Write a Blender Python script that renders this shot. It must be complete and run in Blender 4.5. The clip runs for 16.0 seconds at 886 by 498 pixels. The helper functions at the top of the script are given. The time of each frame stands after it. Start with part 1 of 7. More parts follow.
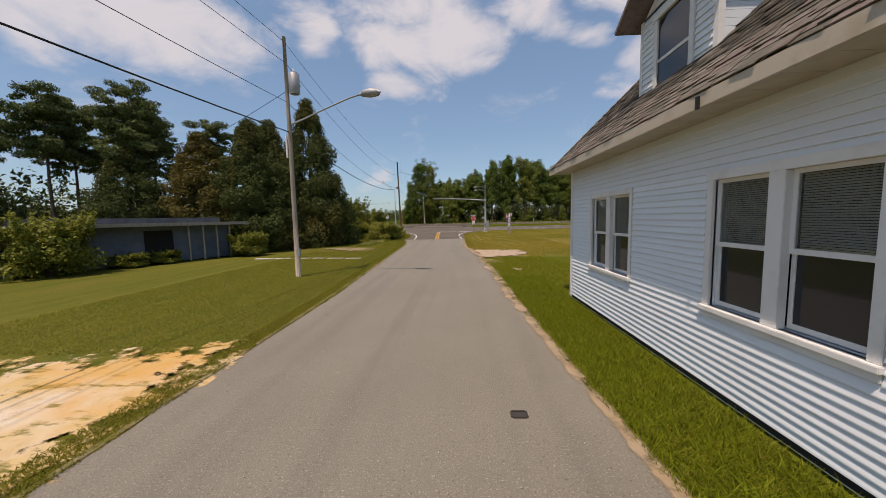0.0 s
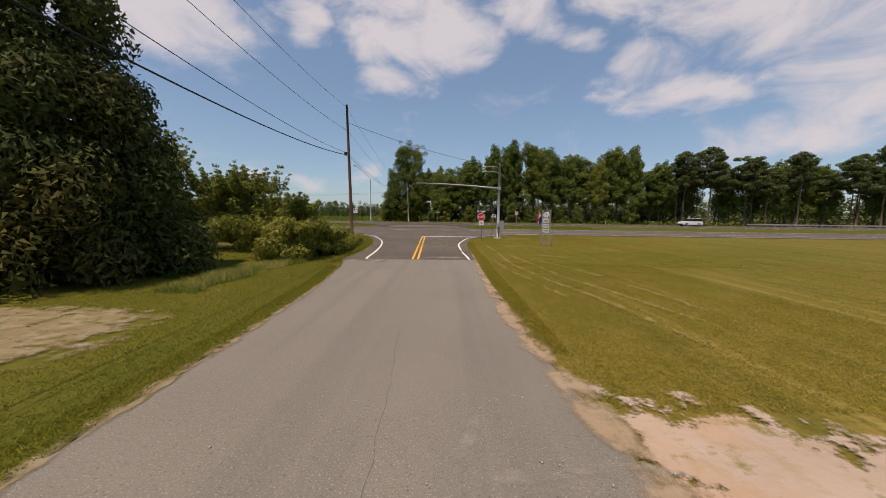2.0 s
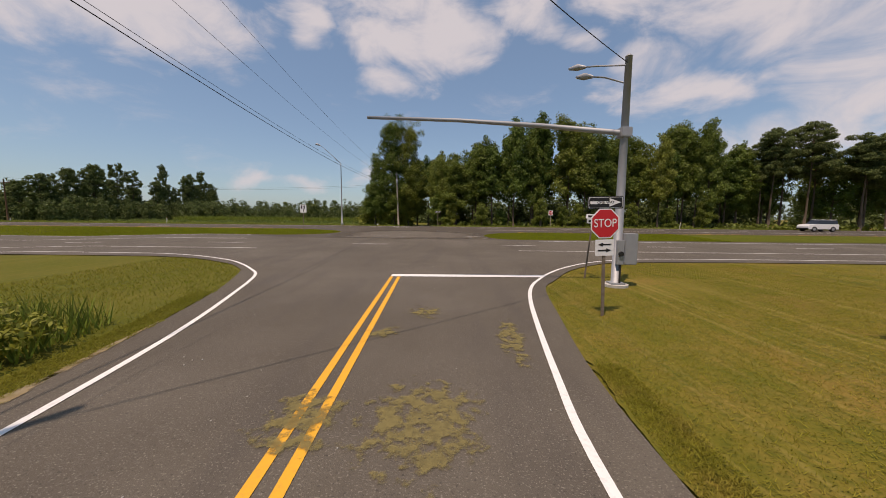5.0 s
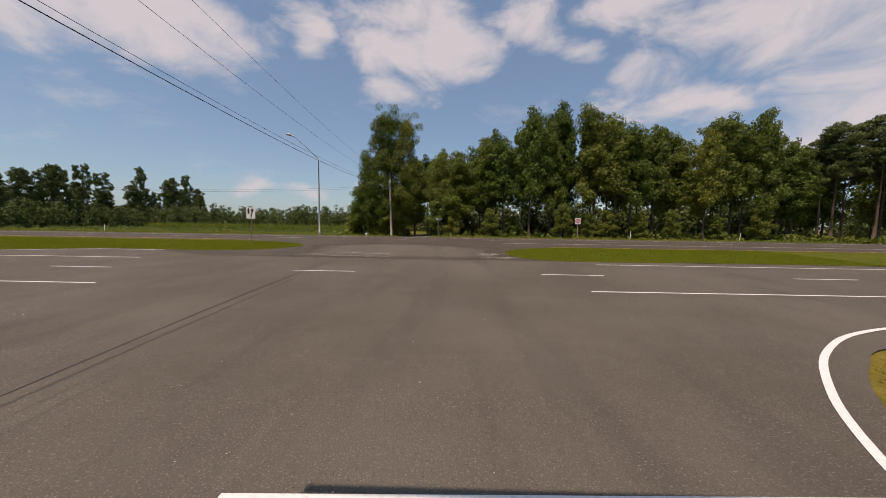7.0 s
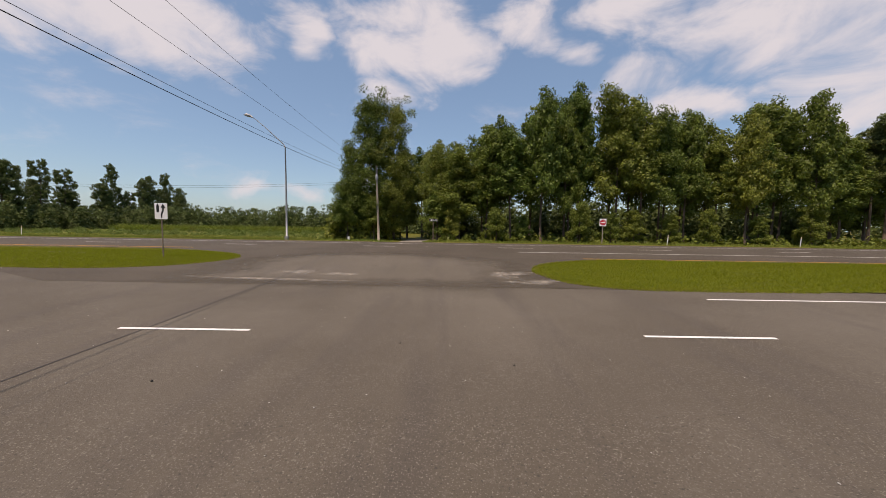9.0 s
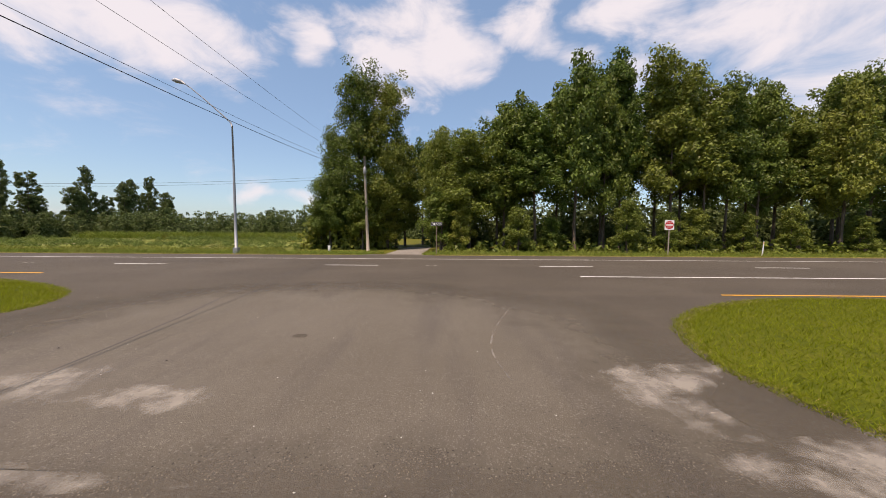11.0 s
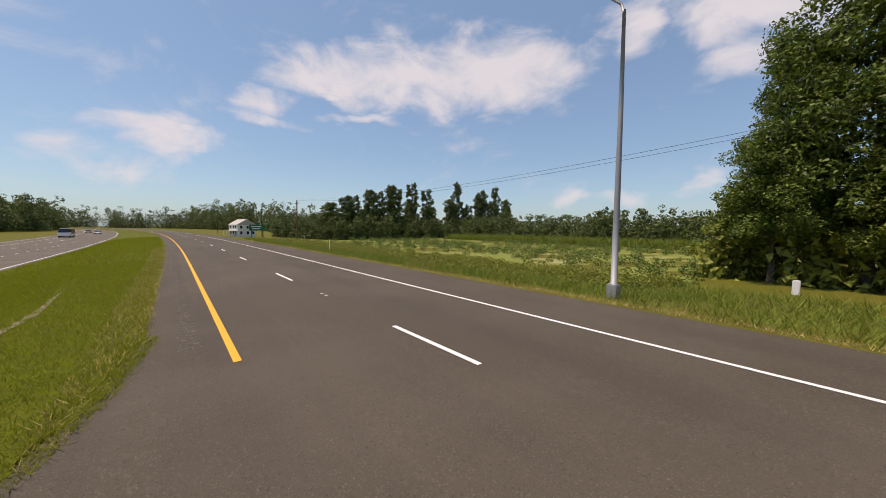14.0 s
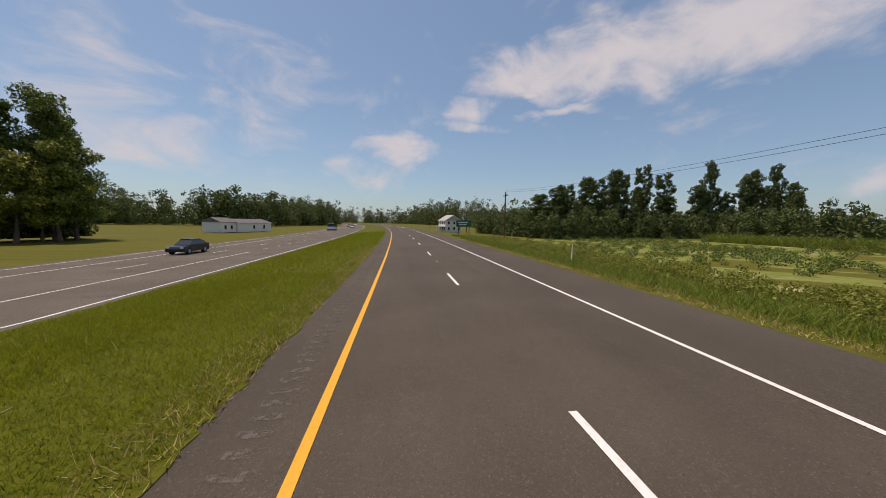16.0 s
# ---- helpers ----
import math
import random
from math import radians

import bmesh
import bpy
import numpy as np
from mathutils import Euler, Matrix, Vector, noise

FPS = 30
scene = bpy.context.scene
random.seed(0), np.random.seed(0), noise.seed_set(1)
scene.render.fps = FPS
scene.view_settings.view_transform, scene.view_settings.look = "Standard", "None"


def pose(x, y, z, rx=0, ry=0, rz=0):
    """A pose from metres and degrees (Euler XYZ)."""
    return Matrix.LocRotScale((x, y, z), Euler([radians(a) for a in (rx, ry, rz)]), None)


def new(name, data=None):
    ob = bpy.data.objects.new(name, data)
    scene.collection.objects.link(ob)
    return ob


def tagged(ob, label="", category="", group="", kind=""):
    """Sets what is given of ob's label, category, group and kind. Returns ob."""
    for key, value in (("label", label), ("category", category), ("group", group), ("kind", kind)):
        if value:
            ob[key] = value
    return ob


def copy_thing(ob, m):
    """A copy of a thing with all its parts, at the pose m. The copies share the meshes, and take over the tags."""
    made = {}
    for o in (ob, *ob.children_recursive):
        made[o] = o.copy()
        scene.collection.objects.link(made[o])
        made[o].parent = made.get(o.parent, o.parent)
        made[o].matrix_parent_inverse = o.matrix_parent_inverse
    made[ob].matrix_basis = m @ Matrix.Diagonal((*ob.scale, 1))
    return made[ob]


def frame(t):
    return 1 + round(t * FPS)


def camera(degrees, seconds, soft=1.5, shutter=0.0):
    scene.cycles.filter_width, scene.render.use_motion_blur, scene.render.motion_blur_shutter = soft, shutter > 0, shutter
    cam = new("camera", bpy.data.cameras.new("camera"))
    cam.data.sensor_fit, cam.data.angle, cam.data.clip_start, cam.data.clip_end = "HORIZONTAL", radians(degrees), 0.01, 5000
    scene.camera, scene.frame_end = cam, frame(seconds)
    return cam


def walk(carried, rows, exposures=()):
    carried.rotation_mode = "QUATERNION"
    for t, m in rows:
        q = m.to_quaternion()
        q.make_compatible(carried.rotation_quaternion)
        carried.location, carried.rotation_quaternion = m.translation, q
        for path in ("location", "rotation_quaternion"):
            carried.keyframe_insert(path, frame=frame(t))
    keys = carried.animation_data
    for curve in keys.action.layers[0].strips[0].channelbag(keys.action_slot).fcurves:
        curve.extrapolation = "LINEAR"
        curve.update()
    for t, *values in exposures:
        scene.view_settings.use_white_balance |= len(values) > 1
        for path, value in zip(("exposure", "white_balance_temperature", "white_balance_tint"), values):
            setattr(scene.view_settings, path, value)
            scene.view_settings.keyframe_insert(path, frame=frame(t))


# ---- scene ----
LENS = 106.0
cam = camera(LENS, 16.0, soft=0.9, shutter=0.0)
# seconds, eye, pitch, lean, heading
PATH = [
    (0.0, 21.35, -97.45, 2.56, -5.26, -1.25, 2.63),
    (0.5, 21.10, -90.58, 2.58, -5.31, -0.85, 2.24),
    (1.0, 20.84, -84.75, 2.62, -5.92, -0.02, 1.80),
    (1.5, 20.44, -79.63, 2.62, -6.44, 1.31, 0.69),
    (2.0, 20.41, -74.96, 2.48, -5.70, 0.76, 0.46),
    (2.5, 20.28, -69.56, 2.53, -5.67, 0.26, 0.14),
    (3.0, 20.26, -64.78, 2.48, -5.82, -0.14, 0.36),
    (3.5, 20.17, -60.40, 2.54, -5.68, -0.30, 0.36),
    (4.0, 20.10, -56.69, 2.53, -5.91, -0.05, 0.46),
    (6.5, 19.71, -40.34, 2.56, -4.57, 1.00, 0.78),
    (7.0, 19.67, -38.13, 2.57, -4.23, 0.88, 0.79),
    (7.5, 19.62, -36.13, 2.59, -3.86, 1.04, 0.67),
    (8.0, 19.58, -33.93, 2.61, -3.84, 1.05, 0.40),
    (8.5, 19.61, -31.72, 2.64, -4.07, 0.88, 0.23),
    (11.0, 19.19, -18.93, 2.88, -3.43, 0.31, 0.73),
    (11.5, 18.66, -15.87, 2.92, -3.86, -0.59, 4.01),
    (12.0, 17.71, -12.90, 2.89, -5.41, -1.59, 9.54),
    (12.5, 16.05, -10.31, 2.97, -4.75, -1.78, 17.70),
    (13.0, 13.66, -7.81, 3.14, -2.29, -2.29, 28.50),
    (13.5, 10.73, -5.81, 3.22, -2.58, -0.22, 39.16),
    (14.0, 7.24, -4.31, 3.26, -3.46, 0.52, 50.85),
    (14.5, 3.61, -3.25, 3.28, -3.91, 0.26, 62.48),
    (15.0, -0.40, -2.71, 3.21, -4.07, 0.85, 71.23),
    (15.5, -4.30, -2.49, 3.19, -4.28, 1.62, 78.40),
    (16.0, -8.12, -2.31, 3.31, -4.53, 0.82, 82.82),
]
walk(cam, [(t, pose(x, y, z, 0, 0, yaw) @ pose(0, 0, 0, 90 + pitch) @ pose(0, 0, 0, 0, 0, roll)) for t, x, y, z, pitch, roll, yaw in PATH],
     exposures=[(0.0, -0.04, 7400, 26), (1.5, -0.12, 7450, 27), (4.0, -0.14, 7600, 28), (6.5, -0.18, 7600, 28), (8.5, -0.06, 7600, 28), (11.0, 0.34, 7550, 28), (12.5, 0.27, 7500, 28), (14.0, 0.06, 7450, 27), (15.5, -0.2, 7450, 27), (16.0, -0.22, 7450, 27)])
# ---- light ----
TO_SUN = Vector((-0.22, -0.32, 1.0)).normalized()
sun = new("sun", bpy.data.lights.new("sun", "SUN"))
sun.data.energy, sun.data.angle, sun.data.color = 4.3, radians(0.55), (1.0, 0.93, 0.80)
sun.matrix_world = TO_SUN.to_track_quat("Z", "Y").to_matrix().to_4x4()

world = bpy.data.worlds.new("world")
scene.world = world
world.use_nodes = True
wn, wl = world.node_tree.nodes, world.node_tree.links
wn.clear()


def wnode(kind):
    return wn.new(kind)


def colour_mix(blend="MIX"):
    n = wnode("ShaderNodeMix")
    n.data_type, n.blend_type = "RGBA", blend
    return n


def wmath(op, a, b=None, c=None, clamp=False):
    n = wnode("ShaderNodeMath")
    n.operation, n.use_clamp = op, clamp
    for i, v in enumerate((a, b, c)):
        if v is None:
            continue
        if isinstance(v, (int, float)):
            n.inputs[i].default_value = v
        else:
            wl.new(v, n.inputs[i])
    return n.outputs[0]


def direction(az, el):
    """az: degrees to the left of +y, el: degrees above the horizon."""
    a, e = radians(az), radians(el)
    return Vector((-math.sin(a) * math.cos(e), math.cos(a) * math.cos(e), math.sin(e)))


sky = wnode("ShaderNodeTexSky")
sky.sky_type, sky.sun_disc, sky.sun_elevation, sky.sun_rotation = "NISHITA", False, math.asin(TO_SUN.z), math.atan2(TO_SUN.x, TO_SUN.y)
sky.altitude, sky.air_density, sky.dust_density, sky.ozone_density = 0, 1.0, 0.9, 1.6
coord = wnode("ShaderNodeTexCoord")
VIEW = coord.outputs["Generated"]
stretch = wnode("ShaderNodeMapping")
stretch.inputs["Scale"].default_value = (1.0, 1.0, 1.9)
wl.new(VIEW, stretch.inputs["Vector"])
fine = wnode("ShaderNodeTexNoise")
fine.inputs["Scale"].default_value, fine.inputs["Detail"].default_value, fine.inputs["Roughness"].default_value, fine.inputs["Distortion"].default_value = 5.5, 10.0, 0.6, 0.5
wl.new(stretch.outputs[0], fine.inputs["Vector"])
warp = wnode("ShaderNodeTexNoise")
warp.inputs["Scale"].default_value, warp.inputs["Detail"].default_value = 3.6, 5.0
wl.new(stretch.outputs[0], warp.inputs["Vector"])
shift, bent = wnode("ShaderNodeVectorMath"), wnode("ShaderNodeVectorMath")
shift.operation, bent.operation = "SUBTRACT", "MULTIPLY_ADD"
wl.new(warp.outputs["Color"], shift.inputs[0])
shift.inputs[1].default_value = (0.5, 0.5, 0.5)
wl.new(shift.outputs[0], bent.inputs[0])
bent.inputs[1].default_value = (0.42, 0.42, 0.2)
wl.new(VIEW, bent.inputs[2])
# heaps of cumulus: heading, height, reach in heading, reach in height, weight
CLOUDS = [(47, 24, 19, 7.5, 1.0), (60, 21.5, 9, 5, 0.8), (22.5, 26, 6, 5, 0.85), (5, 28, 14, 8, 1.0), (6, 21, 7, 4, 0.8), (-14, 30, 7, 6, 0.9), (-19, 25, 5, 5, 0.75), (-28, 20.5, 7, 5, 0.85), (-35, 16.5, 8, 3.5, 0.8), (-33, 30, 13, 5, 0.85),
          (-53, 17, 15, 10, 0.95), (-46, 23, 11, 8, 0.9), (-62, 22, 14, 11, 0.95), (-46, 11, 11, 4.5, 0.7), (-36, 24, 9, 5, 0.7), (-75, 26, 14, 12, 0.9), (-30, 42, 30, 8, 0.9), (20, 42, 30, 8, 0.9),
          (57, 25, 27, 6.5, 1.0), (40, 23, 12, 5, 0.9), (79, 18.5, 8.5, 2.8, 0.85), (68, 20.6, 2.4, 1.5, 0.8), (77, 15.6, 11, 2.0, 0.75), (64, 16.4, 9, 1.2, 0.55), (91, 11, 8, 3.4, 0.75), (98, 8, 6, 3, 0.65),
          (13.5, 6, 3, 3, 0.7), (23, 3.8, 6, 1.8, 0.6), (30, 3.4, 5, 1.6, 0.5), (127, 11, 18, 9, 0.5), (112, 15, 28, 14, 0.34)]
total = None
for az, el, wa, we, weight in CLOUDS:
    c = direction(az, el)
    side, up = direction(az - 90, 0), direction(az, el + 90)
    offs = wnode("ShaderNodeVectorMath")
    offs.operation = "SUBTRACT"
    wl.new(bent.outputs[0], offs.inputs[0])
    offs.inputs[1].default_value = c
    d2 = None
    for axis, reach in ((side, wa), (up, we), (c, max(wa, 20))):
        dot = wnode("ShaderNodeVectorMath")
        dot.operation = "DOT_PRODUCT"
        wl.new(offs.outputs[0], dot.inputs[0])
        dot.inputs[1].default_value = axis / math.sin(radians(reach))
        sq = wmath("MULTIPLY", dot.outputs["Value"], dot.outputs["Value"])
        d2 = sq if d2 is None else wmath("ADD", d2, sq)
    lump = wmath("MULTIPLY", wmath("SUBTRACT", 1.0, d2, clamp=True), weight)
    total = lump if total is None else wmath("MAXIMUM", total, lump)
shape = wmath("ADD", wmath("MULTIPLY", total, 0.55), wmath("MULTIPLY", fine.outputs[0], 1.2))
cover = wnode("ShaderNodeMapRange")
cover.interpolation_type = "SMOOTHSTEP"
cover.inputs["From Min"].default_value, cover.inputs["From Max"].default_value = 0.66, 1.16
wl.new(shape, cover.inputs["Value"])
mix = colour_mix()
wl.new(wmath("MULTIPLY", cover.outputs[0], 0.92), mix.inputs["Factor"])
hue = colour_mix("MULTIPLY")
hue.inputs["Factor"].default_value = 1.0
hue.inputs["B"].default_value = (0.99, 1.23, 1.23, 1)
wl.new(sky.outputs[0], hue.inputs["A"])
haze = colour_mix()
haze.inputs["Factor"].default_value = 0.38
haze.inputs["B"].default_value = (1.75, 3.3, 5.3, 1)
wl.new(hue.outputs["Result"], haze.inputs["A"])
wl.new(haze.outputs["Result"], mix.inputs["A"])
mix.inputs["B"].default_value = (5.7, 6.25, 6.7, 1)
back = wnode("ShaderNodeBackground")
back.inputs["Strength"].default_value = 0.113
wl.new(mix.outputs["Result"], back.inputs["Color"])
wo = wnode("ShaderNodeOutputWorld")
wl.new(back.outputs[0], wo.inputs["Surface"])
scene.view_settings.exposure = 0.0

# ---- materials ----
def material(name, color, rough=0.8, metal=0.0, spots=(), bump=0.0, bump_scale=40.0, coord="Object", spec=0.3, island=0.0, each=0.0, translucent=0.0, holes=None, south=None, west=None):
    """A surface: base colour, then spots: (scale, low, high, colour, amount, detail) of noise mixed over it, bump as fine relief, and a random
    lightness for each island of a mesh or for each object."""
    m = bpy.data.materials.new(name)
    m.use_nodes = True
    n, l = m.node_tree.nodes, m.node_tree.links
    b = n["Principled BSDF"]
    b.inputs["Roughness"].default_value, b.inputs["Metallic"].default_value, b.inputs["Specular IOR Level"].default_value = rough, metal, spec
    tc = n.new("ShaderNodeTexCoord")
    where = tc.outputs["Object"]
    if coord == "World":
        where = n.new("ShaderNodeNewGeometry").outputs["Position"]
    rgb = n.new("ShaderNodeRGB")
    rgb.outputs[0].default_value = (*color, 1)
    out = rgb.outputs[0]
    for scale, low, high, tint, amount, detail in spots:
        if isinstance(scale, tuple):
            mp = n.new("ShaderNodeMapping")
            mp.inputs["Scale"].default_value = scale
            l.new(where, mp.inputs["Vector"])
            src, s = mp.outputs[0], 1.0
        else:
            src, s = where, scale
        tx = n.new("ShaderNodeTexNoise")
        tx.inputs["Scale"].default_value, tx.inputs["Detail"].default_value, tx.inputs["Roughness"].default_value = s, detail, 0.6
        l.new(src, tx.inputs["Vector"])
        r = n.new("ShaderNodeMapRange")
        r.inputs["From Min"].default_value, r.inputs["From Max"].default_value, r.inputs["To Max"].default_value = low, high, amount
        l.new(tx.outputs[0], r.inputs["Value"])
        mx = n.new("ShaderNodeMix")
        mx.data_type = "RGBA"
        l.new(r.outputs[0], mx.inputs["Factor"])
        l.new(out, mx.inputs["A"])
        mx.inputs["B"].default_value = (*tint, 1)
        out = mx.outputs["Result"]
    if south:
        # another growth south of a wavering line and east of the side road: (y, x, colour, waver)
        sep = n.new("ShaderNodeSeparateXYZ")
        l.new(where, sep.inputs[0])
        tx = n.new("ShaderNodeTexNoise")
        tx.inputs["Scale"].default_value, tx.inputs["Detail"].default_value = 0.6, 6.0
        l.new(where, tx.inputs["Vector"])
        add = n.new("ShaderNodeMath")
        add.operation = "MULTIPLY_ADD"
        add.inputs[1].default_value = south[3]
        l.new(tx.outputs[0], add.inputs[0])
        l.new(sep.outputs["Y"], add.inputs[2])
        r = n.new("ShaderNodeMapRange")
        r.inputs["From Min"].default_value, r.inputs["From Max"].default_value = south[0] + 0.5 * south[3] + 0.5, south[0] + 0.5 * south[3] - 0.5
        r.inputs["To Max"].default_value = 0.72
        l.new(add.outputs[0], r.inputs["Value"])
        gt = n.new("ShaderNodeMath")
        gt.operation = "GREATER_THAN"
        gt.inputs[1].default_value = south[1]
        l.new(sep.outputs["X"], gt.inputs[0])
        both = n.new("ShaderNodeMath")
        both.operation = "MULTIPLY"
        l.new(r.outputs[0], both.inputs[0])
        l.new(gt.outputs[0], both.inputs[1])
        mx = n.new("ShaderNodeMix")
        mx.data_type = "RGBA"
        l.new(both.outputs[0], mx.inputs["Factor"])
        l.new(out, mx.inputs["A"])
        mx.inputs["B"].default_value = (*south[2], 1)
        out = mx.outputs["Result"]
    if west:
        # a greener growth west of a line: (x, colour, amount)
        sep = n.new("ShaderNodeSeparateXYZ")
        l.new(where, sep.inputs[0])
        r = n.new("ShaderNodeMapRange")
        r.inputs["From Min"].default_value, r.inputs["From Max"].default_value, r.inputs["To Max"].default_value = west[0] + 0.6, west[0] - 0.6, west[2]
        l.new(sep.outputs["X"], r.inputs["Value"])
        mx = n.new("ShaderNodeMix")
        mx.data_type = "RGBA"
        l.new(r.outputs[0], mx.inputs["Factor"])
        l.new(out, mx.inputs["A"])
        mx.inputs["B"].default_value = (*west[1], 1)
        out = mx.outputs["Result"]
    for amount, node, sock in ((island, "ShaderNodeNewGeometry", "Random Per Island"), (each, "ShaderNodeObjectInfo", "Random")):
        if amount:
            g = n.new(node)
            r = n.new("ShaderNodeMapRange")
            r.inputs["To Min"].default_value, r.inputs["To Max"].default_value = 1 - amount, 1 + amount
            l.new(g.outputs[sock], r.inputs["Value"])
            hsv = n.new("ShaderNodeHueSaturation")
            l.new(r.outputs[0], hsv.inputs["Value"])
            if node == "ShaderNodeObjectInfo" and amount > 0.1:
                h = n.new("ShaderNodeMapRange")
                h.inputs["To Min"].default_value, h.inputs["To Max"].default_value = 0.5 + 0.12 * amount, 0.5 - 0.14 * amount
                l.new(g.outputs[sock], h.inputs["Value"])
                l.new(h.outputs[0], hsv.inputs["Hue"])
            l.new(out, hsv.inputs["Color"])
            out = hsv.outputs[0]
    l.new(out, b.inputs["Base Color"])
    if bump:
        tx = n.new("ShaderNodeTexNoise")
        tx.inputs["Scale"].default_value, tx.inputs["Detail"].default_value = bump_scale, 5.0
        l.new(where, tx.inputs["Vector"])
        bp = n.new("ShaderNodeBump")
        bp.inputs["Strength"].default_value, bp.inputs["Distance"].default_value = bump, 0.02
        l.new(tx.outputs[0], bp.inputs["Height"])
        l.new(bp.outputs[0], b.inputs["Normal"])
    if translucent:
        tr = n.new("ShaderNodeBsdfTranslucent")
        l.new(out, tr.inputs["Color"])
        ms = n.new("ShaderNodeMixShader")
        ms.inputs[0].default_value = translucent
        l.new(b.outputs[0], ms.inputs[1])
        l.new(tr.outputs[0], ms.inputs[2])
        l.new(ms.outputs[0], n["Material Output"].inputs["Surface"])
    if holes:
        tx = n.new("ShaderNodeTexNoise")
        tx.inputs["Scale"].default_value, tx.inputs["Detail"].default_value, tx.inputs["Roughness"].default_value = holes[0], 8.0, 0.65
        l.new(where, tx.inputs["Vector"])
        r = n.new("ShaderNodeMapRange")
        r.inputs["From Min"].default_value, r.inputs["From Max"].default_value, r.inputs["To Max"].default_value = holes[1], holes[2], holes[3]
        if len(holes) > 4:
            # thins out towards the rim of the patch, by the mesh's own "cover"
            at, add = n.new("ShaderNodeAttribute"), n.new("ShaderNodeMath")
            at.attribute_name, add.operation = "cover", "MULTIPLY_ADD"
            l.new(tx.outputs[0], add.inputs[0])
            add.inputs[1].default_value = holes[4]
            l.new(at.outputs["Fac"], add.inputs[2])
            l.new(add.outputs[0], r.inputs["Value"])
        else:
            l.new(tx.outputs[0], r.inputs["Value"])
        ms = n.new("ShaderNodeMixShader")
        tp = n.new("ShaderNodeBsdfTransparent")
        l.new(r.outputs[0], ms.inputs[0])
        l.new(tp.outputs[0], ms.inputs[1])
        l.new(b.outputs[0], ms.inputs[2])
        l.new(ms.outputs[0], n["Material Output"].inputs["Surface"])
    return m


GRASS = material("mown_grass", (0.148, 0.117, 0.018), 0.9, spots=[(0.05, 0.4, 0.65, (0.088, 0.104, 0.01), 0.9, 3), ((1.3, 0.05, 1), 0.42, 0.7, (0.215, 0.155, 0.03), 0.8, 5), ((2.6, 0.035, 1), 0.56, 0.68, (0.27, 0.21, 0.06), 0.75, 4), ((0.7, 0.03, 1), 0.53, 0.66, (0.07, 0.075, 0.01), 0.75, 4), (0.35, 0.55, 0.7, (0.24, 0.14, 0.04), 0.6, 6), (1.1, 0.45, 0.75, (0.23, 0.155, 0.04), 0.55, 6), (9.0, 0.45, 0.7, (0.06, 0.075, 0.009), 0.75, 6)],
                 bump=0.9, bump_scale=25, coord="World", spec=0.1, south=(-75.6, 20.0, (0.075, 0.1, 0.006), 3.0), west=(18.0, (0.075, 0.088, 0.01), 0.6))
MEDIAN_GRASS = material("lush_grass", (0.094, 0.105, 0.007), 0.9, spots=[(0.9, 0.5, 0.7, (0.04, 0.06, 0.005), 0.7, 6), (0.4, 0.52, 0.7, (0.13, 0.125, 0.014), 0.7, 5), (0.15, 0.4, 0.7, (0.085, 0.095, 0.007), 0.9, 4), ((0.09, 1.3, 1), 0.5, 0.75, (0.11, 0.1, 0.018), 0.4, 5), (9.0, 0.45, 0.7, (0.03, 0.05, 0.005), 0.75, 6)],
                        bump=0.9, bump_scale=25, coord="World", spec=0.1)
BLADE = material("grass_blades", (0.31, 0.25, 0.036), 0.7, spots=[(0.07, 0.4, 0.65, (0.19, 0.21, 0.02), 0.9, 3), (1.1, 0.45, 0.75, (0.4, 0.29, 0.075), 0.5, 5)], west=(18.0, (0.15, 0.175, 0.018), 0.6), coord="World", island=0.3, translucent=0.5, spec=0.15)
SAND_RIM = material("crumbled_road_edge", (0.36, 0.265, 0.165), 0.95, spots=[(1.2, 0.4, 0.7, (0.4, 0.315, 0.22), 0.8, 5), (6.0, 0.5, 0.7, (0.22, 0.18, 0.12), 0.6, 6)], bump=0.8, bump_scale=25, coord="World", spec=0.1, holes=(1.3, 2.75, 3.7, 0.85, 5.0))
SAND_ORANGE = material("orange_sand", (0.50, 0.36, 0.17), 0.95, spots=[(0.5, 0.45, 0.62, (0.56, 0.47, 0.36), 0.9, 5), (3.0, 0.5, 0.75, (0.40, 0.27, 0.11), 0.7, 6), ((1.4, 3.6, 1), 0.55, 0.63, (0.14, 0.13, 0.03), 0.95, 6), (0.35, 0.5, 0.62, (0.52, 0.28, 0.07), 0.7, 4)], bump=0.9, bump_scale=9, coord="World", spec=0.1, holes=(1.6, 2.75, 3.1, 1.0, 5.0))
SAND_DULL = material("dull_worn_soil", (0.26, 0.2, 0.11), 0.95, spots=[(2.0, 0.45, 0.65, (0.38, 0.32, 0.22), 0.7, 6), (3.0, 0.5, 0.65, (0.13, 0.13, 0.025), 0.9, 6)], bump=0.9, bump_scale=9, coord="World", spec=0.1, holes=(1.6, 3.1, 3.9, 0.8, 5.5))
SAND_DRAIN = material("washed_gravel", (0.25, 0.215, 0.145), 0.95, spots=[(3.0, 0.45, 0.65, (0.2, 0.18, 0.13), 0.8, 6)], bump=0.8, bump_scale=30, coord="World", spec=0.1, holes=(1.7, 2.9, 3.3, 0.95, 5.0))
BLADE_LUSH = material("lush_blades", (0.19, 0.225, 0.012), 0.7, spots=[(0.5, 0.5, 0.75, (0.21, 0.2, 0.04), 0.35, 5)], coord="World", island=0.4, translucent=0.5, spec=0.15)
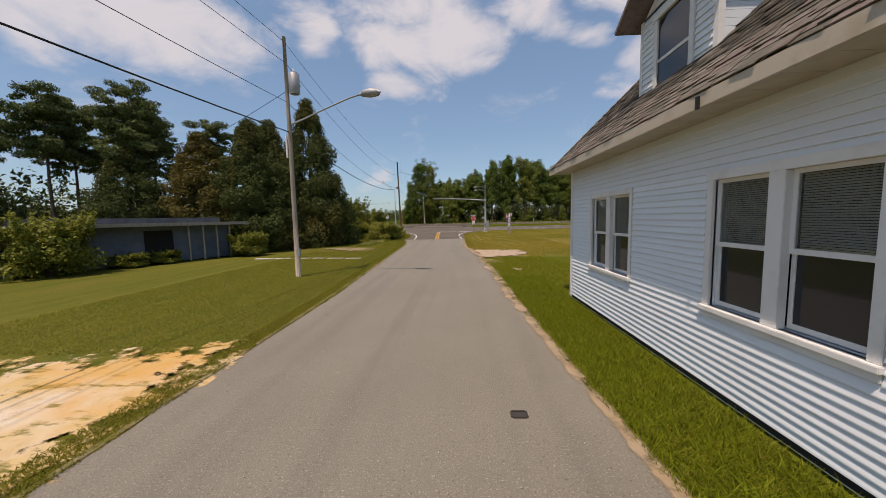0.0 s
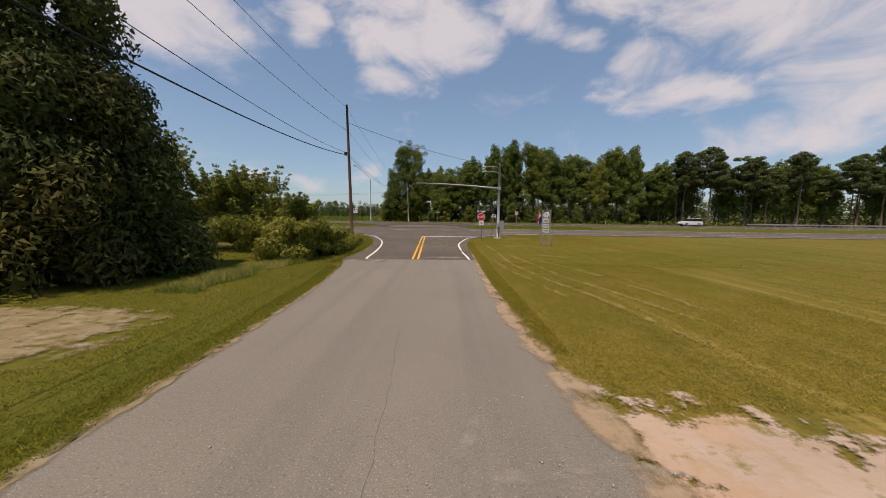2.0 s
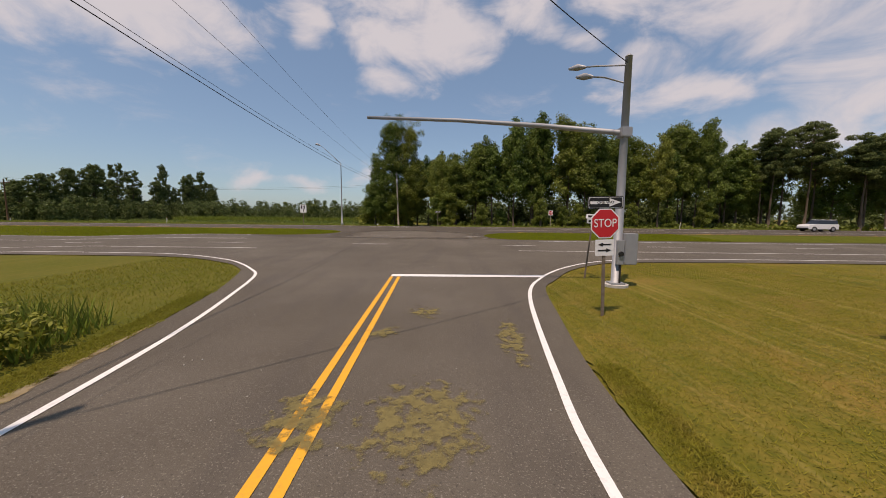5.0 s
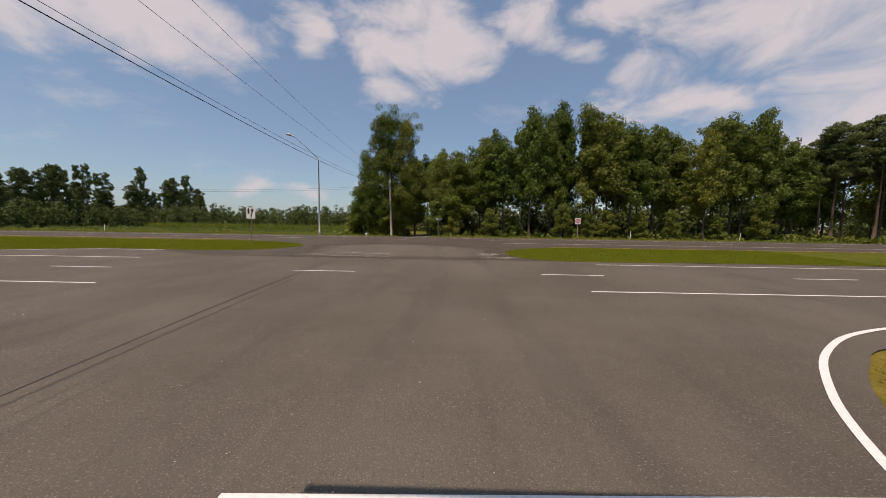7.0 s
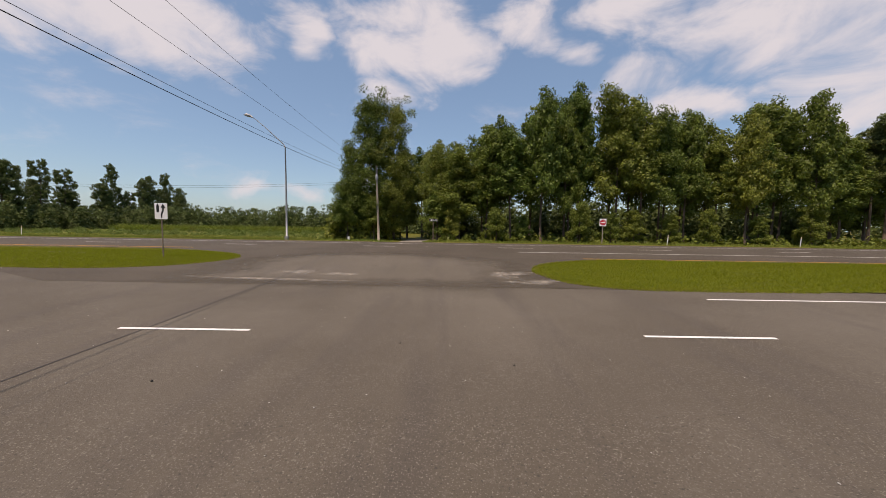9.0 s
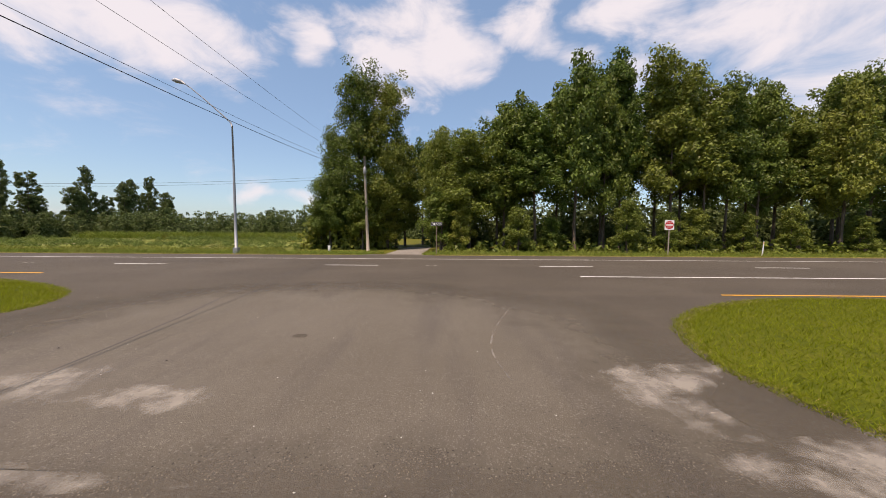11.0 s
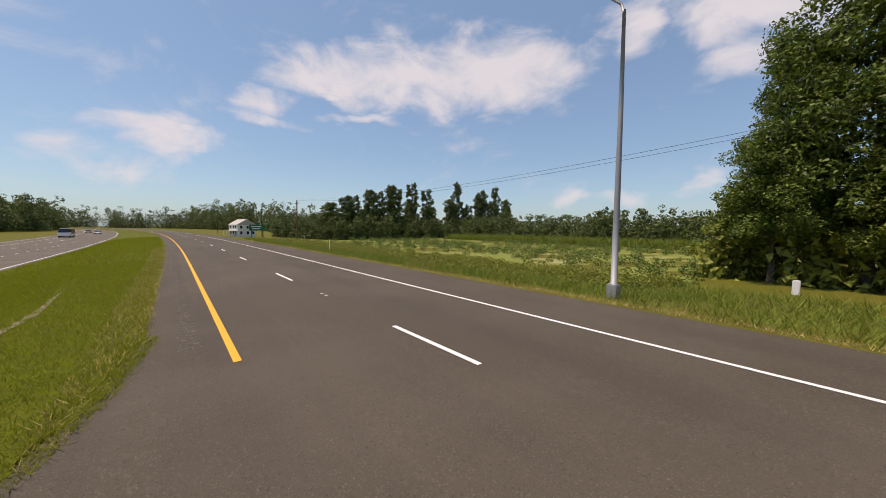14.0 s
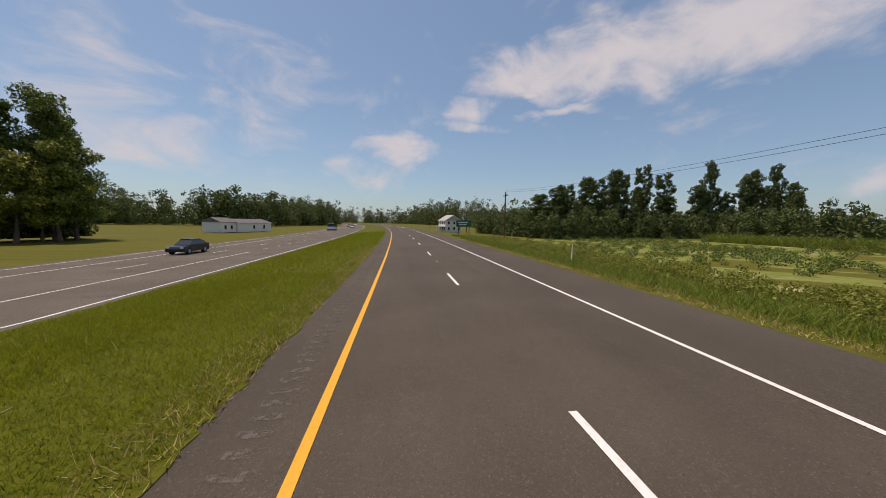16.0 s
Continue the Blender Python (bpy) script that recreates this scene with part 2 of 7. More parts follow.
FIELD_SOIL = material("field_soil", (0.19, 0.21, 0.055), 0.95, spots=[(0.1, 0.54, 0.66, (0.42, 0.36, 0.22), 0.85, 6), (0.35, 0.48, 0.62, (0.13, 0.17, 0.03), 0.8, 5), (2.0, 0.5, 0.65, (0.11, 0.15, 0.02), 0.7, 5)], bump=0.8, bump_scale=8, coord="World", spec=0.1)
BLUE_WALL = material("blue_grey_block", (0.115, 0.14, 0.175), 0.85, spots=[(1.5, 0.4, 0.75, (0.19, 0.21, 0.24), 0.7, 6)], bump=0.3, bump_scale=20)
TAR_ROOF = material("tar_paper_roof", (0.11, 0.11, 0.115), 0.9, spots=[(2.0, 0.4, 0.7, (0.2, 0.2, 0.2), 0.7, 6)], bump=0.4, bump_scale=15)
CAR_WHITE = material("white_car_paint", (0.7, 0.7, 0.69), 0.3, spec=0.5)
CAR_DARK = material("dark_car_paint", (0.02, 0.022, 0.028), 0.25, spec=0.5)
CAR_GREY = material("grey_car_paint", (0.3, 0.31, 0.32), 0.3, 0.3)
TYRE = material("tyre_rubber", (0.015, 0.015, 0.015), 0.85)
LAMP_RED = material("red_lens", (0.4, 0.01, 0.01), 0.25)
CLOTH_RED, CLOTH_WHITE, CLOTH_BLUE = material("red_cloth", (0.5, 0.05, 0.03), 0.8, translucent=0.2), material("white_cloth", (0.7, 0.68, 0.66), 0.8, translucent=0.2), material("blue_cloth", (0.03, 0.04, 0.18), 0.8, translucent=0.2)
CLIPPINGS = material("grass_clippings", (0.24, 0.2, 0.08), 0.95, spots=[(12, 0.4, 0.7, (0.13, 0.11, 0.05), 0.8, 5)], bump=0.8, bump_scale=60, coord="World", spec=0.1, holes=(4.5, 4.5, 5.3, 0.75, 7.2))
DUST = material("pale_dust", (0.36, 0.33, 0.28), 0.95, spots=[(2.5, 0.42, 0.62, (0.2, 0.18, 0.16), 0.6, 7)], coord="World", spec=0.1, holes=(2.1, 3.8, 5.4, 0.6, 6.8))
SMEAR = material("dark_rubber_smear", (0.075, 0.068, 0.058), 0.9, coord="World", spec=0.2, holes=(2.6, 3.0, 5.6, 0.75, 5.6))
ASPHALT = material("worn_asphalt", (0.182, 0.166, 0.132), 0.85, spots=[(14.0, 0.56, 0.68, (0.24, 0.22, 0.18), 0.5, 4), (0.3, 0.4, 0.75, (0.21, 0.193, 0.155), 0.8, 5), ((1.6, 0.05, 1), 0.45, 0.7, (0.145, 0.134, 0.11), 0.7, 4), ((0.5, 0.35, 1), 0.55, 0.75, (0.21, 0.19, 0.155), 0.6, 6), (45.0, 0.57, 0.67, (0.4, 0.375, 0.32), 0.7, 3), (38.0, 0.36, 0.46, (0.155, 0.145, 0.132), 0.0, 3), (26.0, 0.6, 0.68, (0.06, 0.055, 0.05), 0.6, 3)],
                   bump=0.7, bump_scale=70, coord="World", spec=0.25)
ASPHALT_NEW = material("newer_asphalt", (0.088, 0.075, 0.057), 0.85, spots=[(13.0, 0.56, 0.68, (0.13, 0.115, 0.092), 0.5, 4), (0.18, 0.4, 0.7, (0.128, 0.112, 0.089), 0.85, 5), ((0.9, 0.12, 1), 0.5, 0.75, (0.067, 0.058, 0.05), 0.7, 5), (42.0, 0.57, 0.67, (0.27, 0.245, 0.2), 0.6, 3), (27.0, 0.6, 0.68, (0.035, 0.032, 0.029), 0.6, 3)],
                       bump=0.7, bump_scale=70, coord="World", spec=0.25)
ASPHALT_FAR = material("highway_asphalt", (0.07, 0.058, 0.042), 0.85, spots=[(13.0, 0.56, 0.68, (0.115, 0.104, 0.085), 0.5, 4), ((0.04, 0.9, 1), 0.42, 0.68, (0.06, 0.05, 0.038), 0.9, 4), (0.2, 0.45, 0.75, (0.1, 0.084, 0.064), 0.7, 5), (42.0, 0.58, 0.68, (0.19, 0.17, 0.14), 0.55, 3), (27.0, 0.6, 0.68, (0.03, 0.028, 0.026), 0.6, 3)],
                       bump=0.7, bump_scale=70, coord="World", spec=0.25)
ASPHALT_WORN = material("worn_crossing_asphalt", (0.1, 0.086, 0.065), 0.85, spots=[(13.0, 0.56, 0.68, (0.13, 0.115, 0.092), 0.5, 4), (0.18, 0.4, 0.7, (0.128, 0.112, 0.089), 0.85, 5), ((0.9, 0.12, 1), 0.5, 0.75, (0.067, 0.058, 0.05), 0.7, 5), (42.0, 0.57, 0.67, (0.27, 0.245, 0.2), 0.6, 3), (27.0, 0.6, 0.68, (0.035, 0.032, 0.029), 0.6, 3)],
                        bump=0.7, bump_scale=70, coord="World", spec=0.25, holes=(0.5, 0.75, 1.9, 1.0, 1.3))
CRACK = material("hairline_crack", (0.1, 0.093, 0.08), 0.9, coord="World", holes=(3.0, 0.4, 0.5, 0.9))
SEAM = material("tar_seam", (0.042, 0.038, 0.034), 0.7, coord="World")
WHITE_LINE = material("white_road_paint", (0.72, 0.71, 0.68), 0.7, spots=[(14.0, 0.5, 0.8, (0.35, 0.33, 0.3), 0.5, 6)], coord="World")
YELLOW_LINE = material("yellow_road_paint", (0.72, 0.36, 0.03), 0.7, spots=[(14.0, 0.5, 0.8, (0.4, 0.24, 0.06), 0.5, 6)], coord="World")
SAND = material("bare_sand", (0.37, 0.28, 0.21), 0.95, spots=[(0.8, 0.4, 0.7, (0.42, 0.34, 0.26), 0.8, 5), (3.0, 0.5, 0.75, (0.30, 0.22, 0.10), 0.7, 6), (2.2, 0.56, 0.66, (0.15, 0.14, 0.03), 0.95, 6), (0.5, 0.5, 0.65, (0.44, 0.27, 0.14), 0.4, 4)], bump=0.9, bump_scale=9, coord="World", spec=0.1, holes=(1.6, 2.8, 3.15, 1.0, 5.0))
BARK = material("bark", (0.09, 0.065, 0.045), 0.95, spots=[((9, 9, 1.5), 0.4, 0.7, (0.17, 0.14, 0.11), 0.8, 5)], bump=0.8, bump_scale=12, spec=0.1)
LEAF = material("leaves", (0.105, 0.15, 0.022), 0.55, island=0.42, each=0.2, translucent=0.3, spec=0.3)
LEAF_LIGHT = material("light_leaves", (0.145, 0.185, 0.028), 0.55, island=0.4, each=0.2, translucent=0.3, spec=0.3)
BUSH_LEAF = material("bush_leaves", (0.2, 0.22, 0.034), 0.55, island=0.4, each=0.12, translucent=0.35, spec=0.25)
# lifted towards grey-green: some distance haze is put into this leaf colour
LEAF_DARK = material("far_leaves", (0.09, 0.122, 0.035), 0.6, island=0.4, translucent=0.25, spec=0.2)
NEEDLE = material("needles", (0.085, 0.115, 0.035), 0.7, island=0.45, each=0.15, translucent=0.2, spec=0.2)
CEDAR = material("cedar_sprays", (0.062, 0.082, 0.022), 0.75, spots=[(0.22, 0.48, 0.7, (0.13, 0.095, 0.025), 0.75, 3)], island=0.25, translucent=0.2, spec=0.15)
CEDAR_RUSTY = material("rusty_cedar_sprays", (0.12, 0.1, 0.025), 0.75, spots=[(0.3, 0.48, 0.7, (0.075, 0.085, 0.022), 0.75, 3)], island=0.25, translucent=0.2, spec=0.15)
CROP = material("crop_leaves", (0.1, 0.15, 0.025), 0.6, spots=[(0.15, 0.45, 0.7, (0.14, 0.17, 0.03), 0.8, 3)], island=0.4, translucent=0.25)
STRAW = material("dry_straw", (0.42, 0.34, 0.12), 0.85, spots=[(0.8, 0.45, 0.7, (0.17, 0.18, 0.03), 0.8, 4)], coord="World", island=0.35, translucent=0.2)
WEED = material("tall_grass", (0.15, 0.2, 0.025), 0.8, spots=[(0.4, 0.5, 0.75, (0.24, 0.2, 0.06), 0.65, 4)], coord="World", island=0.4, translucent=0.25)
GALV = material("galvanised_steel", (0.34, 0.35, 0.36), 0.6, 0.5, spots=[(5.0, 0.4, 0.7, (0.3, 0.31, 0.32), 0.6, 5)])
GREY_WOOD = material("weathered_pole_wood", (0.33, 0.29, 0.24), 0.9, spots=[((14, 14, 0.8), 0.4, 0.7, (0.15, 0.12, 0.09), 0.85, 6)], bump=0.5, bump_scale=30)
BROWN_WOOD = material("brown_pole_wood", (0.13, 0.075, 0.04), 0.9, spots=[((14, 14, 0.8), 0.4, 0.7, (0.06, 0.035, 0.02), 0.85, 6)], bump=0.5, bump_scale=30)
CABLE = material("black_cable", (0.012, 0.012, 0.013), 0.6)
SIDING = material("pale_vinyl_siding", (0.70, 0.75, 0.775), 0.55, spots=[(1.2, 0.45, 0.8, (0.62, 0.64, 0.65), 0.5, 5), (30, 0.6, 0.8, (0.42, 0.42, 0.4), 0.3, 4)], coord="World", each=0.03)
TRIM = material("white_trim_paint", (0.72, 0.71, 0.68), 0.6, spots=[(3.0, 0.5, 0.8, (0.5, 0.48, 0.43), 0.6, 6)], coord="World")
CREAM = material("peeling_cream_paint", (0.46, 0.41, 0.33), 0.7, spots=[(3.0, 0.45, 0.75, (0.34, 0.29, 0.21), 0.8, 6)], coord="World")
SHINGLE = material("weathered_shingles", (0.095, 0.08, 0.064), 0.95, spots=[(1.6, 0.42, 0.7, (0.18, 0.165, 0.14), 0.8, 5), (9, 0.5, 0.7, (0.05, 0.04, 0.03), 0.7, 5)], bump=0.6, bump_scale=60, coord="World", island=0.3, each=0.3)
GLASS = material("window_glass", (0.02, 0.022, 0.024), 0.06, spec=0.6)
GLASS_THIN = bpy.data.materials.new("clear_glass")
GLASS_THIN.use_nodes = True
gn, gl = GLASS_THIN.node_tree.nodes, GLASS_THIN.node_tree.links
gmix, gtr, ggl = gn.new("ShaderNodeMixShader"), gn.new("ShaderNodeBsdfTransparent"), gn.new("ShaderNodeBsdfGlossy")
gtr.inputs["Color"].default_value, ggl.inputs["Roughness"].default_value, gmix.inputs[0].default_value = (0.75, 0.77, 0.77, 1), 0.05, 0.12
gl.new(gtr.outputs[0], gmix.inputs[1])
gl.new(ggl.outputs[0], gmix.inputs[2])
gl.new(gmix.outputs[0], gn["Material Output"].inputs["Surface"])
RUMBLE = material("rumble_groove", (0.115, 0.103, 0.086), 0.9, coord="World", holes=(9.0, 0.42, 0.55, 0.9))
BLIND = material("window_blind", (0.72, 0.69, 0.62), 0.7)
# near-black: paints the shade in rooms, doorway and base gap; also dark grit
DARK = material("shade_and_grit_black", (0.02, 0.02, 0.02), 0.9)
WHITE = material("white_enamel", (0.75, 0.75, 0.74), 0.45)
BLACK = material("black_enamel", (0.02, 0.02, 0.02), 0.5)
RED = material("red_sheeting", (0.55, 0.025, 0.03), 0.45)
GREEN = material("green_sheeting", (0.015, 0.14, 0.06), 0.45)
STEEL_POST = material("rusty_post", (0.2, 0.15, 0.11), 0.7, 0.4, spots=[(12, 0.4, 0.7, (0.3, 0.26, 0.22), 0.7, 4)])
GRAVEL = material("driveway_gravel", (0.22, 0.2, 0.175), 0.95, spots=[(1.5, 0.4, 0.7, (0.15, 0.135, 0.115), 0.8, 6), (40, 0.5, 0.7, (0.36, 0.33, 0.29), 0.6, 3)], bump=0.6, bump_scale=60, coord="World")
CONCRETE = material("concrete", (0.45, 0.43, 0.39), 0.9, spots=[(3.0, 0.4, 0.7, (0.33, 0.31, 0.27), 0.7, 6)], bump=0.4, bump_scale=50, coord="World")

# ---- building tools ----
def mesh_of(name, bm, mat, smooth=False):
    me = bpy.data.meshes.new(name)
    bm.normal_update()
    bm.to_mesh(me)
    bm.free()
    for mt in (mat if isinstance(mat, (list, tuple)) else [mat]):
        me.materials.append(mt)
    if smooth:
        me.polygons.foreach_set("use_smooth", [True] * len(me.polygons))
    return me


def part(name, bm, mat, parent=None, label="", smooth=False):
    ob = new(name, mesh_of(name, bm, mat, smooth))
    if parent is not None:
        ob.parent = parent
    return tagged(ob, label)


def thing(name, place, label, category, group="", kind="", turn=0.0):
    ob = new(name)
    ob.matrix_basis = pose(*place, 0, 0, turn)
    ob.empty_display_size = 0.2
    return tagged(ob, label, category, group, kind)


def box(bm, lo, hi, m=None, bevel=0.0):
    vs = [bm.verts.new((x, y, z)) for x in (lo[0], hi[0]) for y in (lo[1], hi[1]) for z in (lo[2], hi[2])]
    fs = [bm.faces.new([vs[i] for i in f]) for f in ((0, 1, 3, 2), (4, 6, 7, 5), (0, 4, 5, 1), (2, 3, 7, 6), (0, 2, 6, 4), (1, 5, 7, 3))]
    if bevel:
        r = bmesh.ops.bevel(bm, geom=list({e for f in fs for e in f.edges}), offset=bevel, segments=2, affect="EDGES")
        vs = list({v for f in r["faces"] for v in f.verts} | {v for v in vs if v.is_valid})
    if m is not None:
        bmesh.ops.transform(bm, matrix=m, verts=vs)
    return vs


def boxed(lo, hi, m=None, bevel=0.0):
    bm = bmesh.new()
    box(bm, lo, hi, m, bevel)
    return bm


def tube(bm, pts, radii, sides=10, caps=True):
    """A round bar along pts, with a radius at each."""
    pts = [Vector(p) for p in pts]
    if not isinstance(radii, (list, tuple)):
        radii = [radii] * len(pts)
    rings = []
    ref = Vector((0.31, 0.95, 0.1)).normalized()
    for i, p in enumerate(pts):
        d = (pts[min(i + 1, len(pts) - 1)] - pts[max(i - 1, 0)]).normalized()
        a = d.cross(ref if abs(d.dot(ref)) < 0.95 else Vector((1, 0, 0))).normalized()
        b = d.cross(a)
        rings.append([bm.verts.new(p + radii[i] * (math.cos(6.28318 * k / sides) * a + math.sin(6.28318 * k / sides) * b)) for k in range(sides)])
    for r0, r1 in zip(rings, rings[1:]):
        for k in range(sides):
            bm.faces.new((r0[k], r0[(k + 1) % sides], r1[(k + 1) % sides], r1[k]))
    if caps:
        bm.faces.new(rings[0])
        bm.faces.new(rings[-1][::-1])
    return bm


def tubed(pts, radii, sides=10):
    return tube(bmesh.new(), pts, radii, sides)


def plate(outline, thick, m=None):
    """A flat plate in the xz plane, facing -y, from its outline."""
    bm = bmesh.new()
    front = [bm.verts.new((x, -thick / 2, z)) for x, z in outline]
    backs = [bm.verts.new((x, thick / 2, z)) for x, z in outline]
    bm.faces.new(front)
    bm.faces.new(backs[::-1])
    n = len(front)
    for i in range(n):
        bm.faces.new((front[i], backs[i], backs[(i + 1) % n], front[(i + 1) % n]))
    bmesh.ops.recalc_face_normals(bm, faces=bm.faces)
    if m is not None:
        bmesh.ops.transform(bm, matrix=m, verts=bm.verts)
    return bm


def rect(w, h, x=0.0, z=0.0, r=0.0):
    """The outline of a rectangle about (x, z) with corners rounded by r."""
    if not r:
        return [(x - w / 2, z - h / 2), (x + w / 2, z - h / 2), (x + w / 2, z + h / 2), (x - w / 2, z + h / 2)]
    out = []
    for cx, cz, a in ((1, -1, -90), (1, 1, 0), (-1, 1, 90), (-1, -1, 180)):
        for k in range(4):
            t = radians(a + 30 * k)
            out.append((x + cx * (w / 2 - r) + r * math.cos(t), z + cz * (h / 2 - r) + r * math.sin(t)))
    return out


def words(name, text, size, mat, parent, place, depth=0.004, turn=0.0, stretch=1.0):
    """Raised letters that face -y, centred on place."""
    cu = bpy.data.curves.new(name, "FONT")
    cu.body, cu.size, cu.align_x, cu.align_y, cu.extrude = text, size, "CENTER", "CENTER", depth
    tmp = new("letters", cu)
    me = bpy.data.meshes.new_from_object(tmp.evaluated_get(bpy.context.evaluated_depsgraph_get()))
    bpy.data.objects.remove(tmp)
    me.transform(pose(*place, 90, 0, turn) @ Matrix.Diagonal((stretch, 1, 1, 1)))
    me.materials.clear()
    me.materials.append(mat)
    ob = new(name, me)
    ob.parent = parent
    return ob


# the lie of the land: level beside the side road and the near carriageway, banked under the far one
LAND_Y = [-34, -31, -22, -13, -8, 0, 3.5, 6.6, 9, 14, 40]
LAND_Z = [0, 0.05, 0.18, 0.42, 0.56, 0.78, 0.84, 0.84, 0.72, 0.25, 0.2]


def bend(x):
    """How far the highway swings aside."""
    return -((x + 20.0) ** 2) / 3700.0 if x < -20 else 0.0


def land(x, y):
    """Height of the ground at an unbent place."""
    z = float(np.interp(y, LAND_Y, LAND_Z))
    if y < -9 and x < -6:
        z -= 0.42 * min(1.0, (-6 - x) / 14) * min(1.0, (-9 - y) / 4)
    return z


def lay(name, outlines, mat, parent=None, lift=0.0, label="", thick=0.0):
    """A sheet on the land from flat outlines."""
    bm = bmesh.new()
    for o in outlines:
        f = bm.faces.new([bm.verts.new((x, y, 0)) for x, y in o])
    xs = [v.co.x for v in bm.verts]
    ys = [v.co.y for v in bm.verts]
    bm.normal_update()
    bmesh.ops.triangulate(bm, faces=bm.faces)
    cuts = [((0, c, 0), (0, 1, 0)) for c in LAND_Y if min(ys) < c < max(ys)]
    cuts += [((c, 0, 0), (1, 0, 0)) for c in (-6, -13) if min(xs) < c < max(xs)]
    x = -20.0
    while x > max(min(xs), -900):
        if x < max(xs):
            cuts.append(((x, 0, 0), (1, 0, 0)))
        x -= 12.0 if x > -150 else 40.0
    for co, no in cuts:
        bmesh.ops.bisect_plane(bm, geom=[*bm.verts, *bm.edges, *bm.faces], dist=1e-5, plane_co=co, plane_no=no)
    for v in bm.verts:
        v.co = (v.co.x, v.co.y + bend(v.co.x), land(v.co.x, v.co.y) + lift)
    bmesh.ops.recalc_face_normals(bm, faces=bm.faces)
    if bm.faces and sum(f.normal.z for f in bm.faces) < 0:
        bmesh.ops.reverse_faces(bm, faces=bm.faces)
    return part(name, bm, mat, parent, label)


def stripe(pts, w, closed=False):
    """The outlines of a painted line of width w along pts, piece by piece."""
    pts = [Vector(p).to_2d() for p in pts]
    side = []
    for i, p in enumerate(pts):
        d = (pts[min(i + 1, len(pts) - 1)] - pts[max(i - 1, 0)]).normalized()
        side.append(Vector((-d.y, d.x)) * w / 2)
    return [[tuple(pts[i] - side[i]), tuple(pts[i + 1] - side[i + 1]), tuple(pts[i + 1] + side[i + 1]), tuple(pts[i] + side[i])] for i in range(len(pts) - 1)]


def smooth_line(pts, steps=6):
    """More points along a smooth curve through pts."""
    out = []
    for i in range(len(pts) - 1):
        p0, p1, p2, p3 = [Vector(pts[min(max(j, 0), len(pts) - 1)]).to_2d() for j in (i - 1, i, i + 1, i + 2)]
        for k in range(steps):
            t = k / steps
            out.append(tuple(0.5 * ((2 * p1) + (p2 - p0) * t + (2 * p0 - 5 * p1 + 4 * p2 - p3) * t * t + (3 * p1 - p0 - 3 * p2 + p3) * t ** 3)))
    out.append(tuple(pts[-1]))
    return out


def ragged(pts, amount, seed, step=0.35):
    """An outline with an uneven edge."""
    rng = random.Random(seed)
    out = []
    for a, b in zip(pts, pts[1:] + pts[:1]):
        a, b = Vector(a), Vector(b)
        n = max(1, int((b - a).length / step))
        for k in range(n):
            p = a.lerp(b, k / n)
            out.append((p.x + rng.uniform(-amount, amount), p.y + rng.uniform(-amount, amount)))
    return out


def ragged_line(pts, amount, seed, step=0.35):
    """An open line with an uneven edge."""
    return ragged(pts, amount, seed, step)[:1 - max(1, int((Vector(pts[0]) - Vector(pts[-1])).length / step))] if len(pts) > 1 else pts


def raw_mesh(name, verts, faces, mat):
    me = bpy.data.meshes.new(name)
    nv, nf, k = len(verts), len(faces), faces.shape[1]
    me.vertices.add(nv)
    me.vertices.foreach_set("co", np.asarray(verts, np.float32).ravel())
    me.loops.add(nf * k)
    me.loops.foreach_set("vertex_index", np.asarray(faces, np.int32).ravel())
    me.polygons.add(nf)
    me.polygons.foreach_set("loop_start", np.arange(0, nf * k, k, dtype=np.int32))
    me.polygons.foreach_set("loop_total", np.full(nf, k, np.int32))
    me.update(calc_edges=True)
    me.materials.append(mat)
    return me



def turf(x, y):
    """Height of the uneven turf sheet."""
    return land(x, y) - 0.035 + 0.07 * noise.noise(Vector((x * 0.23, y * 0.23, 0)))


def soft_mesh(name, rows, mat, lift, on_turf, closed):
    """A sheet from rows of (x, y) of equal length, each with its cover (0 at the rim, 1 inside)."""
    n = len(rows[0][0])
    verts, cover, faces = [], [], []
    for pts, c in rows:
        for x, y in pts:
            verts.append((x, y + bend(x), (turf(x, y) if on_turf else land(x, y)) + lift))
            cover.append(c)
    for j in range(len(rows) - 1):
        for i in range(n if closed else n - 1):
            a, b = j * n + i, j * n + (i + 1) % n
            faces.append((a, b, b + n, a + n))
    me = raw_mesh(name, np.array(verts), np.array(faces), mat)
    if sum(p.normal.z for p in me.polygons) < 0:
        me.flip_normals()
    me.attributes.new("cover", "FLOAT", "POINT").data.foreach_set("value", cover)
    return new(name, me)


def soft_patch(name, outline, mat, label, category, seed, lift=0.055, kind="structure", on_turf=True, grow=1.15):
    """A patch of loose stuff that thins out towards its outline."""
    o = ragged(smooth_line(list(outline) + [outline[0]], 5)[:-1], 0.03, seed, 0.3)
    cx, cy = sum(p[0] for p in o) / len(o), sum(p[1] for p in o) / len(o)
    rows = [([(cx + (x - cx) * k, cy + (y - cy) * k) for x, y in o], c) for k, c in ((grow, 0.0), (grow * 0.85, 0.5), (grow * 0.65, 1.1), (grow * 0.4, 1.6), (0.02, 1.7))]
    return tagged(soft_mesh(name, rows, mat, lift, on_turf, True), label, category, kind=kind)


